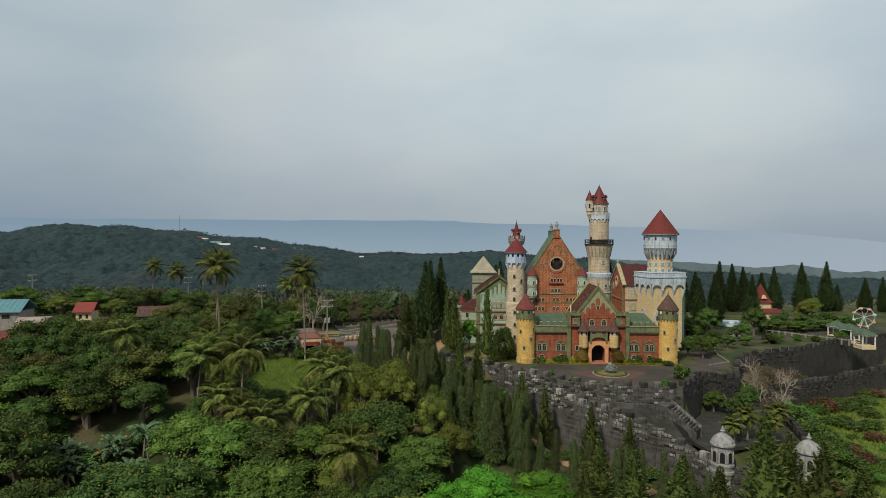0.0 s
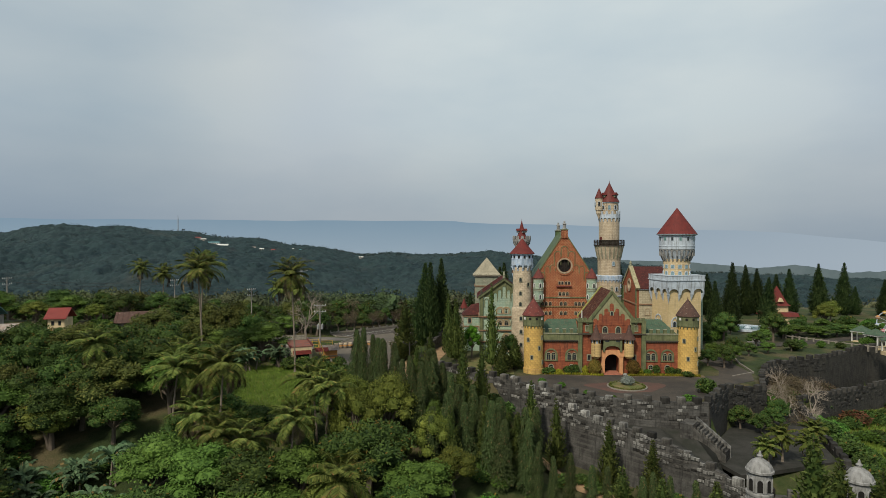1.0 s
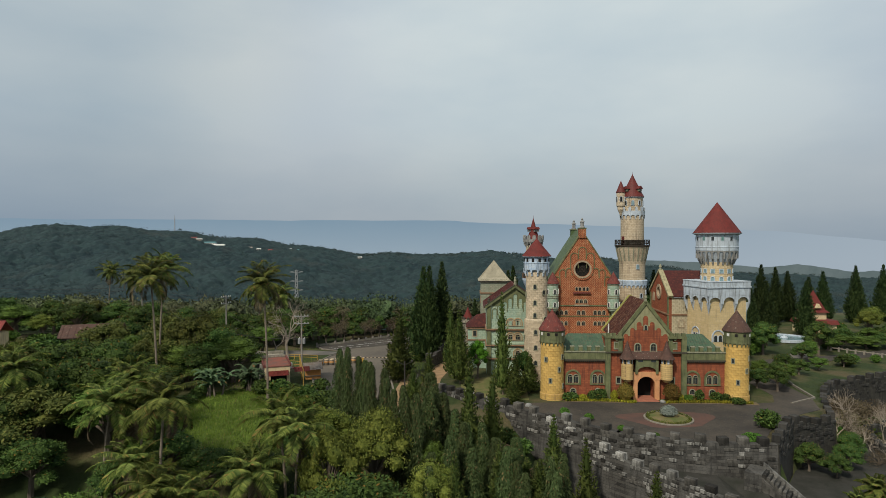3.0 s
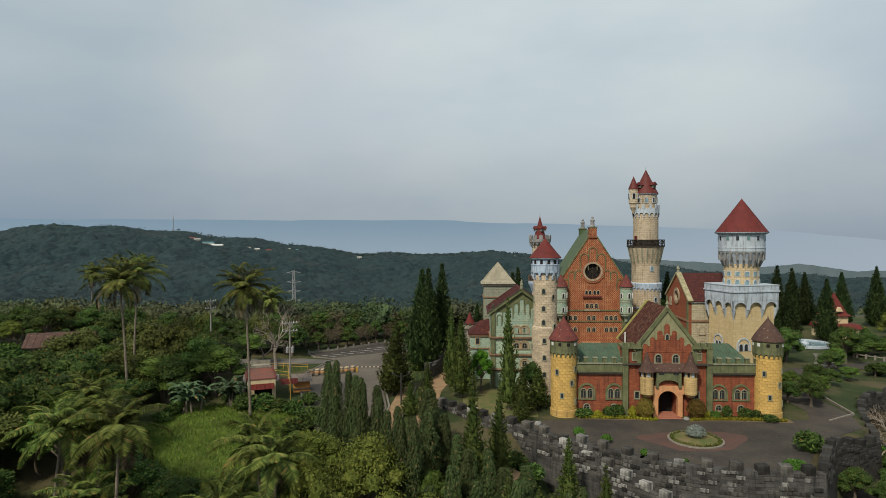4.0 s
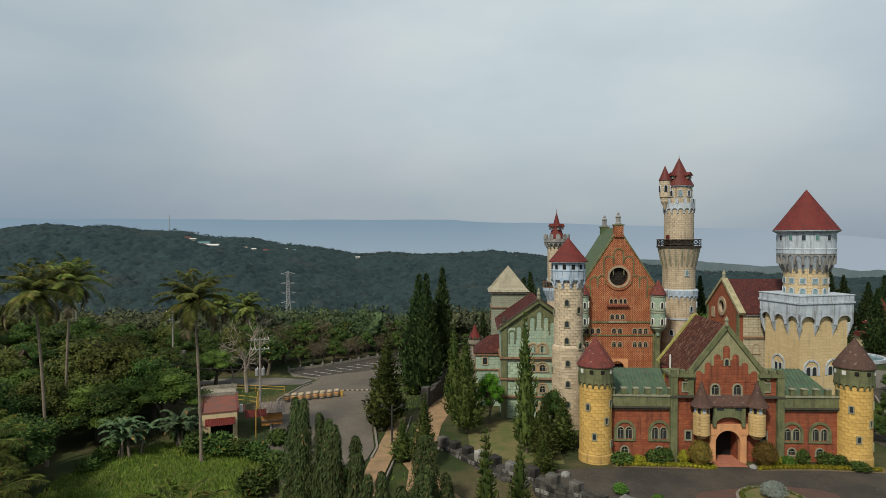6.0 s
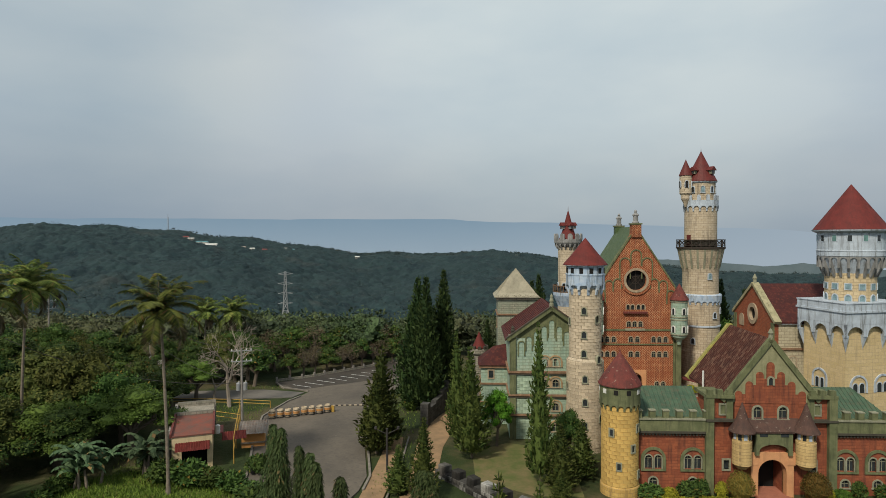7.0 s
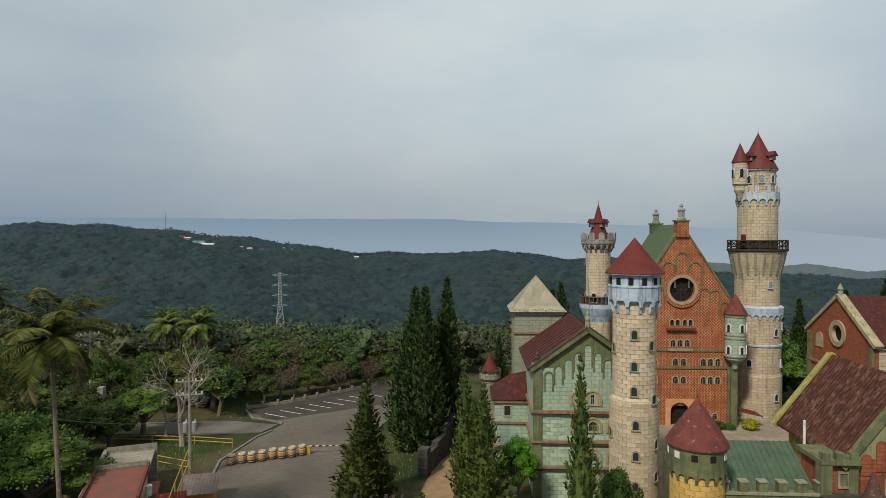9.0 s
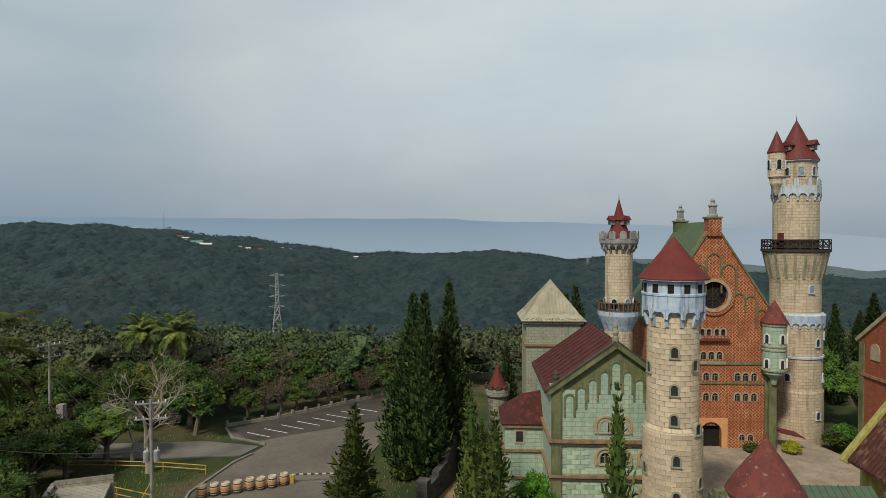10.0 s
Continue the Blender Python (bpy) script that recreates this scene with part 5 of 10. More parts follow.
        for deg in (-60, 15, 75):
            for z in (13.4, 16.5):
                mm = pose(u, -0.9, 0) @ pose(0, 0, 0, 0, 0, deg) @ pose(0, -1.36, 0)
                part("window_frame", band(B(), arch_line(0, z, 0.24, z + 0.85, 6), arch_line(0, z, 0.4, z + 0.85, 6), -0.1, 0.1, mm), "white", tr)
                part("pane", prism(B(), arch_line(0, z, 0.24, z + 0.85, 6)[::-1], -0.04, 0.02, mm), "glass", tr)
        part("bracket_pier", box(B(), u - 0.45, u + 0.45, -0.75, 0.0, 1.5, 11.6), "trim_green", t)
    # red awning and planting beside the door
    part("awning", prism(B(), [(8.0, 5.1), (11.0, 4.4), (11.0, 4.5), (8.0, 5.25)], -1.2, 1.5), "roof_red", t, "small red sloping awning")


M["trim_stone"] = plain("buff_stone_surround", (0.42, 0.33, 0.22), (0.32, 0.25, 0.17), 1.5, 0.9, 0.4, stain=(0.12, 0.10, 0.07), stain_amount=0.6)
keep()


# ---- castle: pyramid-roofed tower, green gabled house ----
def pyramid_tower():
    t = thing("pyramid_tower", C(-24.85, 34.9, 0), "grey-green square stone tower with pale pyramid roof and weedy eave", "tower")
    h = 3.1
    part("wall", box(B(), -h, h, -h, h, 1.0, 20.1), "stone_green_grey", t)
    part("cornice", box(B(), -h - 0.2, h + 0.2, -h - 0.2, h + 0.2, 17.3, 17.55), "trim_brown", t)
    part("eave", box(B(), -h - 0.35, h + 0.35, -h - 0.35, h + 0.35, 19.9, 20.25), "stone_grey", t)
    bm = B()
    r = h + 0.62
    base = [bm.verts.new(p) for p in ((-r, -r, 20.25), (r, -r, 20.25), (r, r, 20.25), (-r, r, 20.25))]
    low = [bm.verts.new((v.co.x * 0.97, v.co.y * 0.97, 20.12)) for v in base]
    mid = [bm.verts.new((v.co.x * 0.80, v.co.y * 0.80, 21.0)) for v in base]
    top = bm.verts.new((0, 0, 24.75))
    for i in range(4):
        j = (i + 1) % 4
        bm.faces.new((base[i], base[j], mid[j], mid[i]))
        bm.faces.new((mid[i], mid[j], top))
        bm.faces.new((low[j], low[i], base[i], base[j])[::-1])
    bm.faces.new(low)
    bmesh.ops.recalc_face_normals(bm, faces=bm.faces)
    roof = part("roof", bm, "roof_thatch", t)
    for side in range(4):
        for k in range(15):
            x = (k - 7) / 7.5
            m = pose(0, 0, 0, 0, 0, 90 * side)
            z0, z1 = 21.0, 21.0 + 3.75 * (1 - abs(x))
            if z1 < 21.3:
                continue
            p0, p1 = Vector((x * 0.8 * r, -0.8 * r - 0.02, z0 + 0.02)), Vector((x * 0.8 * r, -0.8 * r * (1 - (z1 - 21) / 3.75) - 0.02, z1 + 0.02))
            bm = B()
            d = p1 - p0
            q = d.to_track_quat("Z", "Y").to_matrix().to_4x4()
            box(bm, -0.03, 0.03, -0.03, 0.03, 0, d.length, m @ Matrix.Translation(p0) @ q)
            part("batten", bm, "roof_thatch", roof)
    rng = random.Random(5)
    vs, fs = [], []
    for k in range(420):
        x, y = rng.uniform(-3.4, 3.4), -3.45 - rng.random() * 0.25
        z = 20.2 + rng.uniform(-0.15, 0.3)
        a, L = rng.uniform(0, 6.28), rng.uniform(0.12, 0.32)
        d = Vector((math.cos(a), 0.5 * math.sin(a), rng.uniform(-0.7, 0.9))) * L
        o = len(vs)
        vs += [(x, y, z), tuple(Vector((x, y, z)) + d + Vector((0.05, 0, 0.03))), tuple(Vector((x, y, z)) + d)]
        fs.append((o, o + 1, o + 2))
    part("eave_weeds", raw(vs, fs), "leaf_dry", t, "dry brown weeds growing on the eave")["kind"] = "stuff"
    for z in (15.0, 10.0):
        m = pose(0, 0, 0, 0, 0, -90)
        arched_window(t, 0, z, 0.35, z + 1.0, m, -h, bars=False, frame_mat="trim_brown")
    patch = B()
    rng = random.Random(8)
    for row in range(8):
        for k in range(12):
            if k * 0.5 > 5.2 - (7 - row) * 0.55 + rng.uniform(-0.4, 0.4) and True:
                box(patch, -1.6 + k * 0.4, -1.6 + k * 0.4 + 0.36, -h - 0.05, -h + 0.02, 16.0 + row * 0.3, 16.26 + row * 0.3)
    part("pale_stonework", patch, "white", t, "patch of pale new blocks")


M["stone_green_grey"] = masonry("grey_green_stone", (0.34, 0.33, 0.25), (0.25, 0.25, 0.18), (0.14, 0.14, 0.10), 0.7, 0.34, joint_size=0.03, stain=(0.12, 0.13, 0.09), patch=(0.28, 0.33, 0.25))
pyramid_tower()


def block_field(parent, x0, x1, z0, z1, w, h, material, y=0.0, keep_out=(), top=None, limit=300):
    """Proud blocks in staggered courses on a flat wall."""
    pts = [(0.02, -0.05, 0.02), (w - 0.02, -0.05, 0.02), (w - 0.02, -0.05, h - 0.02), (0.02, -0.05, h - 0.02), (0, 0.02, 0), (w, 0.02, 0), (w, 0.02, h), (0, 0.02, h)]
    fs = [(0, 1, 2, 3), (1, 5, 6, 2), (3, 2, 6, 7), (0, 3, 7, 4), (4, 5, 1, 0)]
    me = raw([(a, b, c) for a, b, c in pts], fs)
    count, row, z = 0, 0, z0
    while z + h <= z1 + 0.01:
        x = x0 + (0 if row % 2 == 0 else w / 2)
        while x + w <= x1 + 0.01:
            ok = not any(x + w > k[0] and x < k[1] and z + h > k[2] and z < k[3] for k in keep_out)
            if ok and top:
                ok = z + h < min(top(x), top(x + w))
            if ok and count < limit:
                part("block", me, material, parent, at=pose(x, y, z))
                count += 1
            x += w + 0.015
        z += h + 0.015
        row += 1


def gabled_house():
    cu, hw, v0, L = -21.1, 5.8, 17.2, 12.5
    t = thing("gabled_house", C(cu, v0, 0), "pale green block gabled house with maroon sheet roof", "house")
    zb, ze, zp = 1.2, 16.0, 20.1
    wins = [(0.55, z, 0.42, z + 0.62) for z in (12.1, 9.2, 5.9, 3.0)] + [(-0.95, z, 0.42, z + 0.62) for z in (12.1, 9.2)] + [(2.9, z, 0.42, z + 0.62) for z in (9.2, 5.9)]
    holes = [hole_of(*w, 0.16) for w in wins]
    part("front_wall", wall(B(), -hw, hw, zb, ze, 0.5, holes), "stone_green", t)
    part("gable", prism(B(), [(-hw, ze), (hw, ze), (0, zp)], 0.0, 0.5), "trim_green", t)
    part("body", box(B(), -hw, hw, 0.5, L, zb, ze), "stone_green", t)
    part("rear_gable", prism(B(), [(-hw, ze), (hw, ze), (0, zp)], L - 0.4, L), "stone_green", t)
    roof = part("roof", prism(prism(B(), [(-hw - 0.6, ze - 0.42), (0, zp + 0.05), (0, zp + 0.25), (-hw - 0.6, ze - 0.22)], -0.15, L + 0.3), [(0, zp + 0.05), (hw + 0.6, ze - 0.42), (hw + 0.6, ze - 0.22), (0, zp + 0.25)], -0.15, L + 0.3), "roof_maroon", t)
    d = math.degrees(math.atan2(zp - ze + 0.25, hw + 0.3))
    for s in (-1, 1):
        m = pose(0, 0, zp + 0.16) @ pose(0, 0, 0, 0, s * d)
        xx = (-8.0, 0.05) if s < 0 else (-0.05, 8.0)
        xx = (-7.6, 0.05) if s < 0 else (-0.05, 7.6)
        part("bargeboard", box(B(), xx[0], xx[1], -0.5, -0.1, -0.32, 0.16, m), "trim_green", t)
        part("verge_cap", box(B(), xx[0], xx[1], -0.58, -0.1, 0.16, 0.28, m), "trim_dark", t)
        for k in range(10):
            y = 0.5 + k * (L - 0.6) / 9
            part("roof_rib", box(B(), xx[0] + 0.2 if s < 0 else 0.1, -0.1 if s < 0 else xx[1] - 0.2, y, y + 0.06, 0.06, 0.13, m), "roof_maroon", roof)
    for u in (-hw, hw - 0.9):
        p = part("pilaster", box(B(), u, u + 0.9, -0.22, 0.3, zb, ze + 0.1), "trim_green", t)
        part("cap", box(B(), u - 0.12, u + 1.02, -0.35, 0.6, ze + 0.1, ze + 0.42), "trim_grey", p)
        part("finial", lathe(B(), [(0.34, ze + 0.42), (0.3, ze + 0.6), (0.2, ze + 0.75), (0.32, ze + 1.05), (0.22, ze + 1.3), (0.26, ze + 1.45), (0.1, ze + 1.65), (0, ze + 1.75)], 10, u + 0.45, 0.1), "trim_dark", p)
    part("apex_finial", lathe(B(), [(0.3, zp + 0.2), (0.3, zp + 0.7), (0.22, zp + 0.8), (0.3, zp + 1.1), (0.18, zp + 1.5), (0.22, zp + 1.7), (0.08, zp + 2.0), (0, zp + 2.1)], 10, 0, 0.1), "trim_grey", t)
    # blind arcade stepping up the gable
    for k in range(-4, 5):
        x = 1.04 * k
        top = 18.0 - 0.72 * abs(k) - (0.0 if k else -0.15)
        part("blind_panel", prism(B(), arch_line(x, 11.6, 0.36, top, 7)[::-1], -0.03, 0.05), "stone_green", t)
        part("blind_arch", band(B(), arch_line(x, max(11.7, top - 1.6), 0.36, top, 7), arch_line(x, max(11.7, top - 1.6), 0.52, top, 7), -0.13, 0.05), "trim_green", t)
    for z, h in ((11.15, 0.3), (7.95, 0.22), (5.2, 0.22)):
        for x0, x1, y0 in ((-hw - 0.25, hw + 0.25, -0.34),):
            part("string_course", box(B(), x0, x1, y0, L, z, z + h), "trim_brown", t)
            # dark strip put in place of the shade below the course
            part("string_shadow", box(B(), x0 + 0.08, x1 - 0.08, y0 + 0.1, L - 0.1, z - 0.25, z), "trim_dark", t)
    for w in wins:
        arched_window(t, *w, frame_mat="trim_stone", bars=True)
        part("hood", band(B(), arch_line(w[0], w[1] - 0.1, 0.75, w[3]), arch_line(w[0], w[1] - 0.1, 0.95, w[3]), -0.14, 0.05), "trim_peach", t)
    keep_out = [(w[0] - 1.0, w[0] + 1.0, w[1] - 0.3, w[3] + 1.2) for w in wins]
    for z0, z1 in ((1.9, 4.9), (5.5, 7.65), (8.25, 10.85)):
        block_field(t, -hw + 1.0, hw - 1.0, z0, z1, 0.82, 0.42, "green_piece", keep_out=keep_out, limit=110)
    # low wing with a hipped maroon roof
    a = part("side_wing", box(B(), -hw - 3.9, -hw, 6.6, 12.0, 1.2, 10.8), "stone_green", t, "low pale green side wing")
    bm = B()
    x0, x1, y0, y1 = -hw - 4.35, -hw + 0.05, 6.1, 12.4
    p = [bm.verts.new(c) for c in ((x0, y0, 10.85), (x1, y0, 10.85), (x1, y1, 10.85), (x0, y1, 10.85), (x1, (y0 + y1) / 2, 13.6), (x0 + 2.4, (y0 + y1) / 2, 13.2))]
    for f in ((0, 1, 4, 5), (1, 2, 4), (2, 3, 5, 4), (3, 0, 5), (3, 2, 1, 0)):
        bm.faces.new([p[i] for i in f])
    part("wing_roof", bm, "roof_maroon", a)
    part("cornice", box(B(), -hw - 4.2, -hw - 0.0, 6.3, 12.2, 10.4, 10.8), "trim_brown", a)
    part("cornice", box(B(), -hw - 4.1, -hw - 0.0, 6.4, 12.1, 7.9, 8.15), "trim_brown", a)
    part("cornice", box(B(), -hw - 4.1, -hw - 0.0, 6.4, 12.1, 5.1, 5.35), "trim_brown", a)
    arch = -hw - 2.4
    w = part("window", band(B(), [(arch - 0.35, 8.9), (arch - 0.35, 10.0), (arch + 0.35, 10.0), (arch + 0.35, 8.9)], [(arch - 0.52, 8.73), (arch - 0.52, 10.17), (arch + 0.52, 10.17), (arch + 0.52, 8.73)], 6.5, 6.8, closed=True), "trim_stone", a)
    part("pane", box(B(), arch - 0.35, arch + 0.35, 6.56, 6.58, 8.9, 10.0), "glass", w)


M["trim_peach"] = plain("buff_hood_mould", (0.45, 0.31, 0.17), (0.35, 0.24, 0.13), 1.5, 0.9, 0.3, stain=(0.16, 0.12, 0.07))
gabled_house()


# ---- castle: chapel range with maroon roof ----
def chapel():
    """Ridge runs along u; the brick gable looks towards -u."""
    t = thing("chapel", C(11.0, 28.0, 0), "brick-gabled range with dark maroon roof and cream stone walls", "house")
    hw, L, zb, ze, zp = 6.6, 12.0, 1.5, 17.9, 22.6
    turn = pose(0, 0, 0, 0, 0, -90)
    rz = 18.2
    bm = wall(B(), -hw, hw, zb, 16.0, 0.6, [], turn)
    for z0, z1, gap in ((16.0, rz - 1.05, 0), (rz - 1.05, rz + 1.05, 1.05), (rz + 1.05, zp, 0)):
        def hh(z):
            return hw if z <= ze else max(0.05, hw * (zp - z) / (zp - ze))
        for za, zc in ((z0, min(max(z0, ze), z1)), (min(max(z0, ze), z1), z1)):
            if zc - za < 0.01:
                continue
            a, b = hh(za), hh(zc)
            if gap:
                prism(bm, [(-a, za), (-gap, za), (-gap, zc), (-b, zc)], 0, 0.6, turn)
                prism(bm, [(gap, za), (a, za), (b, zc), (gap, zc)], 0, 0.6, turn)
            else:
                prism(bm, [(-a, za), (a, za), (b, zc), (-b, zc)], 0, 0.6, turn)
    part("gable_wall", bm, "brick_chapel", t)
    ro = part("round_window", band(B(), ring_line(0, rz, 1.02, 24), ring_line(0, rz, 1.62, 24), -0.2, 0.5, turn, closed=True), "trim_stone", t)
    part("pane", prism(B(), ring_line(0, rz, 1.02, 24), 0.3, 0.34, turn), "dark", ro)
    part("statue_niche", prism(B(), arch_line(-3.9, 15.9, 0.8, 17.0)[::-1], -0.1, 0.05, turn), "trim_stone", t)
    part("string_course", box(B(), -hw - 0.1, hw + 0.1, -0.2, 0.02, 13.8, 14.1, turn), "trim_brown", t)
    part("corner_strip", box(B(), hw - 0.8, hw + 0.05, -0.15, 0.02, zb, 17.6, turn), "trim_green", t)
    part("corner_strip", box(B(), -hw - 0.05, -hw + 0.8, -0.15, 0.02, zb, 17.6, turn), "trim_green", t)
    part("body", box(B(), 0.6, L, -hw, hw, zb, ze), "stone_cream_flat", t)
    m90 = pose(0, 0, 0, 0, 0, -90)
    roof = part("roof", prism(prism(B(), [(-hw - 0.4, ze - 0.3), (0, zp - 0.05), (0, zp + 0.2), (-hw - 0.4, ze - 0.05)], 0.3, L, turn), [(0, zp - 0.05), (hw + 0.4, ze - 0.3), (hw + 0.4, ze - 0.05), (0, zp + 0.2)], 0.3, L, turn), "roof_maroon", t)
    d = math.degrees(math.atan2(zp - ze, hw))
    for s in (-1, 1):
        mm = turn @ pose(0, 0, zp + 0.1) @ pose(0, 0, 0, 0, s * d)
        x0, x1 = (-hw / math.cos(radians(d)) - 0.6, 0.1) if s < 0 else (-0.1, hw / math.cos(radians(d)) + 0.6)
        part("coping", box(B(), x0, x1, -0.25, 0.75, -0.12, 0.3, mm), "trim_pale", t)
    part("finial", lathe(B(), [(0.3, zp + 0.2), (0.25, zp + 0.8), (0.35, zp + 1.0), (0.1, zp + 1.6), (0, zp + 1.7)], 10, 0.2, 0), "trim_grey", t)
    part("string_course", box(B(), 0.6, L, -hw - 0.2, -hw + 0.02, 13.8, 14.1), "trim_brown", t)
    part("eave", box(B(), 0.3, L, -hw - 0.35, -hw + 0.02, 17.5, 17.8), "white_blue", t)
    for u in (2.6, 5.4, 8.4):
        for z in (11.4, 8.6, 5.6):
            arched_window(t, u, z, 0.45, z + 1.0, None, -hw, frame_mat="trim_stone")


M["trim_pale"] = plain("pale_mossy_coping", (0.40, 0.36, 0.22), (0.28, 0.26, 0.15), 1.0, 0.9, 0.5, stain=(0.10, 0.09, 0.05), stain_amount=0.8)
M["brick_chapel"] = masonry("red_brown_brick", (0.33, 0.10, 0.045), (0.24, 0.065, 0.032), (0.24, 0.12, 0.07), 0.5, 0.2, joint_size=0.02, stain=(0.12, 0.05, 0.03), stain_amount=0.5)
M["stone_cream_flat"] = masonry("cream_blockwork", (0.52, 0.46, 0.32), (0.42, 0.37, 0.25), (0.26, 0.22, 0.15), 0.8, 0.42, joint_size=0.03, stain=(0.18, 0.16, 0.10))
chapel()


# ---- castle: gate range ----
def wing(side):
    """Red rendered wing between gatehouse and corner tower; green battlemented band, hipped green roof."""
    u0, u1 = (-14.2, -6.3) if side < 0 else (6.5, 14.2)
    t = thing("gate_wing", C(0, 0, 0), "red rendered castle wing with green battlements and green hipped roof", "castle wing", "wings of the gate range")
    c1, c2 = (u0 + 0.36 * (u1 - u0) - 0.8, u0 + 0.80 * (u1 - u0)) if side < 0 else (u0 + 0.24 * (u1 - u0), u0 + 0.68 * (u1 - u0))
    holes, wins, small = [], [], []
    for c in (c1, c2):
        for d in (-0.52, 0.52):
            wins.append((c + d, 4.55, 0.37, 5.65))
        small.append((c, 2.75, 0.42, 3.15))
    holes = [hole_of(*w, 0.13) for w in wins] + [hole_of(*w, 0.16) for w in small]
    part("front_wall", wall(B(), u0, u1, 1.4, 8.75, 0.5, holes), "brick_red", t)
    part("body", box(B(), u0, u1, 0.5, 9.4, 1.4, 9.2), "brick_red", t)
    for w in wins:
        arched_window(t, *w, edge=0.13, sill=False, frame_mat="trim_grey")
    for w in small:
        arched_window(t, *w, edge=0.16)
    for c in (c1, c2):
        s = part("window_surround", band(B(), arch_line(c, 4.5, 1.05, 5.6), arch_line(c, 4.5, 1.36, 5.6), -0.14, 0.02), "trim_green", t)
        part("sill", box(B(), c - 1.36, c + 1.36, -0.16, 0.02, 4.3, 4.5), "trim_green", s)
    part("band", box(B(), u0, u1, -0.35, 0.4, 8.75, 10.2), "trim_green", t)
    part("band_moulding", box(B(), u0, u1, -0.48, -0.3, 10.05, 10.25), "trim_grey", t)
    # dark strip that stands for the shade under the band
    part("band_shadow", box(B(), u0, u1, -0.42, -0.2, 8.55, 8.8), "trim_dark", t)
    n = 6
    for k in range(n):
        x = u0 + 0.2 + k * (u1 - u0 - 0.6) / (n - 1) - 0.1
        m = part("merlon", box(B(), x, x + 0.62, -0.4, 0.2, 10.2, 11.0), "trim_green", t)
        part("cap", box(B(), x - 0.06, x + 0.68, -0.46, 0.26, 11.0, 11.1), "trim_grey", m)
    for k in range(22):
        x = u0 + 0.15 + k * (u1 - u0 - 0.3) / 21
        part("dentil", box(B(), x - 0.08, x + 0.08, -0.3, 0.0, 8.3, 8.6), "trim_dark", t)
    bm = B()
    a0, a1, b0, b1, e, r = u0, u1, 0.4, 9.6, 9.6, 12.5
    i = 2.4
    p = [bm.verts.new(c) for c in ((a0, b0, e), (a1, b0, e), (a1, b1, e), (a0, b1, e), (a0 + i * 0.8, (b0 + b1) / 2, r), (a1 - (0.0 if side < 0 else i), (b0 + b1) / 2, r))]
    if side > 0:
        p[4].co.x = a0
    for f in ((0, 1, 5, 4), (1, 2, 5), (2, 3, 4, 5), (3, 0, 4)):
        bm.faces.new([p[k] for k in f])
    roof = part("roof", bm, "roof_green", t)
    for k in range(16):
        x = a0 + 0.3 + k * (a1 - a0 - 0.6) / 15
        frac = 1.0
        lo, hi = Vector((x, b0, e + 0.03)), Vector((x, (b0 + b1) / 2, r + 0.03))
        if side < 0 and x < a0 + i * 0.8:
            frac = (x - a0) / (i * 0.8)
        if side > 0 and x > a1 - i:
            frac = (a1 - x) / i
        d = (hi - lo) * frac
        if d.length > 0.3:
            part("roof_seam", box(B(), -0.03, 0.03, -0.03, 0.03, 0, d.length, Matrix.Translation(lo) @ d.to_track_quat("Z", "Y").to_matrix().to_4x4()), "roof_green", roof)


wing(-1)
wing(1)


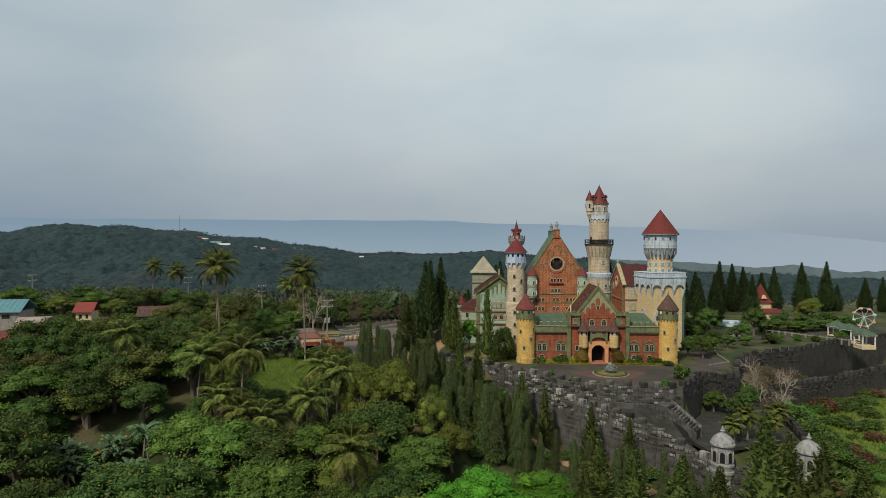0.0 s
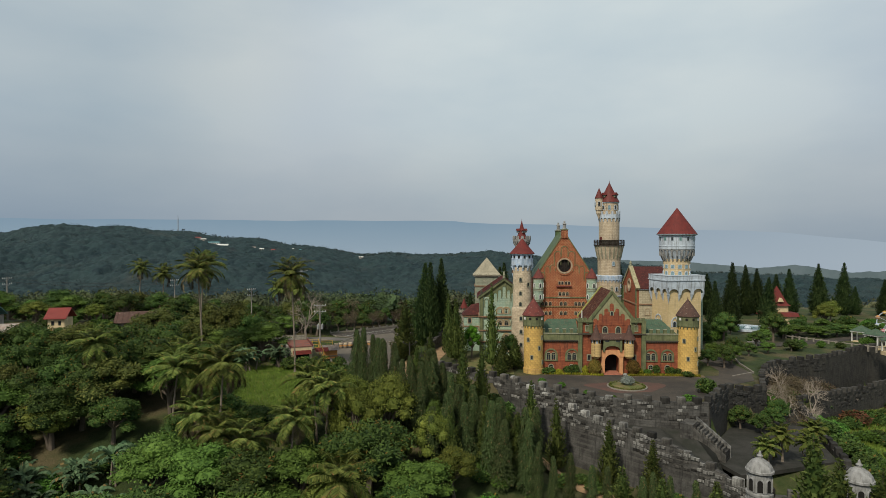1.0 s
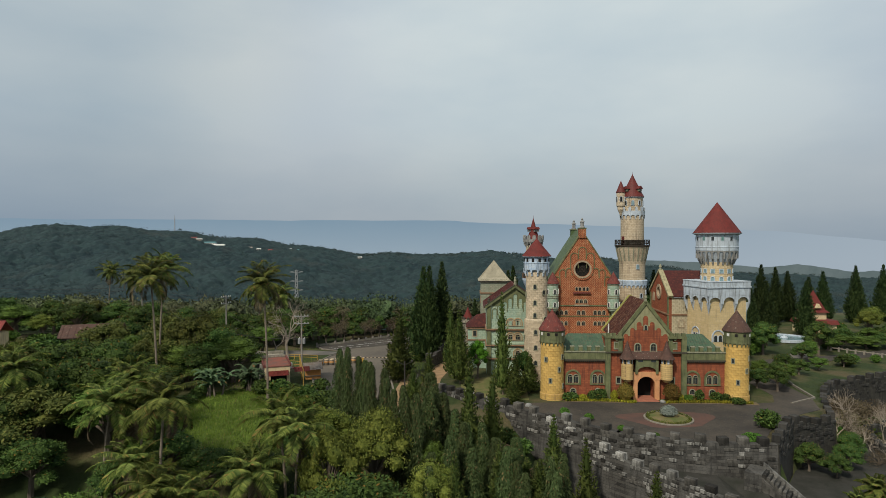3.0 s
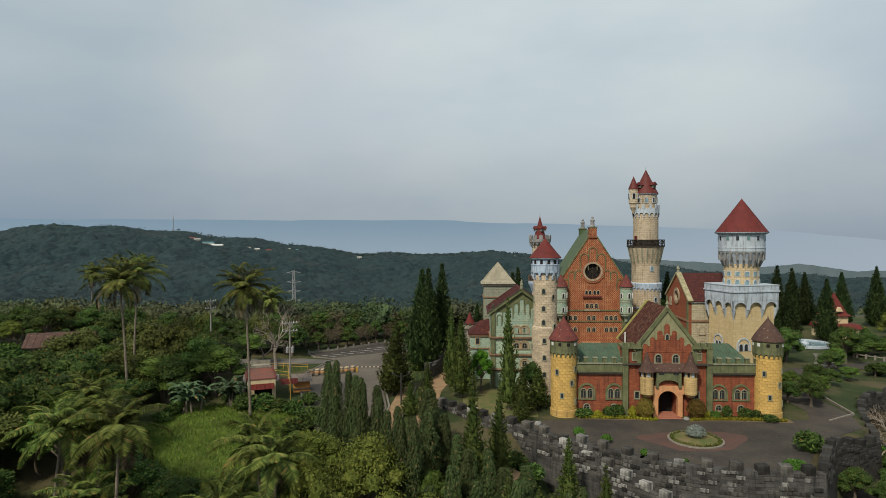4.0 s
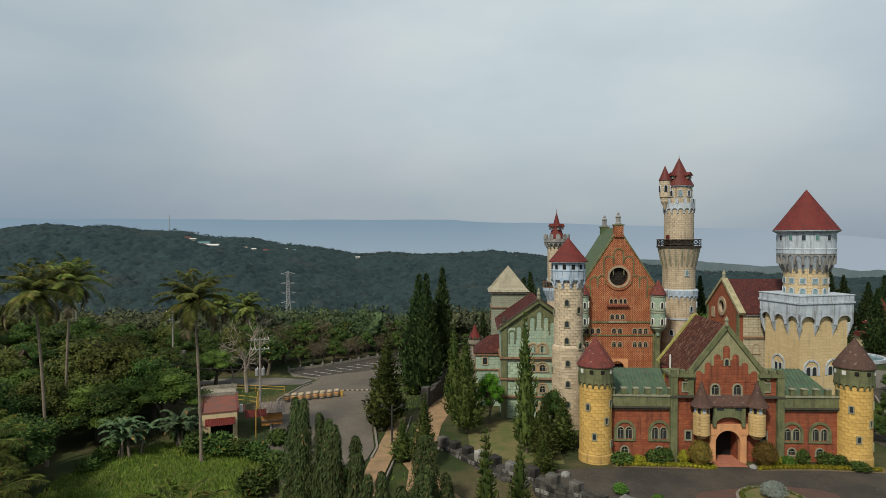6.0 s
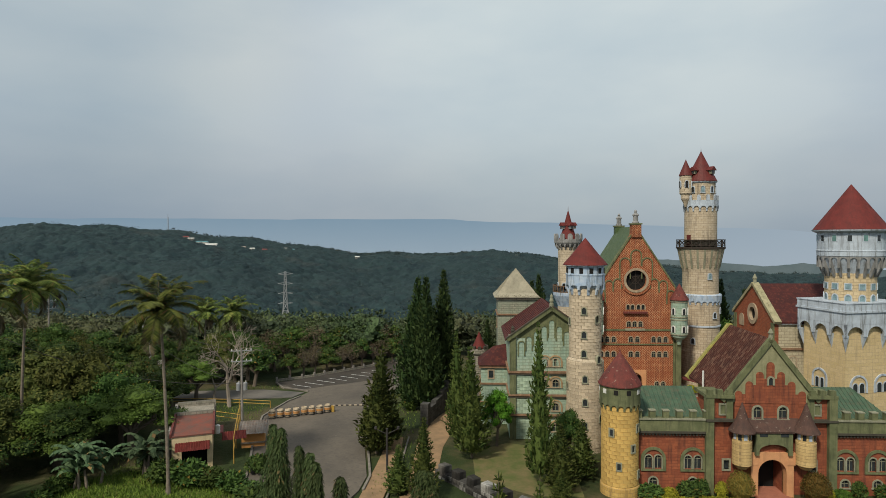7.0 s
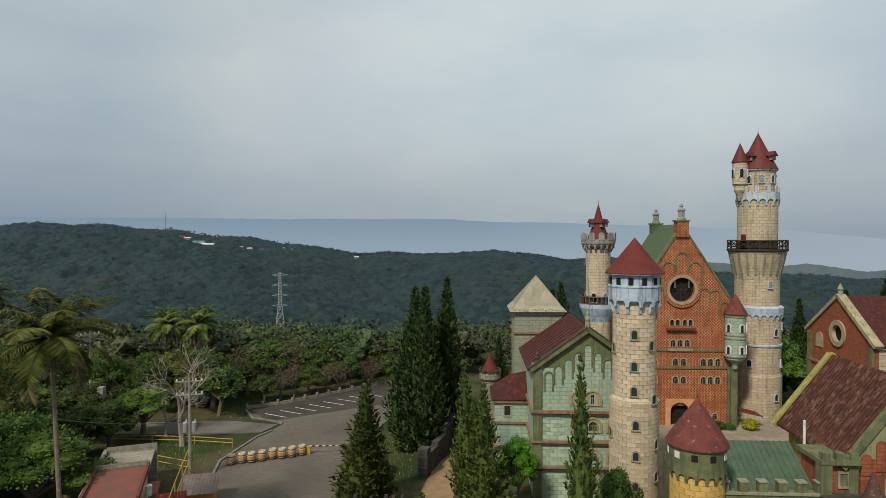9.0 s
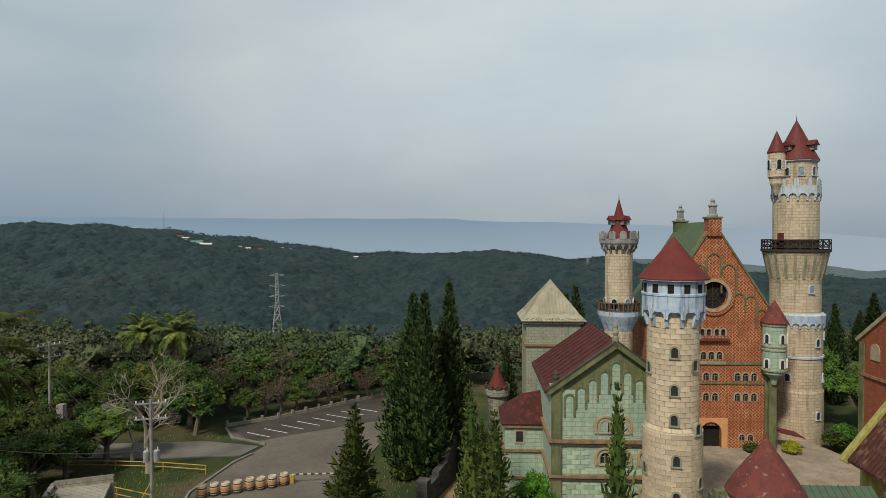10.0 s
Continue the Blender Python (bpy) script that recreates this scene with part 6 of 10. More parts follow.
def gatehouse():
    t = thing("gatehouse", C(0.3, 0, 0), "red rendered gatehouse with peach arch and rusty sheet roof", "gatehouse")
    zb, ze, zp, hw = 1.4, 13.0, 18.6, 4.3
    arch_half, spring = 1.5, 4.45
    wins = [(-1.35, 10.2, 0.42, 11.1), (1.35, 10.2, 0.42, 11.1)]
    slit = (0.0, 13.9, 0.22, 14.5)
    holes = [hole_of(*w, 0.2) for w in wins] + [(-arch_half, arch_half, 1.4, spring + arch_half), (-4.9, -4.3, 4.6, 5.6), (4.3, 4.9, 4.6, 5.6)]
    side_holes = holes
    part("front_wall", wall(B(), -6.6, 6.4, zb, 10.0, 0.6, [h for h in holes if h[3] < 10]), "brick_red", t)
    part("upper_wall", wall(B(), -hw + 0.55, hw - 0.55, 10.0, 12.0, 0.6, [h for h in holes if h[3] > 10], y=-0.1), "brick_red", t)
    part("side_pier", box(B(), -6.6, -hw - 0.0, 0.0, 3.0, 10.0, 12.5), "brick_red", t)
    part("side_pier", box(B(), hw + 0.0, 6.4, 0.0, 3.0, 10.0, 12.5), "brick_red", t)
    part("body", box(B(), -6.4, 6.2, 2.4, 10.0, zb, 9.9), "brick_red", t)
    part("upper_body", box(B(), -hw + 0.3, hw - 0.3, 0.5, 10.2, 9.9, ze), "moss_yellow", t, "mossy yellow side wall of the gable block")
    # passage through the arch
    part("passage_wall", box(B(), -1.9, -1.5, 0.6, 2.6, zb, 7.0), "brick_red", t)
    part("passage_wall", box(B(), 1.5, 1.9, 0.6, 2.6, zb, 7.0), "brick_red", t)
    part("door", box(B(), -1.5, 1.5, 2.2, 2.38, 1.8, 6.2), "dark", t, "dark interior behind the arch")
    part("step", box(B(), -1.7, 1.7, -1.6, 1.8, 1.6, 2.06), "step_red", t, "worn red entrance steps")
    part("step", box(B(), -1.9, 1.9, -2.1, 1.8, 1.6, 1.98), "step_red", t)
    # gable: green field with red stepped arches
    part("gable", prism(B(), [(-hw, 12.0), (hw, 12.0), (hw, ze), (0, zp), (-hw, ze)], -0.1, 0.5), "trim_buff", t)
    for s in (-1, 1):
        part("gable_edge", box(B(), s * hw - 0.35, s * hw + 0.35, -0.18, 0.5, 10.0, ze), "trim_green", t)
    for k in range(-3, 4):
        x, top = 1.12 * k, 16.0 - 1.05 * abs(k)
        part("blind_arch", prism(B(), arch_line(x, 11.9 if abs(k) < 3 else 11.6, 0.40 if k else 0.42, top, 7)[::-1], -0.17, -0.05), "brick_red", t)
    part("gable_field", box(B(), -3.75, 3.75, -0.15, -0.05, 11.9, 12.9), "brick_red", t)
    part("gable_field", box(B(), -2.6, 2.6, -0.145, -0.05, 12.9, 13.9), "brick_red", t)
    part("gable_field", box(B(), -1.4, 1.4, -0.14, -0.05, 13.9, 14.6), "brick_red", t)
    for w in wins:
        arched_window(t, *w, y=-0.1, edge=0.2, frame_mat="trim_grey")
    sl = part("window", band(B(), arch_line(0, slit[1], 0.22, slit[3], 6), arch_line(0, slit[1], 0.4, slit[3], 6), -0.3, -0.1), "trim_grey", t)
    part("pane", prism(B(), arch_line(0, slit[1], 0.22, slit[3], 6)[::-1], -0.2, -0.17), "glass", sl)
    for s in (-1, 1):
        c = s * 4.6
        w = part("window", band(B(), [(c - 0.3, 4.6), (c - 0.3, 5.6), (c + 0.3, 5.6), (c + 0.3, 4.6)], [(c - 0.48, 4.42), (c - 0.48, 5.78), (c + 0.48, 5.78), (c + 0.48, 4.42)], -0.1, 0.3, closed=True), "trim_grey", t)
        part("pane", box(B(), c - 0.3, c + 0.3, 0.2, 0.22, 4.6, 5.6), "glass", w)
        w = part("window", band(B(), [(s * 5.0 - 0.28, 10.7), (s * 5.0 - 0.28, 11.7), (s * 5.0 + 0.28, 11.7), (s * 5.0 + 0.28, 10.7)], [(s * 5.0 - 0.45, 10.53), (s * 5.0 - 0.45, 11.87), (s * 5.0 + 0.45, 11.87), (s * 5.0 + 0.45, 10.53)], -0.12, 0.1, closed=True), "trim_grey", t)
        part("pane", box(B(), s * 5.0 - 0.28, s * 5.0 + 0.28, -0.03, -0.01, 10.7, 11.7), "trim_green", w)
        part("pilaster", box(B(), s * 6.5 - 0.42, s * 6.5 + 0.42, -0.5, 0.3, zb, 12.6), "trim_green", t)
        x0, x1 = (-6.95, -3.9) if s < 0 else (3.9, 6.95)
        part("cornice", box(B(), x0, x1, -0.55, 3.2, 12.5, 12.85), "trim_green", t)
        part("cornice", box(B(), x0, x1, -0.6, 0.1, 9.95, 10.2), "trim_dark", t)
        for k in range(3):
            part("merlon", box(B(), x0 + 0.15 + k * 1.05, x0 + 0.75 + k * 1.05, -0.5, 0.1, 12.85, 13.4), "trim_green", t)
    # arch surround
    a = part("arch_surround", band(B(), arch_line(0, 1.6, arch_half, spring, 12), [(-2.25, 1.6), (-2.25, spring)] + [(-2.25 + 4.5 * k / 11, 6.75) for k in range(12)] + [(2.25, 1.6)], -0.75, 0.3), "peach", t)
    part("impost", box(B(), -2.4, -1.5, -0.82, 0.0, 5.4, 6.75), "peach", a)
    part("impost", box(B(), 1.5, 2.4, -0.82, 0.0, 5.4, 6.75), "peach", a)
    # oriel over the arch, with its lean-to roof
    o = part("oriel", box(B(), -1.95, 1.95, -1.1, 0.0, 8.0, 9.2), "trim_green", t, "mossy green oriel over the arch")
    part("oriel_arch", band(B(), arch_line(0, 6.5, 1.55, 6.95, 10, 0.5), [(-1.95, 6.5), (-1.95, 7.2)] + [(-1.95 + 3.9 * k / 9, 8.0) for k in range(10)] + [(1.95, 6.5)], -1.1, -0.6), "trim_green", o)
    part("oriel_back", box(B(), -1.5, 1.5, -0.5, -0.05, 6.7, 8.0), "brick_red", o)
    for x in (-1.1, 1.1):
        part("pane", box(B(), x - 0.4, x + 0.4, -1.14, -1.09, 8.55, 9.15), "glass", o)
    part("lean_to_roof", prism(B(), [(1.3, 9.15), (0.05, 10.35), (0.05, 10.1), (1.25, 8.95)], -3.0, 3.0, pose(0, 0, 0, 0, 0, -90)), "roof_brown", t, "dark brown lean-to roof above the arch")
    # round turrets on both sides of the arch
    for s in (-1, 1):
        cx = s * 3.35
        tr = part("turret", lathe(B(), [(0.5, 5.1), (0.85, 5.5), (1.0, 5.6), (1.0, 8.1), (0.9, 8.2), (0.9, 9.1), (0.8, 9.2)], 24, cx, -1.0), "stone_yellow_round", t, "round yellow stone turret beside the arch")
        for k in range(10):
            mm = pose(cx, -1.0, 0) @ pose(0, 0, 0, 0, 0, 36 * k)
            part("opening", box(B(), -0.17, 0.17, -0.93, -0.88, 8.35, 9.0, mm), "glass" if k % 2 else "white_blue", tr)
        cone_roof(tr, 1.25, 9.2, 12.3, "roof_brown", 0.12, "turret_roof", cx, -1.0, 20, 0.22)
    # rusty main roof, sheets with ribs
    y1 = 10.4
    roof = part("roof", prism(prism(B(), [(-hw - 0.75, ze - 0.75), (0, zp + 0.2), (0, zp + 0.36), (-hw - 0.75, ze - 0.55)], 0.1, y1), [(0, zp + 0.2), (hw + 0.75, ze - 0.75), (hw + 0.75, ze - 0.55), (0, zp + 0.36)], 0.1, y1), "roof_rust", t)
    d = math.degrees(math.atan2(zp + 0.36 - ze + 0.55, hw + 0.75))
    sl_len = math.hypot(zp + 0.91 - ze, hw + 0.75)
    for s in (-1, 1):
        mm = pose(0, 0, zp + 0.36) @ pose(0, 0, 0, 0, s * d)
        x0, x1 = (-sl_len, 0.0) if s < 0 else (0.0, sl_len)
        for k in range(24):
            y = 0.45 + k * (y1 - 0.7) / 23
            part("roof_rib", box(B(), x0, x1, y, y + 0.09, 0.0, 0.07, mm), "roof_rust", roof)
        part("bargeboard", box(B(), x0 - 0.3 if s < 0 else x0, x1 if s < 0 else x1 + 0.3, -0.32, 0.12, -0.35, 0.2, mm), "trim_green", t)
        part("bargeboard", box(B(), x0 - 0.3 if s < 0 else x0, x1 if s < 0 else x1 + 0.3, y1 - 0.1, y1 + 0.5, -0.3, 0.24, mm), "moss_yellow", t, "yellow mossy rear bargeboard")
    part("finial", lathe(B(), [(0.25, zp + 0.3), (0.2, zp + 0.8), (0.3, zp + 1.0), (0.1, zp + 1.4), (0, zp + 1.5)], 8, 0, -0.1), "trim_grey", t)
    part("vent_pipe", lathe(B(), [(0.12, 10.0), (0.12, 14.2), (0.0, 14.3)], 8, -5.2, 5.2), "white", t, "white vent pipe")


M["trim_buff"] = plain("buff_green_render", (0.30, 0.29, 0.165), (0.22, 0.22, 0.12), 1.0, 0.9, 0.4, stain=(0.09, 0.09, 0.05), stain_amount=0.6)
M["step_red"] = plain("worn_red_step", (0.40, 0.16, 0.10), (0.30, 0.12, 0.08), 1.5, 0.8, 0.3)
M["stone_yellow_round"] = masonry("yellow_stone_of_turrets", (0.60, 0.43, 0.19), (0.50, 0.35, 0.15), (0.32, 0.23, 0.11), 0.6, 0.34, around=1.0, joint_size=0.025, stain=(0.2, 0.14, 0.07))
gatehouse()

# walls that close the court on both flanks, and its paving
for side in (-1, 1):
    t = thing("court_wall", C(0, 0, 0), "mossy green battlemented courtyard wall", "wall", "courtyard walls")
    u = -14.0 if side < 0 else 14.0
    part("wall", box(B(), u - 0.4, u + 0.4, 9.4, 24.0 if side > 0 else 13.0, 1.4, 8.6), "trim_green", t)
    y = 9.8
    while y < (23 if side > 0 else 12.5):
        part("merlon", box(B(), u - 0.42, u + 0.42, y, y + 0.8, 8.6, 9.3), "trim_green", t)
        y += 1.5
t = thing("ramp_wall", C(0, 0, 0), "sloping mossy green stair wall in the courtyard", "wall")
part("wall", prism(B(), [(14.0, 2.0), (24.0, 2.0), (24.0, 6.5), (14.0, 9.2)], 4.6, 5.1, pose(0, 0, 0, 0, 0, 90) @ Matrix.Diagonal((1, -1, 1, 1))), "trim_green", t)
court = [tuple((C(u, v).translation)[:2]) for u, v in ((-14.4, 9.6), (14.4, 9.6), (14.4, 24), (11, 41), (7, 50), (-16, 50), (-15.0, 24.0))]
sheet("pavement", court, 2.75, 0.9, "court", "pale worn stone courtyard paving", "pavement")

# ---- ramparts ----
def rampart(name, line, tops, base, thick, label, merlons=True, pieces=0, group="", stone="rampart_piece", face="stone_rampart", block="rampart_piece", pale_share=0.3):
    """A stone wall along a line of (x, y) with its own top height at each point; merlons stand on it."""
    t = thing(name, pose(0, 0, 0), label, "rampart", group)
    rng = random.Random(len(line))
    n = len(line)
    for i in range(n - 1):
        bm = B()
        (x0, y0), (x1, y1) = line[i], line[i + 1]
        L = math.hypot(x1 - x0, y1 - y0)
        ux, uy = (x1 - x0) / L, (y1 - y0) / L
        nx_, ny_ = -uy, ux
        k = thick / 2
        x0, y0, x1, y1 = x0 - ux * 0.22, y0 - uy * 0.22, x1 + ux * 0.22, y1 + uy * 0.22
        c = [(x0 + nx_ * k, y0 + ny_ * k), (x1 + nx_ * k, y1 + ny_ * k), (x1 - nx_ * k * 1.0, y1 - ny_ * k), (x0 - nx_ * k, y0 - ny_ * k)]
        bat = 0.7
        low = [c[0], c[1], (c[2][0] - nx_ * bat, c[2][1] - ny_ * bat), (c[3][0] - nx_ * bat, c[3][1] - ny_ * bat)]
        zt = [tops[i], tops[i + 1], tops[i + 1], tops[i]]
        v = [bm.verts.new((p[0], p[1], base)) for p in low] + [bm.verts.new((p[0], p[1], z)) for p, z in zip(c, zt)]
        for f in ((4, 5, 6, 7)[::-1], (0, 1, 5, 4), (1, 2, 6, 5), (2, 3, 7, 6), (3, 0, 4, 7)):
            bm.faces.new([v[q] for q in f])
        bmesh.ops.recalc_face_normals(bm, faces=bm.faces)
        part("wall", bm, face, t)
        if merlons:
            m = max(1, int(L / 2.5))
            for q in range(m):
                f = (q + 0.5) / m
                z = tops[i] + (tops[i + 1] - tops[i]) * f
                hgt = rng.uniform(0.75, 1.0)
                if rng.random() < 0.08:
                    hgt = 0.35
                a = math.degrees(math.atan2(uy, ux))
                mm = pose(x0 + ux * L * f, y0 + uy * L * f, z, 0, 0, a)
                w = rng.uniform(0.62, 0.74)
                mb = box(B(), -w, w, -thick / 2 - 0.04, thick / 2 + 0.04, -0.3, hgt)
                bmesh.ops.bevel(mb, geom=mb.edges[:], offset=0.06, segments=1, affect="EDGES")
                part("merlon", mb, stone if stone != "rampart_piece" and rng.random() < pale_share * 0.9 else block, t, at=mm @ pose(0, 0, 0, rng.uniform(-2, 2), rng.uniform(-3, 3), rng.uniform(-4, 4)))
    # proud face blocks
    if pieces:
        meshes = []
        for w, h in ((1.0, 0.46), (0.75, 0.46), (1.25, 0.46), (0.9, 0.38)):
            mb = box(B(), 0, w, -0.11, 0.2, 0, h)
            bmesh.ops.bevel(mb, geom=mb.edges[:], offset=0.045, segments=1, affect="EDGES")
            meshes.append((w, h, mesh_of(mb)))
        pale = []
        for w, h, me_ in meshes:
            m2 = me_.copy()
            m2.materials.append(M[stone])
            pale.append(m2)
        spots = []
        for i in range(n - 1):
            (x0, y0), (x1, y1) = line[i], line[i + 1]
            L = math.hypot(x1 - x0, y1 - y0)
            row = 0
            while row < 6:
                d = rng.uniform(0, 0.6)
                while d < L - 1.1:
                    q = rng.randrange(4)
                    if rng.random() < 0.62:
                        spots.append((i, d, row, q))
                    d += meshes[q][0] + 0.05
                row += 1
        rng.shuffle(spots)
        for i, d, row, q in spots[:pieces]:
            (x0, y0), (x1, y1) = line[i], line[i + 1]
            L = math.hypot(x1 - x0, y1 - y0)
            ux, uy = (x1 - x0) / L, (y1 - y0) / L
            f = d / L
            z = tops[i] + (tops[i + 1] - tops[i]) * f - 0.5 * (row + 1)
            k = thick / 2 + 0.7 * (tops[i] - z) / (tops[i] - base)
            a = math.degrees(math.atan2(uy, ux))
            k += rng.uniform(-0.07, 0.05)
            z += rng.uniform(-0.06, 0.06)
            px, py = x0 + ux * d + uy * k, y0 + uy * d - ux * k
            part("block", pale[q] if stone != "rampart_piece" and rng.random() < pale_share * (1.0 if row > 1 else 1.6) else meshes[q][2], block, t, at=pose(px, py, z, 0, rng.uniform(-1, 1), a + rng.uniform(-1, 1)))
    return t


rampart("rampart", EDGE[0:8], [2.7, 3.0, 2.55, 2.5, 2.5, 2.5, 2.55, 2.6], -10, 1.0, "dark weathered stone terrace wall with square merlons", pieces=300, group="terrace ramparts", stone="rampart_pale", pale_share=0.26)
rampart("rampart", EDGE[7:12], [2.6, 2.5, 2.4, 0.9, 0.8], -12, 1.0, "black weathered stone terrace wall with small merlons", pieces=200, group="terrace ramparts", block="rampart_black", face="stone_black")
rampart("rampart", EDGE[11:17], [0.8, 0.9, 1.1, 1.0, 0.9, 0.6], -14, 1.0, "dark stained garden terrace wall with square merlons", pieces=120, group="terrace ramparts", block="rampart_black", face="stone_black")
rampart("rampart", EDGE[16:19], [0.6, 0.4, 0.3], -14, 1.0, "dark stained garden terrace wall with square merlons", group="terrace ramparts", block="rampart_black", face="stone_black")
LOWER = [(15.0, 124.2), (20.0, 119.8), (25.3, 113.6), (30.0, 107.6), (35.0, 101.9), (40.3, 97.2), (42.3, 93.0)]
rampart("rampart", LOWER, [2.2, 1.2, -0.8, -0.7, -1.5, -4.0, -5.2], -13, 0.8, "pale-topped lower stone wall running down the slope", pieces=290, group="lower ramparts", stone="rampart_pale", pale_share=0.5)
rampart("rampart", [(42.3, 91.8), (53.4, 88.6)], [-4.4, -4.4], -14, 0.8, "grey stone wall between two sentry turrets", pieces=60, group="lower ramparts")
rampart("rampart", [(54.0, 88.6), (62.0, 104.0), (68.0, 122.0), (74.0, 138.0), (100.0, 155.5), (125.0, 170.0)], [-5.0, -4.6, -4.4, -4.2, -6.0, -6.0], -16, 0.9, "dark lower garden wall with broken merlons", pieces=160, group="lower ramparts", block="rampart_black", face="stone_black")

# walkway between the two walls, and the stair at its end
walkway = [(15.6, 124.9), (20.4, 121.2), (25.0, 116.6), (30.2, 113.8), (36.0, 111.9), (40.0, 108.6), (42.0, 104.0), (40.8, 98.0), (35.4, 102.6), (30.6, 108.2), (25.8, 114.2), (20.5, 120.2)]
bm = B()
tops = [1.6, 0.7, -1.2, -1.6, -1.6, -1.4, -3.4, -4.9, -2.4, -1.7, -1.6, 0.4]
vs = [bm.verts.new((x, y, z)) for (x, y), z in zip(walkway, tops)]
lo = [bm.verts.new((x, y, -12)) for x, y in walkway]
for a, b in ((0, 11), (1, 10), (2, 9), (3, 8), (4, 7)):
    a2, b2 = a + 1, b - 1
    if a2 < b2:
        bm.faces.new((vs[b], vs[b2], vs[a2], vs[a]))
bm.faces.new((vs[5], vs[6], vs[7])[::-1])
for i in range(12):
    j = (i + 1) % 12
    bm.faces.new((vs[i], lo[i], lo[j], vs[j]))
bmesh.ops.recalc_face_normals(bm, faces=bm.faces)
tagged(part("rampart_walk", bm, "walk_stone", None), "dark mossy stone walkway sloping between two walls", "walkway", kind="structure")


def stair():
    t = thing("stone_stair", pose(40.6, 108.2, 0, 0, 0, -40), "dark stone stair with pale side walls down the terrace", "stairs")
    n = 11
    for k in range(n):
        z = 0.1 - k * 0.33
        part("step", box(B(), k * 0.45, k * 0.45 + 0.36, -1.1, 1.1, z - 1.4, z), "rampart_piece", t)
    part("side_wall", prism(B(), [(-0.4, -1.6), (n * 0.45, -1.6 - n * 0.33), (n * 0.45, -0.12 - n * 0.33), (-0.4, 0.0)], -1.5, -1.1), "rampart_piece", t, "dark low stone kerb of the stair")
    part("side_wall", prism(B(), [(-0.4, -1.6), (n * 0.45, -1.6 - n * 0.33), (n * 0.45, 0.7 - n * 0.33), (-0.4, 0.9)], 1.1, 1.5), "rampart_pale", t, "stained grey stone stair side wall")
    part("landing", box(B(), -2.0, 0.0, -1.6, 1.6, -4.0, 0.2), "stone_rampart", t)


stair()


def sentry(x, y, label):
    t = thing("sentry_turret", pose(x, y, 0), label, "turret", "sentry turrets")
    part("shaft", lathe(B(), [(1.75, -15), (1.5, -7.4), (1.45, -6.4)], 8, start=math.pi / 8), "grey_white", t)
    part("corbel", lathe(B(), [(1.2, -6.6), (1.5, -6.2), (1.62, -5.6), (1.75, -5.5), (1.75, -5.1), (1.6, -5.0), (1.6, -4.5), (1.72, -4.4), (1.72, -4.1), (1.5, -4.0)], 16), "grey_white", t)
    part("body", lathe(B(), [(1.48, -4.1), (1.48, -1.4), (1.3, -1.3)], 16), "grey_white", t)
    part("cornice", lathe(B(), [(1.5, -1.55), (1.78, -1.35), (1.78, -1.1), (1.6, -1.0)], 16), "grey_white", t)
    part("roof", lathe(B(), [(1.72, -1.1), (1.55, -0.6), (1.15, -0.05), (0.6, 0.3), (0.3, 0.42), (0.3, 0.6), (0.42, 0.75), (0.2, 0.95), (0.12, 1.3), (0.0, 1.5)], 8, start=math.pi / 8), "grey_white", t)
    for k in range(8):
        mm = pose(0, 0, 0, 0, 0, 45 * k + 20) @ pose(0, -1.46, 0)
        w = part("window", band(B(), arch_line(0, -3.8, 0.34, -2.5, 7), arch_line(0, -3.8, 0.5, -2.5, 7), -0.1, 0.2, mm), "grey_white", t)
        part("opening", prism(B(), arch_line(0, -3.8, 0.34, -2.5, 7)[::-1], -0.03, 0.03, mm), "dark", w)


sentry(42.4, 91.9, "pale weathered stone sentry turret with domed roof")
sentry(53.5, 88.6, "pale weathered stone sentry turret with domed roof")

# stone wall beside the brown drive, and the little dark turret with a red roof behind the house
t = thing("garden_wall", pose(-3.5, 161.0, 0, 0, 0, 72), "grey block wall with stepped top beside the drive", "wall")
part("end_pier", box(B(), -0.3, 0.9, -0.6, 0.6, 1.2, 5.3), "stone_rampart", t)
for k in range(5):
    part("wall_panel", box(B(), 0.9 + 3.2 * k, 4.1 + 3.2 * k, -0.4, 0.4, 1.2, (4.3, 4.7, 5.4, 6.4, 6.2)[k]), "stone_rampart", t)
t = thing("garden_turret", pose(5.6, 178.2, 0), "small dark round turret with red cone roof", "turret")
part("wall", lathe(B(), [(1.25, 1.0), (1.25, 9.2), (1.6, 9.6), (1.6, 10.4), (1.3, 10.4)], 20), "stone_grey", t)
for k in range(9):
    part("merlon", box(B(), -0.3, 0.3, -1.62, -1.35, 10.4, 10.9, pose(0, 0, 0, 0, 0, 40 * k)), "trim_dark", t)
cone_roof(t, 1.2, 10.6, 13.4, "roof_red", 0.05, seg=20)

# ---- plants ----
def tube(verts, faces, pts, radii, seg=6):
    """A tapered tube along points."""
    base = len(verts)
    for i, p in enumerate(pts):
        a, b = pts[max(0, i - 1)], pts[min(len(pts) - 1, i + 1)]
        d = (Vector(b) - Vector(a)).normalized()
        s = d.cross(Vector((0, 0, 1)) if abs(d.z) < 0.95 else Vector((1, 0, 0))).normalized()
        w = d.cross(s)
        for k in range(seg):
            t = 2 * math.pi * k / seg
            verts.append(tuple(Vector(p) + (s * math.cos(t) + w * math.sin(t)) * radii[i]))
    for i in range(len(pts) - 1):
        for k in range(seg):
            a, b = base + i * seg + k, base + i * seg + (k + 1) % seg
            faces.append((a, b, b + seg, a + seg))


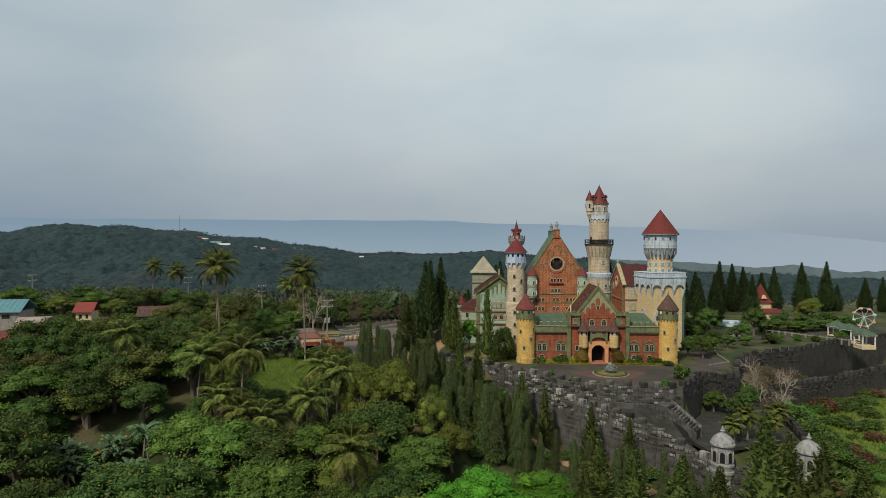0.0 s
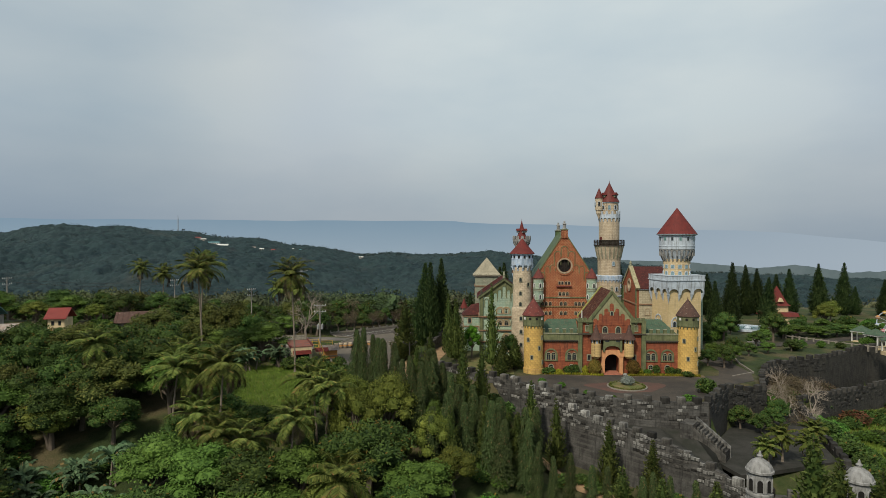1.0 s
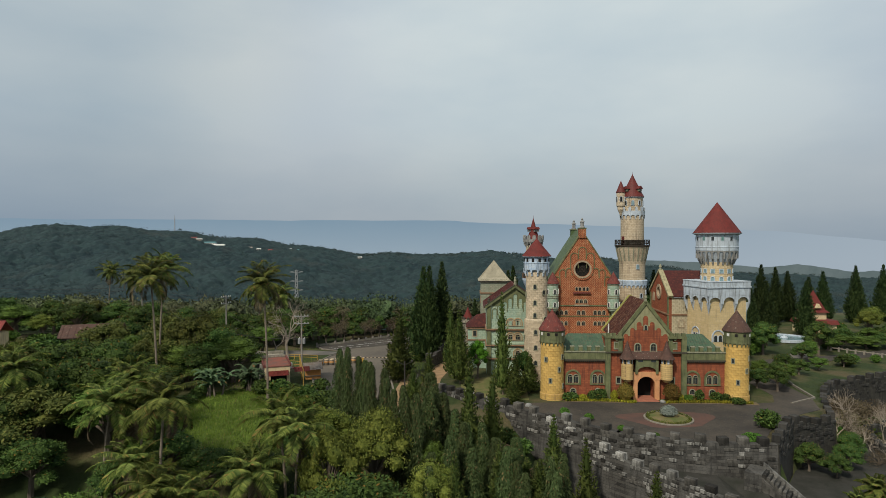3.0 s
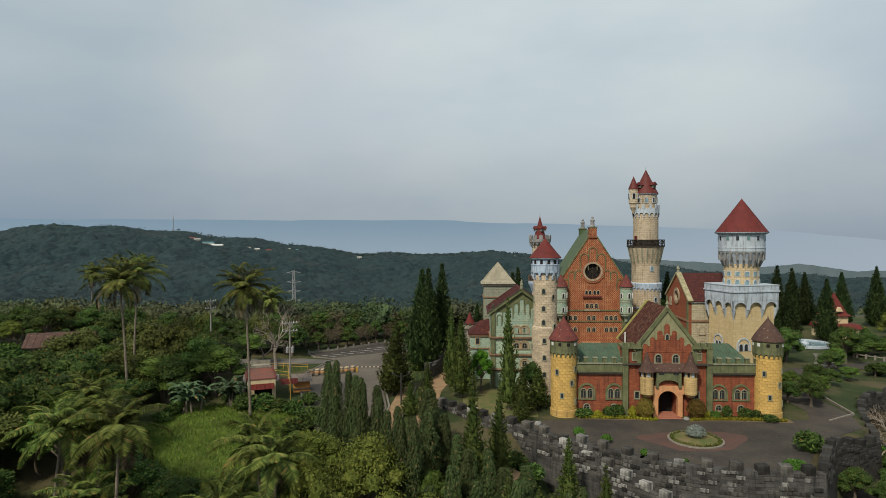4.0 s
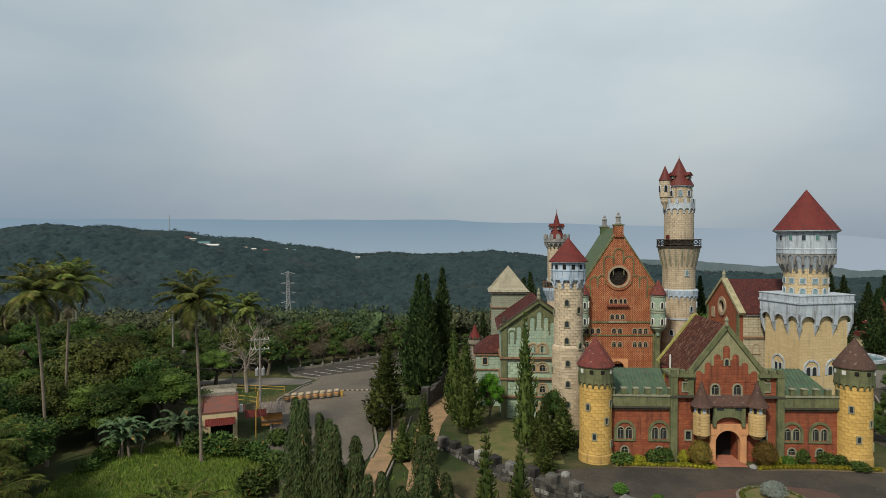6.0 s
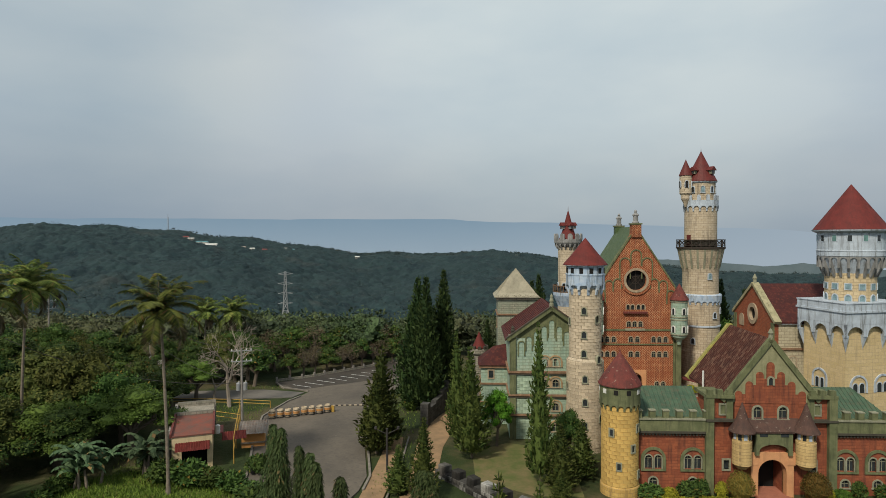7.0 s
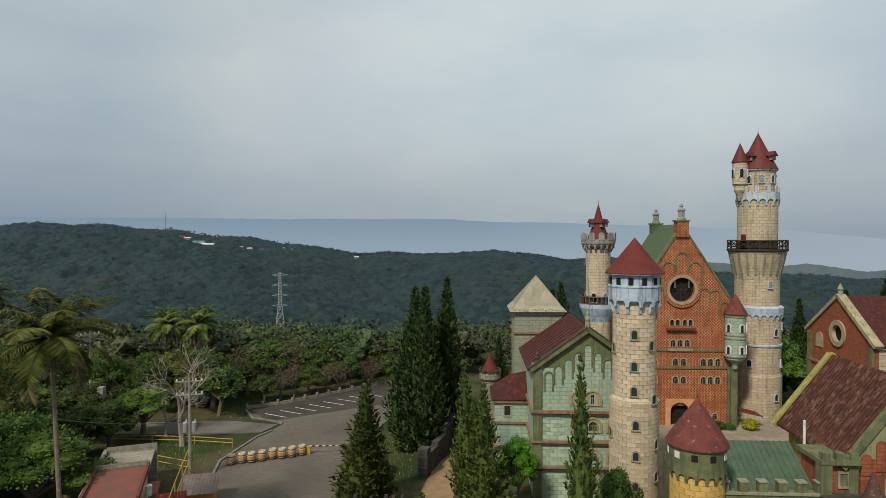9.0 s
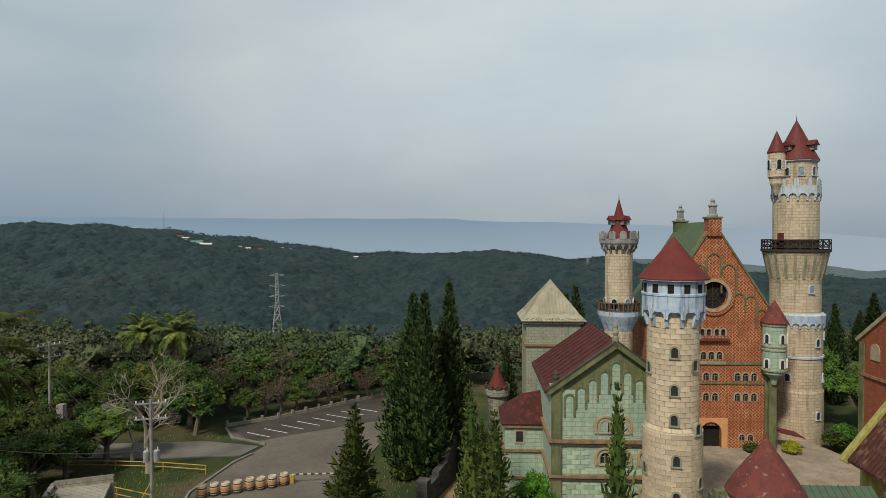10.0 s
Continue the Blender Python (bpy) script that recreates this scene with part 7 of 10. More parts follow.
def leaf(verts, faces, p, along, up, length, width):
    """A pointed four-cornered leaf from p."""
    side = along.cross(up)
    if side.length < 1e-5:
        side = Vector((1, 0, 0))
    side = side.normalized() * (width / 2)
    mid = p + along * (length * 0.45) + up * (0.08 * length)
    o = len(verts)
    verts += [tuple(p), tuple(mid + side), tuple(p + along * length), tuple(mid - side)]
    faces.append((o, o + 1, o + 2, o + 3))


def rand_dir(rng):
    while True:
        v = Vector((rng.uniform(-1, 1), rng.uniform(-1, 1), rng.uniform(-1, 1)))
        if 0.05 < v.length < 1:
            return v.normalized()


def core(verts, faces, c, rx, rz, rng, seg=9, rings=6):
    o = len(verts)
    for j in range(rings + 1):
        ph = math.pi * j / rings
        for i in range(seg):
            t = 2 * math.pi * i / seg
            k = rng.uniform(0.8, 1.1)
            verts.append((c.x + rx * k * math.sin(ph) * math.cos(t), c.y + rx * k * math.sin(ph) * math.sin(t), c.z + rz * k * math.cos(ph)))
    for j in range(rings):
        for i in range(seg):
            a, b = o + j * seg + i, o + j * seg + (i + 1) % seg
            faces.append((a, a + seg, b + seg, b))


def dome(verts, faces, c, rx, rz, rng, seg=7, rings=3):
    """The upper half of an uneven crown, open below."""
    o = len(verts)
    for j in range(rings + 1):
        ph = 1.75 * j / rings
        for i in range(seg if j else 1):
            t = 2 * math.pi * (i + 0.5 * (j % 2)) / seg
            k = rng.uniform(0.66, 1.18)
            verts.append((c.x + rx * k * math.sin(ph) * math.cos(t), c.y + rx * k * math.sin(ph) * math.sin(t), c.z + rz * k * math.cos(ph)))
    for i in range(seg):
        faces.append((o, o + 1 + i, o + 1 + (i + 1) % seg))
    for j in range(rings - 1):
        for i in range(seg):
            a, b = o + 1 + j * seg + i, o + 1 + j * seg + (i + 1) % seg
            faces.append((a, a + seg, b + seg, b))


def broadleaf(seed, leaves=3400, size=0.037, flat=0.8, droop=0.0, lobes_=13, full=0.80):
    """A unit tree, 1 high and about 1 wide: limbs under an uneven crown of leafy lobes."""
    rng = random.Random(seed)
    tv, tf, cv, cf = [], [], [], []
    fork = Vector((rng.uniform(-0.05, 0.05), rng.uniform(-0.05, 0.05), 0.32))
    tube(tv, tf, [Vector((0, 0, -0.06)), fork * 0.5, fork], [0.045, 0.034, 0.03], 7)
    lobes = []
    for k in range(lobes_):
        a = 2.399 * k + rng.uniform(-0.4, 0.4)
        f = (k + 0.5) / lobes_
        r = 0.36 * math.sqrt(1 - f) * rng.uniform(0.75, 1.15)
        lobes.append((Vector((r * math.cos(a), r * math.sin(a), 0.40 + 0.42 * f ** 0.8 + rng.uniform(-0.05, 0.05))), rng.uniform(0.11, 0.19)))
    for c, r in lobes:
        mid = fork.lerp(c, 0.5) + Vector((0, 0, 0.05))
        tube(tv, tf, [fork - Vector((0, 0, 0.03)), mid, c], [0.022, 0.012, 0.005], 4)
        if full > 0:
            core(cv, cf, c, r * full, r * full * flat, rng, 7, 5)
    total = sum(r * r for c, r in lobes)
    for c, r in lobes:
        for _ in range(int(leaves * r * r / total)):
            d = rand_dir(rng)
            if d.z < -0.3:
                d.z = -d.z
            k = 0.86 + 0.26 * noise.noise(Vector((d.x * 3 + c.x * 9, d.y * 3 + c.y * 9, d.z * 3 + seed))) + rng.uniform(-0.05, 0.12)
            p = c + Vector((d.x * r, d.y * r, d.z * r * flat)) * k
            al = (d * 0.6 + rand_dir(rng) * 0.8 + Vector((0, 0, -0.25 - droop))).normalized()
            leaf(cv, cf, p, al, (d + Vector((0, 0, 0.9)) + rand_dir(rng) * 0.5).normalized(), size * rng.uniform(0.7, 1.35), size * rng.uniform(0.42, 0.62))
    return raw(tv, tf), raw(cv, cf)


def conifer(seed, tiers=26, arms=9, sprays=11, tuft=0.06, taper=0.9, rise=0.35, gap=0.25, slim=0.3, full=1.22):
    """A unit conifer, 1 high and 1 wide, to be set `slim` times as wide as high: whorls of rising arms clad in sprays."""
    rng = random.Random(seed)
    tv, tf, cv, cf = [], [], [], []
    tube(tv, tf, [(0, 0, -0.03), (0.004, 0, 0.5), (0, 0, 0.985)], [0.035, 0.022, 0.003], 6)

    def girth(f):
        return 0.5 * min(1.0, full * (1 - f) ** taper) * (0.7 + 0.3 * min(1.0, f / 0.12)) + 0.008

    core(cv, cf, Vector((0, 0, 0.34)), 0.22 * full, 0.30, rng, 8, 7)
    core(cv, cf, Vector((0, 0, 0.62)), 0.11 * full, 0.30, rng, 7, 7)
    for k in range(tiers):
        f0 = (k + 0.5) / tiers
        n = max(4, int(round(arms * (1 - 0.5 * f0))))
        turn = rng.uniform(0, 6.28)
        for i in range(n):
            a = turn + 2 * math.pi * i / n + rng.uniform(-0.25, 0.25)
            f = min(0.985, max(0.0, f0 + rng.uniform(-0.4, 0.4) / tiers * (1 - gap)))
            R = girth(f) * rng.uniform(0.74, 1.12)
            d = Vector((math.cos(a), math.sin(a), 0))
            side = Vector((-d.y, d.x, 0))
            m = max(3, int(sprays * (0.35 + 0.65 * (1 - f))))
            for q in range(m):
                u = 0.28 + 0.72 * (q + rng.random()) / m
                p = d * (R * u) + Vector((0, 0, 0.04 + 0.94 * f + slim * R * rise * u * u)) + side * (R * 0.2 * rng.uniform(-1, 1))
                al = (d * 0.7 + side * rng.uniform(-0.9, 0.9) + Vector((0, 0, slim * rng.uniform(0.1, 0.9)))).normalized()
                up = (d * 0.3 + rand_dir(rng) * 0.35 + Vector((0, 0, 0.9))).normalized()
                L = tuft * rng.uniform(0.75, 1.4) * (0.6 + 0.4 * min(1.0, R / 0.3))
                leaf(cv, cf, p, al, Vector((up.x, up.y, up.z / slim)).normalized(), L, L * rng.uniform(0.34, 0.55))
                if q % 2:
                    leaf(cv, cf, p, (side * rng.uniform(-1, 1) + d * 0.4 + Vector((0, 0, slim * 0.9))).normalized(), (d + side * rng.uniform(-0.5, 0.5)).normalized(), L * 0.9, L * 0.4)
    leaf(cv, cf, Vector((0, 0, 0.955)), Vector((0, 0, 1)), Vector((0, -1, 0)), 0.05, 0.06)
    return raw(tv, tf), raw(cv, cf)


def mast_tree(seed):
    """A unit weeping mast tree: a narrow uneven column of hanging leaves."""
    rng = random.Random(seed)
    tv, tf, cv, cf = [], [], [], []
    tube(tv, tf, [(0, 0, -0.04), (0, 0, 0.5), (0.01, 0, 0.95)], [0.012, 0.008, 0.002], 6)

    def girth(f, a):
        r = 0.012 + 0.105 * (1 - f) ** 0.7 * (0.7 + 0.3 * min(1, f / 0.12))
        return r * (1 + 0.55 * noise.noise((1.3 * math.cos(a) + seed, 1.3 * math.sin(a), f * 9)))

    bend = [rng.uniform(-0.012, 0.012) for _ in range(4)]
    for _ in range(3600):
        f = rng.random() ** 0.9
        a = rng.uniform(0, 2 * math.pi)
        r = girth(f, a) * rng.uniform(0.72, 1.1)
        p = Vector((r * math.cos(a) + bend[0] * math.sin(7 * f + bend[1] * 99), r * math.sin(a) + bend[2] * math.sin(6 * f), 0.04 + 0.96 * f))
        d = Vector((math.cos(a) * 0.5, math.sin(a) * 0.5, -1)) + rand_dir(rng) * 0.5
        leaf(cv, cf, p, d.normalized(), Vector((math.cos(a), math.sin(a), 0.3)), rng.uniform(0.018, 0.040), rng.uniform(0.008, 0.014))
    core(cv, cf, Vector((0, 0, 0.36)), 0.058, 0.36, rng, 8, 9)
    core(cv, cf, Vector((0, 0, 0.62)), 0.030, 0.28, rng, 7, 7)
    return raw(tv, tf), raw(cv, cf)


def palm(seed, height_, fronds=24, length=4.2):
    """A coconut palm in metres: ringed leaning trunk, arching fronds of hanging leaflets, some browned."""
    rng = random.Random(seed)
    tv, tf, cv, cf, dv, df, nv, nf = [], [], [], [], [], [], [], []
    a = rng.uniform(0, 6.28)
    lean = Vector((math.cos(a), math.sin(a), 0)) * rng.uniform(0.03, 0.08) * height_
    n = 14
    pts = [Vector((0, 0, height_ * k / n)) + lean * (1 - math.cos(math.pi * k / n / 2)) for k in range(n + 1)]
    tube(tv, tf, pts, [0.20 - 0.07 * k / n + 0.012 * (k % 2) + (0.12 if k == 0 else 0) for k in range(n + 1)], 9)
    top = pts[-1]
    for k in range(fronds):
        az = 2.399 * k + rng.uniform(-0.2, 0.2)
        el = 1.5 - 2.2 * (k / fronds) ** 1.15 + rng.uniform(-0.15, 0.15)
        dead = k > fronds - 4
        L = length * rng.uniform(0.9, 1.15) * (0.85 if el > 1.0 else 1.0)
        h = Vector((math.cos(az), math.sin(az), 0))
        p, e, line = top.copy(), el, [top.copy()]
        m = 13
        for q in range(m):
            p = p + (h * math.cos(e) + Vector((0, 0, math.sin(e)))) * (L / m)
            e -= (1.3 if not dead else 1.9) / m * (0.4 + 1.3 * q / m)
            line.append(p.copy())
        V, F = (dv, df) if dead else (cv, cf)
        tube(V, F, line, [0.05 * (1 - 0.85 * q / m) for q in range(m + 1)], 4)
        for q in range(1, m):
            al = (line[q + 1] - line[q]).normalized()
            side = al.cross(Vector((0, 0, 1))).normalized()
            for sub in (0.0, 0.25, 0.5, 0.75):
                base = line[q].lerp(line[q + 1], sub)
                ll = (0.28 + 0.72 * math.sin(math.pi * min(1, (q + sub) / m * 0.92 + 0.08))) * 1.05 * length / 4.2
                for s in (-1, 1):
                    d = (side * s + al * 0.5 + Vector((0, 0, -0.28 - 0.5 * rng.random()))).normalized()
                    leaf(V, F, base, d, (al + Vector((0, 0, 0.6))).normalized(), ll * rng.uniform(0.85, 1.15), 0.15)
    for k in range(7):
        core(nv, nf, top + Vector((0.3 * math.cos(k * 2.4), 0.3 * math.sin(k * 2.4), -0.35 - 0.1 * (k % 2))), 0.15, 0.17, rng, 6, 4)
    return raw(tv, tf), raw(cv, cf), raw(dv, df), raw(nv, nf)


def banana(seed):
    rng = random.Random(seed)
    tv, tf, cv, cf = [], [], [], []
    for s in range(5):
        a, r = rng.uniform(0, 6.28), rng.uniform(0, 1.3)
        foot = Vector((r * math.cos(a), r * math.sin(a), -0.3))
        H = rng.uniform(1.3, 2.6)
        top = foot + Vector((rng.uniform(-0.4, 0.4), rng.uniform(-0.4, 0.4), H))
        tube(tv, tf, [foot, foot.lerp(top, 0.5), top], [0.13, 0.11, 0.07], 7)
        for k in range(9):
            az, el = 2.4 * k + rng.uniform(-0.3, 0.3), rng.uniform(0.85, 1.45)
            L, W = rng.uniform(1.9, 2.9), rng.uniform(0.45, 0.66)
            h = Vector((math.cos(az), math.sin(az), 0))
            p, e, line = top.copy(), el, [top.copy()]
            for q in range(8):
                p = p + (h * math.cos(e) + Vector((0, 0, math.sin(e)))) * (L / 8)
                e -= 0.10 + 0.055 * q
                line.append(p.copy())
            for q in range(1, 8):
                al = (line[q + 1] - line[q]).normalized()
                side = al.cross(Vector((0, 0, 1))).normalized()
                w0, w1 = [W / 2 * math.sin(math.pi * min(1, (z + 0.4) / 8.6)) for z in (q, q + 1)]
                for sg in (-1, 1):
                    dip = Vector((0, 0, -0.10 + rng.uniform(-0.06, 0.02)))
                    o = len(cv)
                    cv.extend([tuple(line[q]), tuple(line[q + 1] - al * 0.03), tuple(line[q + 1] - al * 0.03 + side * sg * w1 + dip), tuple(line[q] + side * sg * w0 + dip)])
                    cf.append((o, o + 1, o + 2, o + 3))
    return raw(tv, tf), raw(cv, cf)


def bare_tree(seed, depth=6):
    """A leafless spreading tree, 1 high."""
    rng = random.Random(seed)
    v, f = [], []
    def grow(p, d, L, r, k):
        q = p + d * L
        mid = p + d * (L * 0.5) + rand_dir(rng) * L * 0.06
        tube(v, f, [p, mid, q], [r, r * 0.85, r * 0.68], 6 if k > 3 else 4)
        if k == 0:
            return
        for _ in range(3 if k > 1 and rng.random() < 0.55 else 2):
            nd = (d + rand_dir(rng) * 0.85 + Vector((0, 0, 0.12))).normalized()
            grow(q, nd, L * rng.uniform(0.62, 0.84), r * 0.6, k - 1)
    grow(Vector((0, 0, -0.03)), Vector((0.05, 0.03, 1)).normalized(), 0.28, 0.026, depth)
    return raw(v, f)


def bush(seed, leaves=650, size=0.13):
    rng = random.Random(seed)
    cv, cf = [], []
    core(cv, cf, Vector((0, 0, 0.42)), 0.40, 0.42, rng, 10, 7)
    for _ in range(leaves):
        d = rand_dir(rng)
        d.z = abs(d.z) * 1.0 - 0.15
        p = Vector((d.x * 0.46, d.y * 0.46, 0.42 + d.z * 0.5)) * rng.uniform(0.92, 1.06)
        leaf(cv, cf, p, (d + rand_dir(rng) * 0.9).normalized(), (d + Vector((0, 0, 0.5))).normalized(), size * rng.uniform(0.6, 1.3), size * 0.5)
    return raw(cv, cf)


PROTO = {}


def plant(kind, x, y, tall, wide=None, turn=None, ground_z=None, key=0):
    """Sets a plant of a kind with its top `tall` metres above the ground. The first of a kind is built, the rest are copies."""
    z = height(x, y) if ground_z is None else ground_z
    wide = tall if wide is None else wide
    rng = random.Random(int(x * 131 + y * 977 + 7))
    turn = rng.uniform(0, 360) if turn is None else turn
    m = pose(x, y, z - 0.1, rng.uniform(-2, 2), rng.uniform(-2, 2), turn) @ Matrix.Diagonal((wide, wide, tall, 1))
    spec = KINDS[kind]
    ref = (kind, key)
    if ref in PROTO:
        proto, base = PROTO[ref]
        ob = copy_thing(proto, m @ Matrix.Diagonal((*[1 / s for s in proto.scale], 1)))
    else:
        name, label, category, group, make, mats = spec
        meshes = make(key)
        meshes = meshes if isinstance(meshes, tuple) else (meshes,)
        ob = thing(name, m, label, category, group)
        for (pn, mat, pl), me in zip(mats, meshes):
            part(pn, me, mat, ob, pl)
        PROTO[ref] = (ob, None)
    return ob


KINDS = {
    "mango": ("tree", "dense dark green broadleaf tree on the slope", "tree", "broadleaf trees", lambda k: broadleaf(11 + k), [("trunk", "bark", ""), ("crown", "leaf_mango", "")]),
    "light": ("tree", "bright green feathery-leaved tree in the grove", "tree", "bright green trees", lambda k: broadleaf(31 + k, 3800, 0.033, 0.6, 0.1, 17), [("trunk", "bark", ""), ("crown", "leaf_light", "")]),
    "lime": ("tree", "vivid green fine-leaved tree at the foot of the slope", "tree", "vivid green trees", lambda k: broadleaf(41 + k, 4600, 0.030, 0.6, 0.1, 19), [("trunk", "bark", ""), ("crown", "leaf_lime", "")]),
    "olive": ("tree", "olive green soft-needled tree beside the road", "tree", "olive trees", lambda k: broadleaf(51 + k, 4600, 0.030, 0.75, 0.0, 22, 0.68), [("trunk", "bark", ""), ("crown", "leaf_olive", "")]),
    "bronze": ("tree", "round mango tree flushed with bronze young leaves", "tree", "bronze mango trees", lambda k: broadleaf(71 + k, 3400, 0.037), [("trunk", "bark", ""), ("crown", "leaf_bronze", "")]),
    "valley": ("tree", "broadleaf tree in the wooded valley", "tree", "valley trees", lambda k: broadleaf(91 + k, 1500, 0.058, 0.7), [("trunk", "bark", ""), ("crown", "leaf_mango", "")]),
    "dry": ("tree", "half-bare brownish tree behind the car park", "tree", "brownish trees", lambda k: broadleaf(111 + k, 900, 0.042, 0.9, 0, 16, 0), [("trunk", "bark", ""), ("crown", "leaf_dry", "")]),
    "pine": ("conifer", "dark tall column-like conifer with whorled branches", "conifer", "tall dark conifers", lambda k: conifer(131 + k, 40, 13, 12, 0.085, 0.92, 0.5, 0.0, 0.29), [("trunk", "bark", ""), ("crown", "leaf_conifer", "")]),
    "young_pine": ("conifer", "mid-green young whorled conifer by the castle", "conifer", "young conifers", lambda k: conifer(151 + k, 24, 8, 11, 0.100, 1.0, 0.4, 0.7, 0.34, 1.04), [("trunk", "bark", ""), ("crown", "leaf_conifer_lit", "")]),
    "mast": ("mast_tree", "narrow weeping mast tree with hanging leaves", "tree", "mast trees along the road", lambda k: mast_tree(171 + k), [("trunk", "bark", ""), ("crown", "leaf_mast", "")]),
    "bare": ("bare_tree", "pale leafless spreading tree", "tree", "leafless trees", lambda k: (bare_tree(191 + k),), [("branchwork", "dead_wood", "")]),
    "banana": ("banana_plant", "banana clump with broad split leaves", "banana plant", "banana clumps", lambda k: banana(211 + k), [("stem", "bark_palm", ""), ("leaves", "leaf_banana", "")]),
    "bush": ("bush", "rounded leafy green bush", "bush", "green bushes", lambda k: (bush(231 + k),), [("leaves", "leaf_bush", "")]),
    "shrub": ("bush", "dark green undergrowth shrub", "bush", "dark shrubs", lambda k: (bush(251 + k, 420, 0.18),), [("leaves", "leaf_mango", "")]),
    "topiary": ("bush", "clipped reddish-green bush beside the arch", "bush", "clipped bushes", lambda k: (bush(271 + k, 1500, 0.06),), [("leaves", "leaf_topiary", "")]),
    "gold_bush": ("bush", "small yellow-green ornamental bush", "bush", "yellow bushes", lambda k: (bush(291 + k, 700, 0.11),), [("leaves", "leaf_hedge", "")]),
    "silver_bush": ("bush", "rounded silver-grey bush on the island", "bush", "", lambda k: (bush(311 + k, 1500, 0.07),), [("leaves", "leaf_silver", "")]),
    "red_bush": ("bush", "red-flowering shrub in the lower garden", "bush", "red shrubs", lambda k: (bush(331 + k, 500, 0.15),), [("leaves", "leaf_red", "")]),
}


def palm_at(x, y, head_z, seed, length=4.2):
    z = height(x, y)
    H = max(3.0, head_z - z - 0.6)
    t = thing("coconut_palm", pose(x, y, z - 0.1, 0, 0, seed * 57), "coconut palm with slender ringed trunk and arching fronds", "palm", "coconut palms")
    tr, fr, dd, nn = palm(seed, H, 30, length * 1.2)
    part("trunk", tr, "bark_palm", t)
    part("fronds", fr, "leaf_palm", t)
    part("dead_fronds", dd, "leaf_dry", t, "hanging dry brown fronds")
    part("coconuts", nn, "leaf_olive", t)


for i, (x, y, z, L) in enumerate([(-50.0, 136.3, 24.2, 4.6), (-56.0, 150.0, 24.5, 4.6), (-31.2, 137.6, 23.0, 4.6), (-34.8, 104.0, 11.2, 4.4), (-18.4, 104.2, 7.6, 4.2), (-22.4, 98.2, 4.4, 4.0),
                                 (-12.3, 83.6, 1.6, 4.2), (-38.1, 104.3, 3.4, 4.2), (-46.3, 121.0, 9.8, 4.2), (-28.4, 98.6, 1.4, 4.0), (-44.3, 109.0, 9.6, 4.6), (-39.8, 110.0, 8.2, 4.2), (-20.6, 108.5, 8.0, 4.2), (-21.5, 226.0, 7.2, 3.6), (-52.0, 201.0, 14.8, 4.0),
                                 (-45.2, 201.2, 14.8, 4.2), (-94.0, 214.0, 19.0, 4.0), (-110.0, 230.0, 20.0, 4.0), (52.5, 104.5, 0.0, 2.2), (55.5, 103.0, -0.6, 2.0), (49.5, 103.0, -1.2, 2.0), (62.0, 112.0, -1.5, 2.2), (-33.0, 99.0, 2.4, 3.8), (-62.0, 118.0, 12.0, 4.2)]):
    palm_at(x, y, z, 400 + i, L)

# the dark group beside the car park, and the conifers round the gabled house
for x, y, top, w in ((-5.7, 170.5, 24.0, 6.8), (-3.8, 168.8, 24.1, 6.2), (-1.1, 173.5, 24.9, 6.2)):
    plant("pine", x, y, top - 1.9, w, key=int(abs(x * 3)) % 3)
for x, y, top, w in ((-9.2, 152.6, 15.8, 7.0), (-9.5, 150.0, 12.7, 5.6), (2.9, 147.9, 16.4, 5.4), (1.3, 153.6, 17.3, 4.0), (10.3, 139.6, 20.6, 4.0), (-3.0, 136.2, 10.9, 4.0), (-5.7, 137.6, 7.4, 3.6), (3.2, 111.8, 14.4, 4.6), (6.3, 117.6, 11.3, 4.2),
                     (12.4, 137.5, 9.6, 4.4), (15.2, 141.2, 9.0, 4.2), (11.5, 133.0, 6.2, 3.2), (15.0, 116.0, 5.4, 4.6), (19.0, 112.5, 3.2, 4.2), (25.5, 104.5, 2.0, 4.4),
                     (30.5, 99.5, 0.6, 4.4), (1.5, 172.0, 12.5, 3.6), (2.8, 168.0, 9.8, 3.6)):
    plant("young_pine", x, y, top - height(x, y), w, key=int(abs(x * 7)) % 4)
for x, y, top, w in ((43.2, 80.8, 7.4, 8.2), (48.0, 84.0, 3.4, 7.0), (49.6, 79.0, 4.0, 7.4), (33.0, 84.0, -0.6, 6.2), (27.0, 86.0, 0.0, 5.8), (38.0, 83.0, -1.0, 5.8), (23.0, 88.0, 1.0, 6.0), (20.0, 84.0, -1.0, 5.4), (35.5, 89.0, -1.5, 5.4), (57.0, 82.0, -1.0, 6.2)):
    plant("young_pine", x, y, top - height(x, y), w, key=int(abs(x * 7)) % 4)
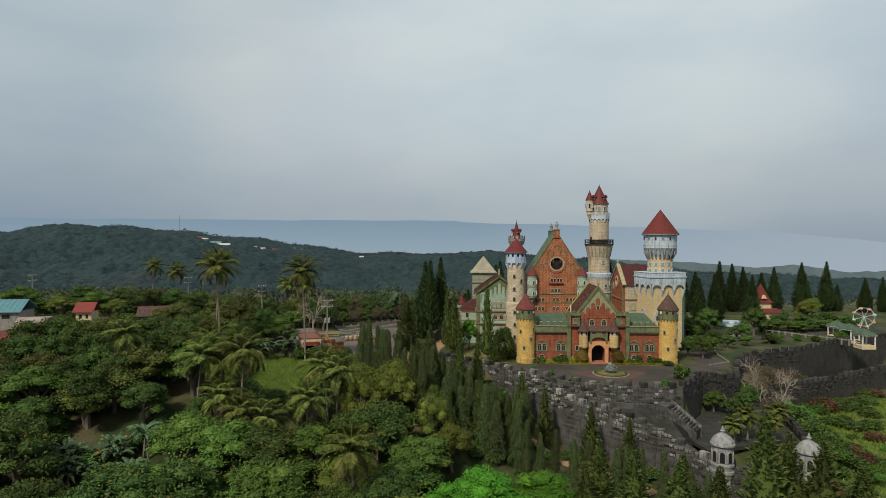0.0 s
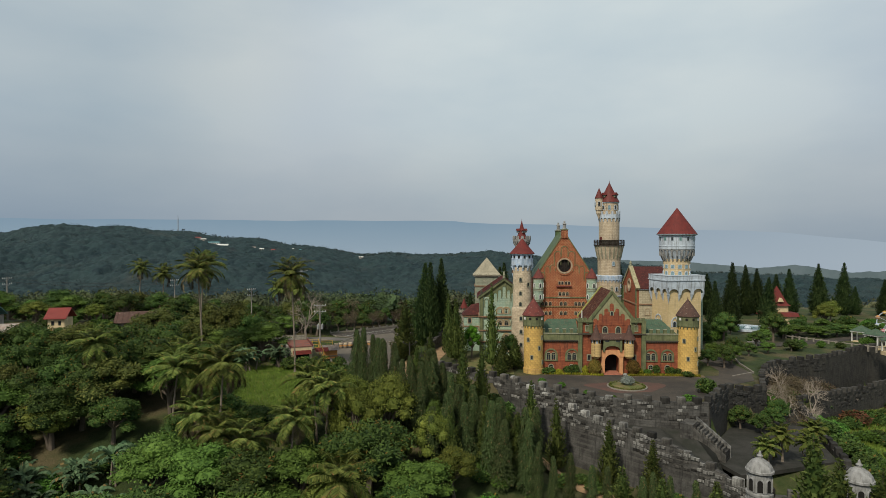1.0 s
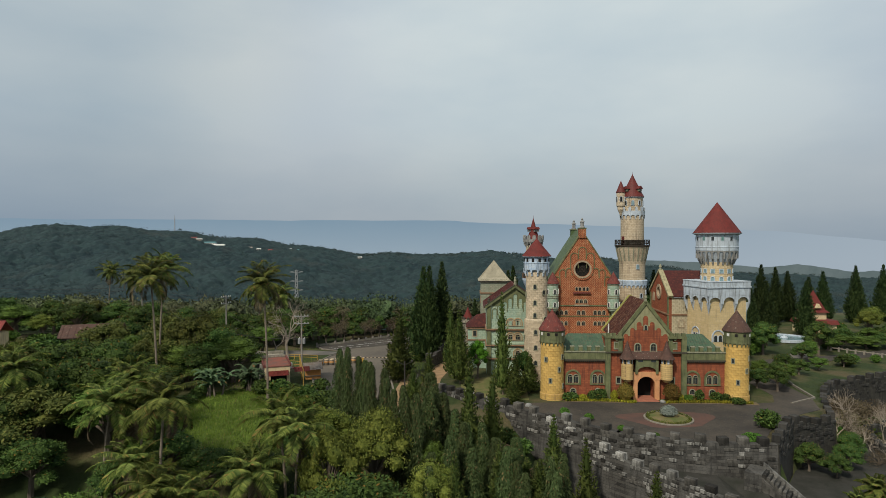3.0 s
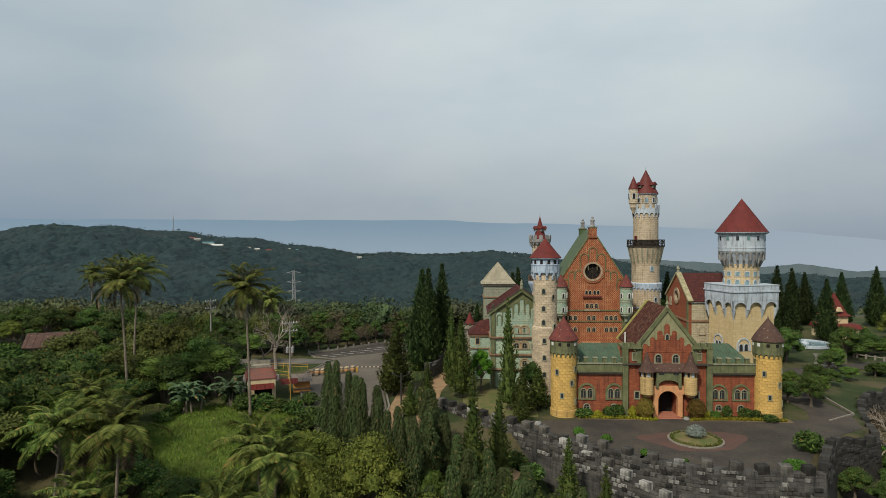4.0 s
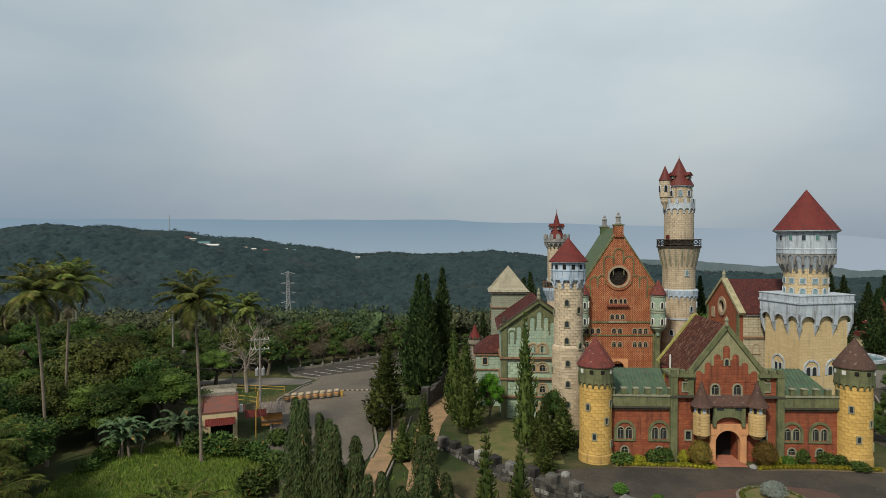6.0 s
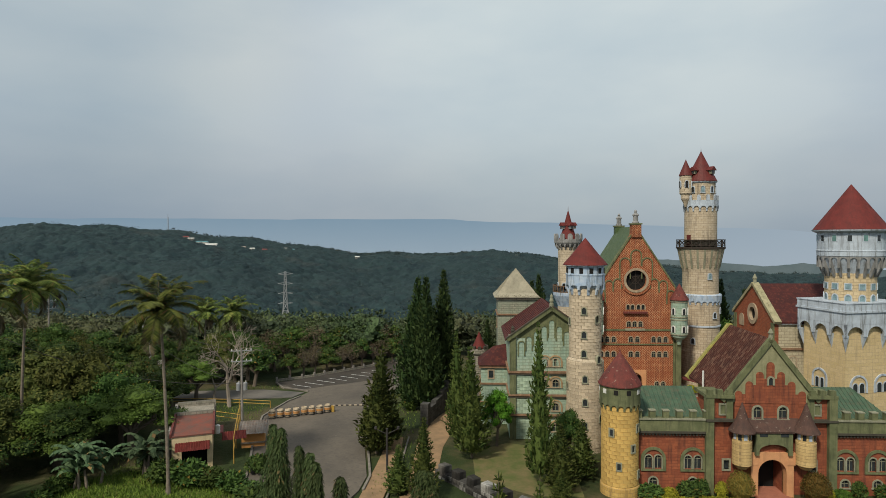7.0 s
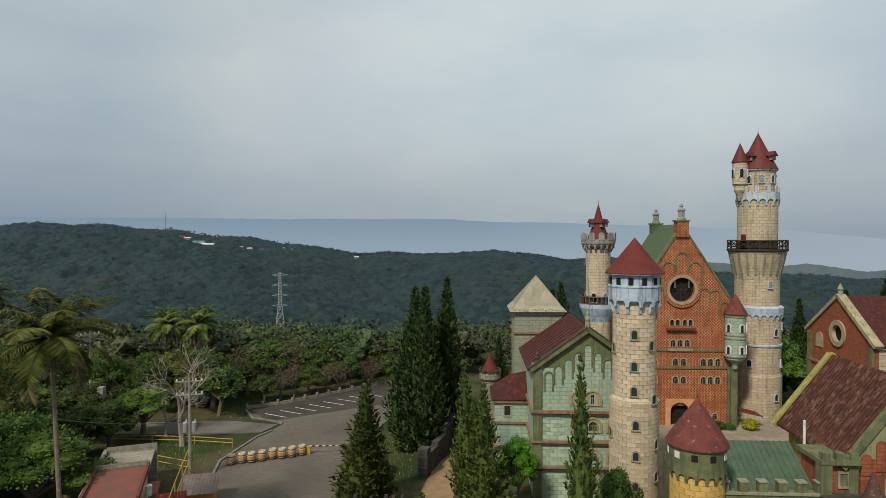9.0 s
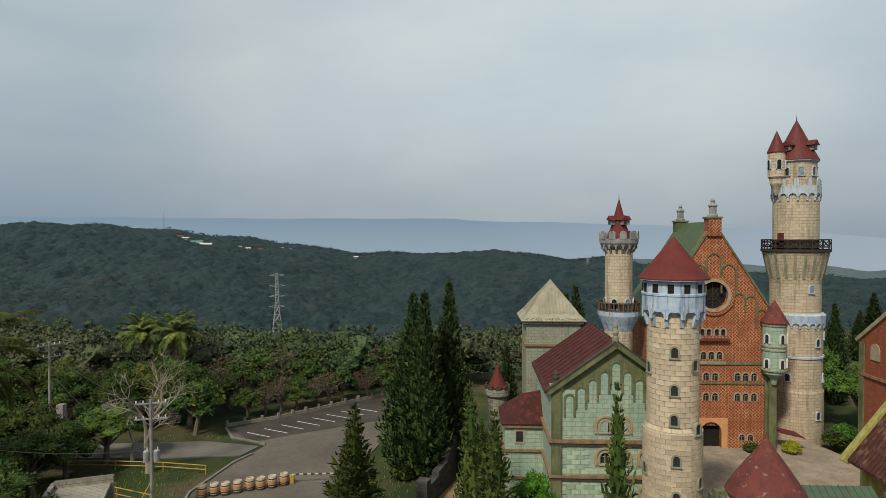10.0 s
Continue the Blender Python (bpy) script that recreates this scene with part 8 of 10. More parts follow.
# conifers in the far garden
plant("pine", 108.5, 214.0, 17.5, 6.6, key=1, ground_z=-0.3)
for x, top in ((110, 20.5), (116, 19.4), (121.5, 17.9), (128, 15.8), (134, 17.9), (142, 20.0), (145.5, 16.2), (153.5, 20.2), (159, 11), (167, 14), (170.5, 12), (176, 14), (183, 13), (190, 12), (102, 16.0), (97, 12)):
    plant("pine", x, 243 + 3 * math.sin(x), top + 1.0, 6.8 if top > 15 else 5.0, key=int(x) % 3, ground_z=-0.5)
for u, v, top, w in ((16.5, 60.0, 24.5, 22), (19.5, 62.0, 22.0, 20), (26.0, 66.0, 19.5, 18), (38.0, 62.0, 20.0, 18), (44.0, 58.0, 18.0, 18), (-19.2, 49.0, 23.8, 20), (-21.2, 51.0, 22.6, 18), (-29.0, 50.0, 15.0, 13), (50.0, 62.0, 19.0, 20)):
    p = C(u, v).translation
    plant("pine", p.x, p.y, top - 1.5, 0.3 * w, ground_z=1.0, key=int(abs(u)) % 3)
# mast trees in a row down the road and on the slope below the rampart
rngm = random.Random(3)
for k in range(13):
    f = k / 12
    x, y = -17.0 + 13.0 * f + rngm.uniform(-0.7, 0.7), 128.0 - 19.0 * f + rngm.uniform(-1.0, 1.0)
    plant("mast", x, y, (13.0 - 3.0 * f + rngm.uniform(-1.4, 1.0)) - height(x, y), 11.5 + rngm.uniform(-1, 2), key=k % 4)
for k in range(17):
    f = k / 16
    x, y = -4.0 + 13.5 * f + rngm.uniform(-1.4, 1.4), 122.0 - 20.0 * f + rngm.uniform(-3, 3)
    if off_line(x, y, lane) < 2.2:
        continue
    plant("mast", x, y, (9.0 - 5.5 * f + rngm.uniform(-1.5, 1.2)) - height(x, y), 14 + rngm.uniform(-1.5, 2), key=k % 4)
for k in range(11):
    x, y = 13.0 + 2.3 * k + rngm.uniform(-0.8, 0.8), 97.0 - 1.3 * k + rngm.uniform(-3, 3)
    plant("mast", x, y, (0.6 - 0.2 * k + rngm.uniform(-1.5, 1.5)) - height(x, y), 9 + rngm.uniform(-1, 2), key=k % 4)

# more of them and undergrowth hiding the foot of the rampart
for k in range(30):
    x, y = rngm.uniform(-3, 15.5), rngm.uniform(100, 124)
    if y > 131 - 0.9 * (x - 2) - 3.5:
        y -= 6
    if off_line(x, y, lane) < 2.4:
        continue
    plant("mast" if k % 3 else "young_pine", x, y, rngm.uniform(2.5, 6.5) - 0.22 * max(0, x - 6) - height(x, y), (13 if k % 3 else 4.2) + rngm.uniform(-0.5, 1), key=k % 4)
for k in range(60):
    x, y = rngm.uniform(-7, 36), rngm.uniform(88, 126)
    if off_line(x, y, [(6.6, 132.4), (13, 127.6), (20, 119.8), (30, 107.6), (40, 97.2)]) < 2.2 or y > 129 - 0.85 * (x - 6):
        continue
    s_ = rngm.uniform(1.0, 2.6)
    plant("shrub" if k % 3 else "bush", x, y, s_, s_ * 1.3, key=k % 2)

# single trees of note
for kind, x, y, top, w, key in (("olive", -14.4, 104.6, 8.0, 9, 0), ("olive", -16.6, 115.5, 7.2, 9, 1), ("olive", -9.0, 108.6, 9.2, 11, 2), ("olive", -8.0, 101.0, 3.0, 8, 0), ("olive", -12.5, 98.5, 4.0, 8, 1), ("olive", -24.0, 109.0, 3.0, 7, 2), ("olive", -1.5, 104.0, 3.6, 8, 0), ("olive", 1.5, 98.0, 0.6, 8, 1), ("light", -2.0, 110.0, 4.2, 6, 1), ("light", -4.0, 93.0, 0.4, 13, 0), ("lime", 6.0, 85.0, -1.6, 12, 0), ("lime", 0.5, 83.0, -2.8, 11, 2), ("lime", 14.0, 84.5, -2.2, 12, 1), ("lime", 10.0, 80.0, -4.0, 11, 0), ("light", -12.0, 84.0, -3.0, 13, 1), ("light", -26.0, 88.0, -1.0, 15, 2), ("light", 3.0, 79.0, -4.5, 12, 2),
                                ("bronze", -50.2, 155.0, 15.9, 14, 0), ("bronze", -58.0, 158.0, 15.0, 15, 1), ("bronze", -66.0, 150.0, 14.5, 13, 0), ("mango", -44.5, 153.0, 12.5, 11, 0), ("mango", -47.0, 144.0, 10.0, 10, 1), ("bronze", -56.0, 143.0, 12.0, 11, 1),
                                ("bare", -36.5, 172.0, 16.8, 15, 0), ("bare", -40.5, 176.0, 11.0, 10, 1), ("bare", 71.0, 138.0, 4.5, 9, 0), ("bare", 76.0, 136.0, 3.0, 9, 1), ("bare", 66.0, 133.0, 2.0, 8, 2), ("bare", -4.0, 118.0, 4.0, 6, 2), ("bare", -32.0, 112.0, 3.0, 7, 1),
                                ("banana", -41.2, 139.0, 1, 1, 0), ("banana", -36.0, 143.0, 1, 1, 2), ("banana", -50.0, 101.0, 1, 1, 1), ("banana", -54.0, 98.5, 1, 1, 0), ("banana", -47.5, 93.0, 1, 1, 0), ("banana", -60.5, 98.0, 1, 1, 2), ("banana", -58.0, 93.5, 1, 1, 0), ("banana", -48.5, 89.5, 1, 1, 1), ("banana", -44.0, 90.5, 1, 1, 2),
                                ("lime", 6.4, 152.2, 10.3, 5.2, 1), ("mango", 14.8, 146.5, 8.8, 5, 0), ("light", 18.0, 190.0, 15.0, 10, 0), ("light", 52.0, 190.0, 16.0, 12, 0), ("light", 58.0, 186.0, 13.0, 10, 1), ("mango", 64.0, 190.0, 12.0, 10, 1)):
    if kind == "banana":
        plant(kind, x, y, 1.5 if y > 120 else 1.6, 1.5 if y > 120 else 1.6, key=key)
    else:
        plant(kind, x, y, top - height(x, y), w, key=key)

# woodland on the slope
def clear(x, y):
    if ((x + 34) / 11.5) ** 2 + ((y - 130) / 13.5) ** 2 < 1 or ((x + 42) / 7) ** 2 + ((y - 136) / 9) ** 2 < 1:
        return True
    if -41 < x < -19 and 138 < y < 183 or -30 < x < -17 and 116 < y < 140:
        return True
    if x > -20 and y > 100 or x > -8 and y > 96 or x > -4 and y > 72:
        return True
    if x < -60 and 112 < y < 160:
        return True
    if -64 < x < -45 and 86 < y < 109:
        return True
    return False


spots = []
for _ in range(5000):
    y = rngm.uniform(62, 178)
    x = rngm.uniform(-0.80 * y - 16, 8)
    if y > 150 and x > -42 or clear(x, y):
        continue
    if all((x - a) ** 2 + (y - b) ** 2 > 6.5 ** 2 for a, b in spots):
        spots.append((x, y))
for x, y in spots:
    r = rngm.random()
    kind = "mango" if r < 0.60 else "light" if r < 0.80 else "bronze" if r < 0.89 else "olive"
    tall = rngm.uniform(5.5, 7.8) if 98 < y < 124 and -48 < x < -18 else rngm.choice((9.0, 10.5, 11.5, 12.5)) * rngm.uniform(0.9, 1.1) if y < 122 else rngm.choice((7.0, 8.5, 9.5, 11.0)) * rngm.uniform(0.9, 1.1) if y < 150 else rngm.uniform(5.5, 9.0)
    plant(kind, x, y, tall, tall * rngm.uniform(1.1, 1.4), key=rngm.randrange(3 if kind == "mango" else 2))
for _ in range(70):
    y = rngm.uniform(105, 150)
    x = rngm.uniform(-46, -20)
    d = ((x + 34) / 11.5) ** 2 + ((y - 130) / 13.5) ** 2
    if 0.8 < d < 1.5 and not (-41 < x < -19 and y > 139):
        plant("shrub" if rngm.random() < 0.6 else "bush", x, y, rngm.uniform(1.2, 2.6), rngm.uniform(2, 3.4), key=rngm.randrange(2))
for x, y, h in ((-33, 140.6, 3.0), (-29.8, 139.8, 3.2), (-27.0, 139.5, 2.4), (-24.5, 138.5, 2.4), (-23.0, 143.5, 2.4), (-37.0, 145, 2.0), (-9.5, 162.0, 3.0), (-9.0, 157.5, 2.6), (-6.0, 170, 2.6), (-20.0, 133.0, 3.2), (-22.0, 129.5, 3.0), (-12.0, 131.0, 2.6)):
    plant("shrub", x, y, h, h * 1.2, key=int(abs(x)) % 2)
# trees before the village, their tops below its roofs
spots = []
for _ in range(900):
    x, y = rngm.uniform(-106, -58), rngm.uniform(108, 137)
    if x < -0.86 * y or min(math.hypot(x - a, y - b) for a, b in ((-101.5, 141.0), (-84.0, 144.5), (-91.0, 138.0), (-96.0, 130.0), (-70.5, 153.0))) < 6.0:
        continue
    if all((x - a) ** 2 + (y - b) ** 2 > 5.2 ** 2 for a, b in spots):
        spots.append((x, y))
for x, y in spots:
    top = (30 - 19.5 * y / 130 if x < -88 else 30 - 17.0 * y / 141) - rngm.uniform(0.2, 2.5)
    tall = min(11.0, max(4.0, top - height(x, y)))
    plant("mango" if rngm.random() < 0.75 else "bronze", x, y, tall, tall * rngm.uniform(0.95, 1.25), key=rngm.randrange(2))
# behind the lane and down into the valley
spots = []
for _ in range(3500):
    y = rngm.uniform(185, 330)
    x = rngm.uniform(-0.85 * y, 20 if y < 235 else 60)
    if x > -36 and y < 196 - (x + 36) * -0.5 or (-34 < x < 14 and y < 210):
        continue
    if all((x - a) ** 2 + (y - b) ** 2 > (6.5 + (y - 185) * 0.03) ** 2 for a, b in spots):
        spots.append((x, y))
back = [(x, y) for x, y in spots if y < 206][:40]
for x, y in back:
    r = rngm.random()
    kind = "dry" if x > -42 and r < 0.7 else "dry" if r < 0.12 else "valley"
    tall = rngm.uniform(6, 9)
    plant(kind, x, y, tall, tall * rngm.uniform(0.95, 1.25), key=rngm.randrange(3))
valley_spots = [q for q in spots if q not in back]
for k in range(14):
    x = -31.5 + 2.2 * k + rngm.uniform(-0.6, 0.6)
    y = 193.5 + (x + 31.5) * 0.62 + rngm.uniform(0.5, 2.0)
    plant("dry" if k % 3 else "valley", x, y, rngm.uniform(4.5, 6.5), rngm.uniform(5, 7), key=k % 3)
for k in range(15):
    x = -37.0 + 2.6 * k + rngm.uniform(-0.8, 0.8)
    plant("valley" if k % 3 else "dry", x, 197.5 + (x + 31.5) * 0.62 + rngm.uniform(4, 10), rngm.uniform(6.5, 9.5), rngm.uniform(8, 11), key=k % 3)
for k in range(15):
    x, y = -84 + 3.2 * k + rngm.uniform(-1, 1), 187.5 + rngm.uniform(0, 6)
    plant("mango" if k % 4 else "bronze", x, y, rngm.uniform(8, 10.5), rngm.uniform(9, 12), key=k % 2)
for x, y, h, w in ((-45.5, 170.5, 7.0, 8), (-51.0, 172.0, 8.5, 10), (-57.5, 169.5, 9.0, 10), (-63.5, 171.5, 8.0, 9), (-70.0, 168.0, 9.0, 11), (-48.0, 163.0, 7.0, 8)):
    plant("mango", x, y, h, w, key=int(-x) % 3)
# far garden on the right
for _ in range(110):
    x, y = rngm.uniform(62, 150), rngm.uniform(146, 232)
    if y < 150 + 0.42 * (x - 66) + 5 or off_line(x, y, [(58, 131), (62, 154), (68, 164), (78, 172), (90, 178), (116, 188), (150, 202)]) < 4.5 or (100 < x < 125 and y > 222) or abs(x / y - 0.475) < 0.045 and 150 < y < 215:
        continue
    h = rngm.uniform(1.6, 3.6)
    plant("bush" if rngm.random() < 0.4 else "shrub", x, y, h, h * rngm.uniform(1.0, 1.5), key=rngm.randrange(2))
for x, y, h, w, kind in ((78.5, 181.0, 8.5, 9, "mango"), (70.0, 176.0, 6.0, 7, "mango"), (74.0, 158.0, 3.5, 5, "mango"), (82.0, 164.5, 3.2, 5, "light"), (91.0, 169.5, 3.0, 5, "mango"), (105.0, 192.0, 4.2, 8, "light"), (112.0, 192.0, 3.8, 9, "light"), (118.0, 193.0, 4.2, 9, "mango"), (123.0, 194.0, 4.0, 8, "light"), (60.5, 141.5, 5.5, 6, "mango"), (64.0, 146, 5.0, 5.5, "light"), (58.0, 144.0, 4.0, 5, "mango"), (67.5, 152, 5.5, 6, "mango"), (62.0, 150.5, 4.5, 5, "light"), (93.5, 183.0, 9.0, 9, "mango"), (88.0, 178.0, 5.0, 6, "light"), (84.0, 174.0, 4.5, 6, "mango"), (100, 190, 5, 7, "light"), (108, 196, 5.5, 8, "mango"), (118, 200, 5, 7, "light"), (128, 215, 8, 8, "olive"), (137, 226, 8, 8, "olive")):
    plant(kind, x, y, h, w, key=0)
for _ in range(26):
    x, y = rngm.uniform(64, 125), rngm.uniform(98, 160)
    if y > 92 + (x - 54) * 2.3 + 0 or y > 100 + (x - 64) * 0.9:
        continue
    plant("red_bush" if rngm.random() < 0.07 else "bush", x, y, rngm.uniform(0.8, 1.8), rngm.uniform(1.8, 3.6), key=rngm.randrange(2))
for x, y, s in ((47.5, 120.5, 2.2), (54.0, 121.0, 3.6), (56.5, 118.5, 3.0), (60.0, 121.5, 3.2), (64.0, 126.5, 3.6), (67.0, 131.0, 3.0), (70.0, 140.0, 2.6)):
    plant("mango" if s > 2.5 else "shrub", x, y, s * 1.3, s * 1.5, key=0)

# planting before the gate range
def cplant(kind, u, v, h, w, key=0):
    p = C(u, v).translation
    plant(kind, p.x, p.y, h, w, ground_z=PLAZA, key=key)


for kind, u, v, h, w in (("topiary", -3.5, -1.9, 3.7, 2.9), ("topiary", 4.3, -1.9, 3.7, 3.0), ("gold_bush", -5.3, -1.3, 2.1, 1.3), ("gold_bush", 5.6, -1.3, 1.7, 1.6), ("gold_bush", -10.7, -1.2, 1.2, 1.7), ("bush", 7.4, -1.2, 1.3, 1.8), ("shrub", -8.6, -1.1, 1.8, 2.4), ("shrub", -7.4, -1.1, 2.2, 1.6), ("shrub", -12.8, -1.1, 1.4, 2.8),
                         ("shrub", 9.2, -1.1, 2.2, 1.4), ("shrub", 12.0, -1.2, 1.8, 2.0), ("shrub", 13.6, -1.2, 1.5, 1.6), ("shrub", 15.0, -2.6, 1.2, 2.2)):
    cplant(kind, u, v, h, w)


def hedge(line, h, w, seed):
    """A clipped low hedge along a line in the castle's axes."""
    rng = random.Random(seed)
    cv, cf = [], []
    for (u0, v0), (u1, v1) in zip(line, line[1:]):
        L = math.hypot(u1 - u0, v1 - v0)
        for _ in range(int(L * 210)):
            f = rng.random()
            a = rng.uniform(0, math.pi)
            off = w / 2 * math.cos(a) * rng.uniform(0.8, 1.05)
            p = C(u0 + (u1 - u0) * f + off * (v0 - v1) / L, v0 + (v1 - v0) * f + off * (u1 - u0) / L).translation
            q = Vector((p.x, p.y, PLAZA + h * (0.25 + 0.75 * math.sin(a)) * rng.uniform(0.75, 1.05)))
            leaf(cv, cf, q, rand_dir(rng), Vector((0, 0, 1)), rng.uniform(0.1, 0.2), 0.08)
            n = max(2, int(L / 0.45))
        for k in range(n):
            p = C(u0 + (u1 - u0) * (k + 0.5) / n, v0 + (v1 - v0) * (k + 0.5) / n).translation
            core(cv, cf, Vector((p.x, p.y, PLAZA + h * 0.4)), max(w * 0.45, L / n * 0.55), h * 0.5, rng, 8, 5)
    ob = part("hedge", raw(cv, cf), "leaf_hedge", None)
    tagged(ob, "low clipped yellow-green hedge before the gate range", "hedge", "clipped hedges")


hedge([(-13.8, -2.0), (-5.0, -2.2), (-2.6, -3.0), (-1.9, -2.6)], 0.5, 0.5, 1)
hedge([(2.3, -2.2), (2.9, -3.0), (5.2, -2.4), (10.0, -2.2), (17.5, -2.8)], 0.5, 0.5, 2)

for u, v, h, w, kind in ((1.2, 39.6, 1.2, 2.2, "shrub"), (2.8, 39.4, 1.0, 1.8, "bush"), (5.6, 39.2, 1.9, 2.2, "gold_bush"), (12.5, 42.0, 2.2, 2.6, "shrub"), (14.6, 43.5, 2.8, 3.0, "bush"), (16.5, 40.0, 2.0, 2.4, "gold_bush"), (17.5, 37.0, 1.4, 2.0, "gold_bush"), (19.0, 43.0, 1.6, 3.0, "bush")):
    p = C(u, v).translation
    plant(kind, p.x, p.y, h, w, ground_z=2.7, key=0)

# planted island in the forecourt
isle = thing("planted_island", pose(34.5, 124.9, PLAZA), "oval planted island with low hedge ring and dry soil", "flower bed")
part("kerb", lathe(B(), [(3.7, 0), (3.7, 0.22), (3.4, 0.22), (3.4, 0.1)], 40), "kerb", isle)
part("soil", lathe(B(), [(3.45, 0.1), (3.0, 0.26), (0.0, 0.4)], 40), "dry_lawn", isle)
rng = random.Random(77)
cv, cf = [], []
for _ in range(1700):
    a, r = rng.uniform(0, 6.283), 3.15 + rng.uniform(-0.28, 0.22)
    leaf(cv, cf, Vector((r * math.cos(a), r * math.sin(a), 0.2 + rng.random() * 0.28)), rand_dir(rng), Vector((0, 0, 1)), rng.uniform(0.12, 0.24), 0.1)
part("border_planting", raw(cv, cf), "leaf_olive", isle, "olive green border plants")
plant("silver_bush", 34.7, 125.3, 2.1, 2.7, ground_z=PLAZA + 0.2)

# weeds on the rampart walk and at the wall foot
for x, y, s in ((20.5, 118.5, 1.1), (27.0, 113.0, 1.3), (33.5, 107.6, 1.2), (41.3, 113.6, 1.6), (42.6, 114.2, 1.3), (22.0, 124.2, 1.2), (18.8, 127.0, 1.3), (25.5, 118.9, 1.0), (29.5, 116.0, 0.8), (16.0, 118.0, 1.2), (24.0, 106.0, 2.0), (36.0, 97.0, 1.6), (49.8, 124.0, 1.2)):
    z = 2.0 if y > 111 + (43 - x) * 0.05 and inside(x, y, EDGE + [(120, 200), (2, 200)]) else None
    plant("bush", x, y, s, s * 1.2, ground_z=z, key=int(x) % 2)


# ---- distant woodland ----
def far_woods(name, seed, count, place, size, tufts, label, material, tuft=0.07, lobes=3, sink=0.0, tall=1.0):
    """Uneven crowns of a few lobes, each clad in small tufts, joined into one mesh."""
    rng = random.Random(seed)
    v, f = [], []
    for k in range(count):
        x, y = place(rng) if callable(place) else place[k]
        z = height(x, y) + sink
        s = rng.uniform(*size)
        h = s * tall
        for q in range(max(1, lobes)):
            a = 6.283 * q / max(1, lobes) + rng.uniform(-0.6, 0.6)
            o = 0.24 * s * (lobes > 1) * rng.uniform(0.5, 1.2)
            c = Vector((x + o * math.cos(a), y + o * math.sin(a), z + h * rng.uniform(0.22, 0.5)))
            r = s * (rng.uniform(0.22, 0.36) if lobes > 1 else 0.46)
            if lobes:
                dome(v, f, c, r * 0.62, r * 0.50 * tall, rng, 6, 3)
            for _ in range(tufts // max(1, lobes)):
                d = rand_dir(rng)
                d.z = abs(d.z)
                k_ = rng.uniform(0.85, 1.12)
                p = c + Vector((d.x * r * k_, d.y * r * k_, d.z * r * 0.8 * tall * k_))
                leaf(v, f, p, (d * 0.5 + rand_dir(rng)).normalized(), (d + Vector((0, 0, 0.5))).normalized(), s * tuft * rng.uniform(0.7, 1.4), s * tuft * rng.uniform(0.5, 0.8))
    ob = part(name, raw(v, f), material, None)
    return tagged(ob, label, "woodland", kind="stuff")


def in_fan(rng, r0, r1, a0=-0.86, a1=0.80, power=1.0):
    y = r0 + (r1 - r0) * rng.random() ** power
    return y * rng.uniform(a0, a1), y


def canopy():
    """The closed canopy of the far hillside: one sheet of rounded crowns over the ground."""
    cols, rows = 600, 320
    v = []
    for j in range(rows + 1):
        y = 560 * (1790 / 560) ** (j / rows)
        for i in range(cols + 1):
            a = -0.87 + 1.68 * i / cols + 0.0012 * math.sin(j * 2.1 + i)
            x = y * a
            z = height(x, y)
            d = noise.voronoi((x / 13, y / 13, 0.3))[0][0]
            e = noise.voronoi((x / 6.5, y / 6.5, 4.0))[0][0]
            z += 5.0 + 5.5 * (1 - min(1, d / 0.8) ** 2) + 3.0 * (1 - min(1, e / 0.8) ** 2) + 4.0 * noise.noise((x / 34, y / 34, 8.0))
            v.append((x, y, z - 25 * max(0.0, 1 - j / 8)))
    n = cols + 1
    f = [(j * n + i, j * n + i + 1, (j + 1) * n + i + 1, (j + 1) * n + i) for j in range(rows) for i in range(cols)]
    ob = part("far_woods", raw(v, f), "canopy", None, smooth=True)
    return tagged(ob, "closed hillside canopy across the valley, tinted blue-green for haze", "woodland", kind="stuff")


def canopy_material():
    m, nt, b = shader("haze_tinted_canopy", 0.9)
    t = nt.nodes.new("ShaderNodeTexCoord")
    v = t.outputs["Object"]
    flat = nt.nodes.new("ShaderNodeVectorMath")
    flat.operation = "MULTIPLY"
    flat.inputs[1].default_value = (1, 1, 0)
    nt.links.new(v, flat.inputs[0])
    tones = []
    for size in (0.075, 0.16):
        cells = nt.nodes.new("ShaderNodeTexVoronoi")
        cells.inputs["Scale"].default_value = size
        nt.links.new(flat.outputs[0], cells.inputs["Vector"])
        sepc = nt.nodes.new("ShaderNodeSeparateColor")
        nt.links.new(cells.outputs["Color"], sepc.inputs[0])
        tones.append(sepc.outputs[0])
    # blue-grey crown tones, with the haze of distance tinted in
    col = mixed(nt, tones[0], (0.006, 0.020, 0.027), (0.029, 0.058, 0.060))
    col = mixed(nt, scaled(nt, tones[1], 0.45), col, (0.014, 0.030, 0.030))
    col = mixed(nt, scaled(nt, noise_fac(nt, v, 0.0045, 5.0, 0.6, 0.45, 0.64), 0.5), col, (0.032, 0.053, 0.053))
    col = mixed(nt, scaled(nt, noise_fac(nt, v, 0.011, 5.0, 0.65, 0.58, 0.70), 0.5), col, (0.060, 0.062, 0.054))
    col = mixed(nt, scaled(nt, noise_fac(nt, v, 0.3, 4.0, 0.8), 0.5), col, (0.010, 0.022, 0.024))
    nt.links.new(col, b.inputs["Base Color"])
    bumped(nt, b, noise_fac(nt, v, 0.4, 5.0, 0.75, 0.2, 0.8), 0.8, 1.2)
    return m


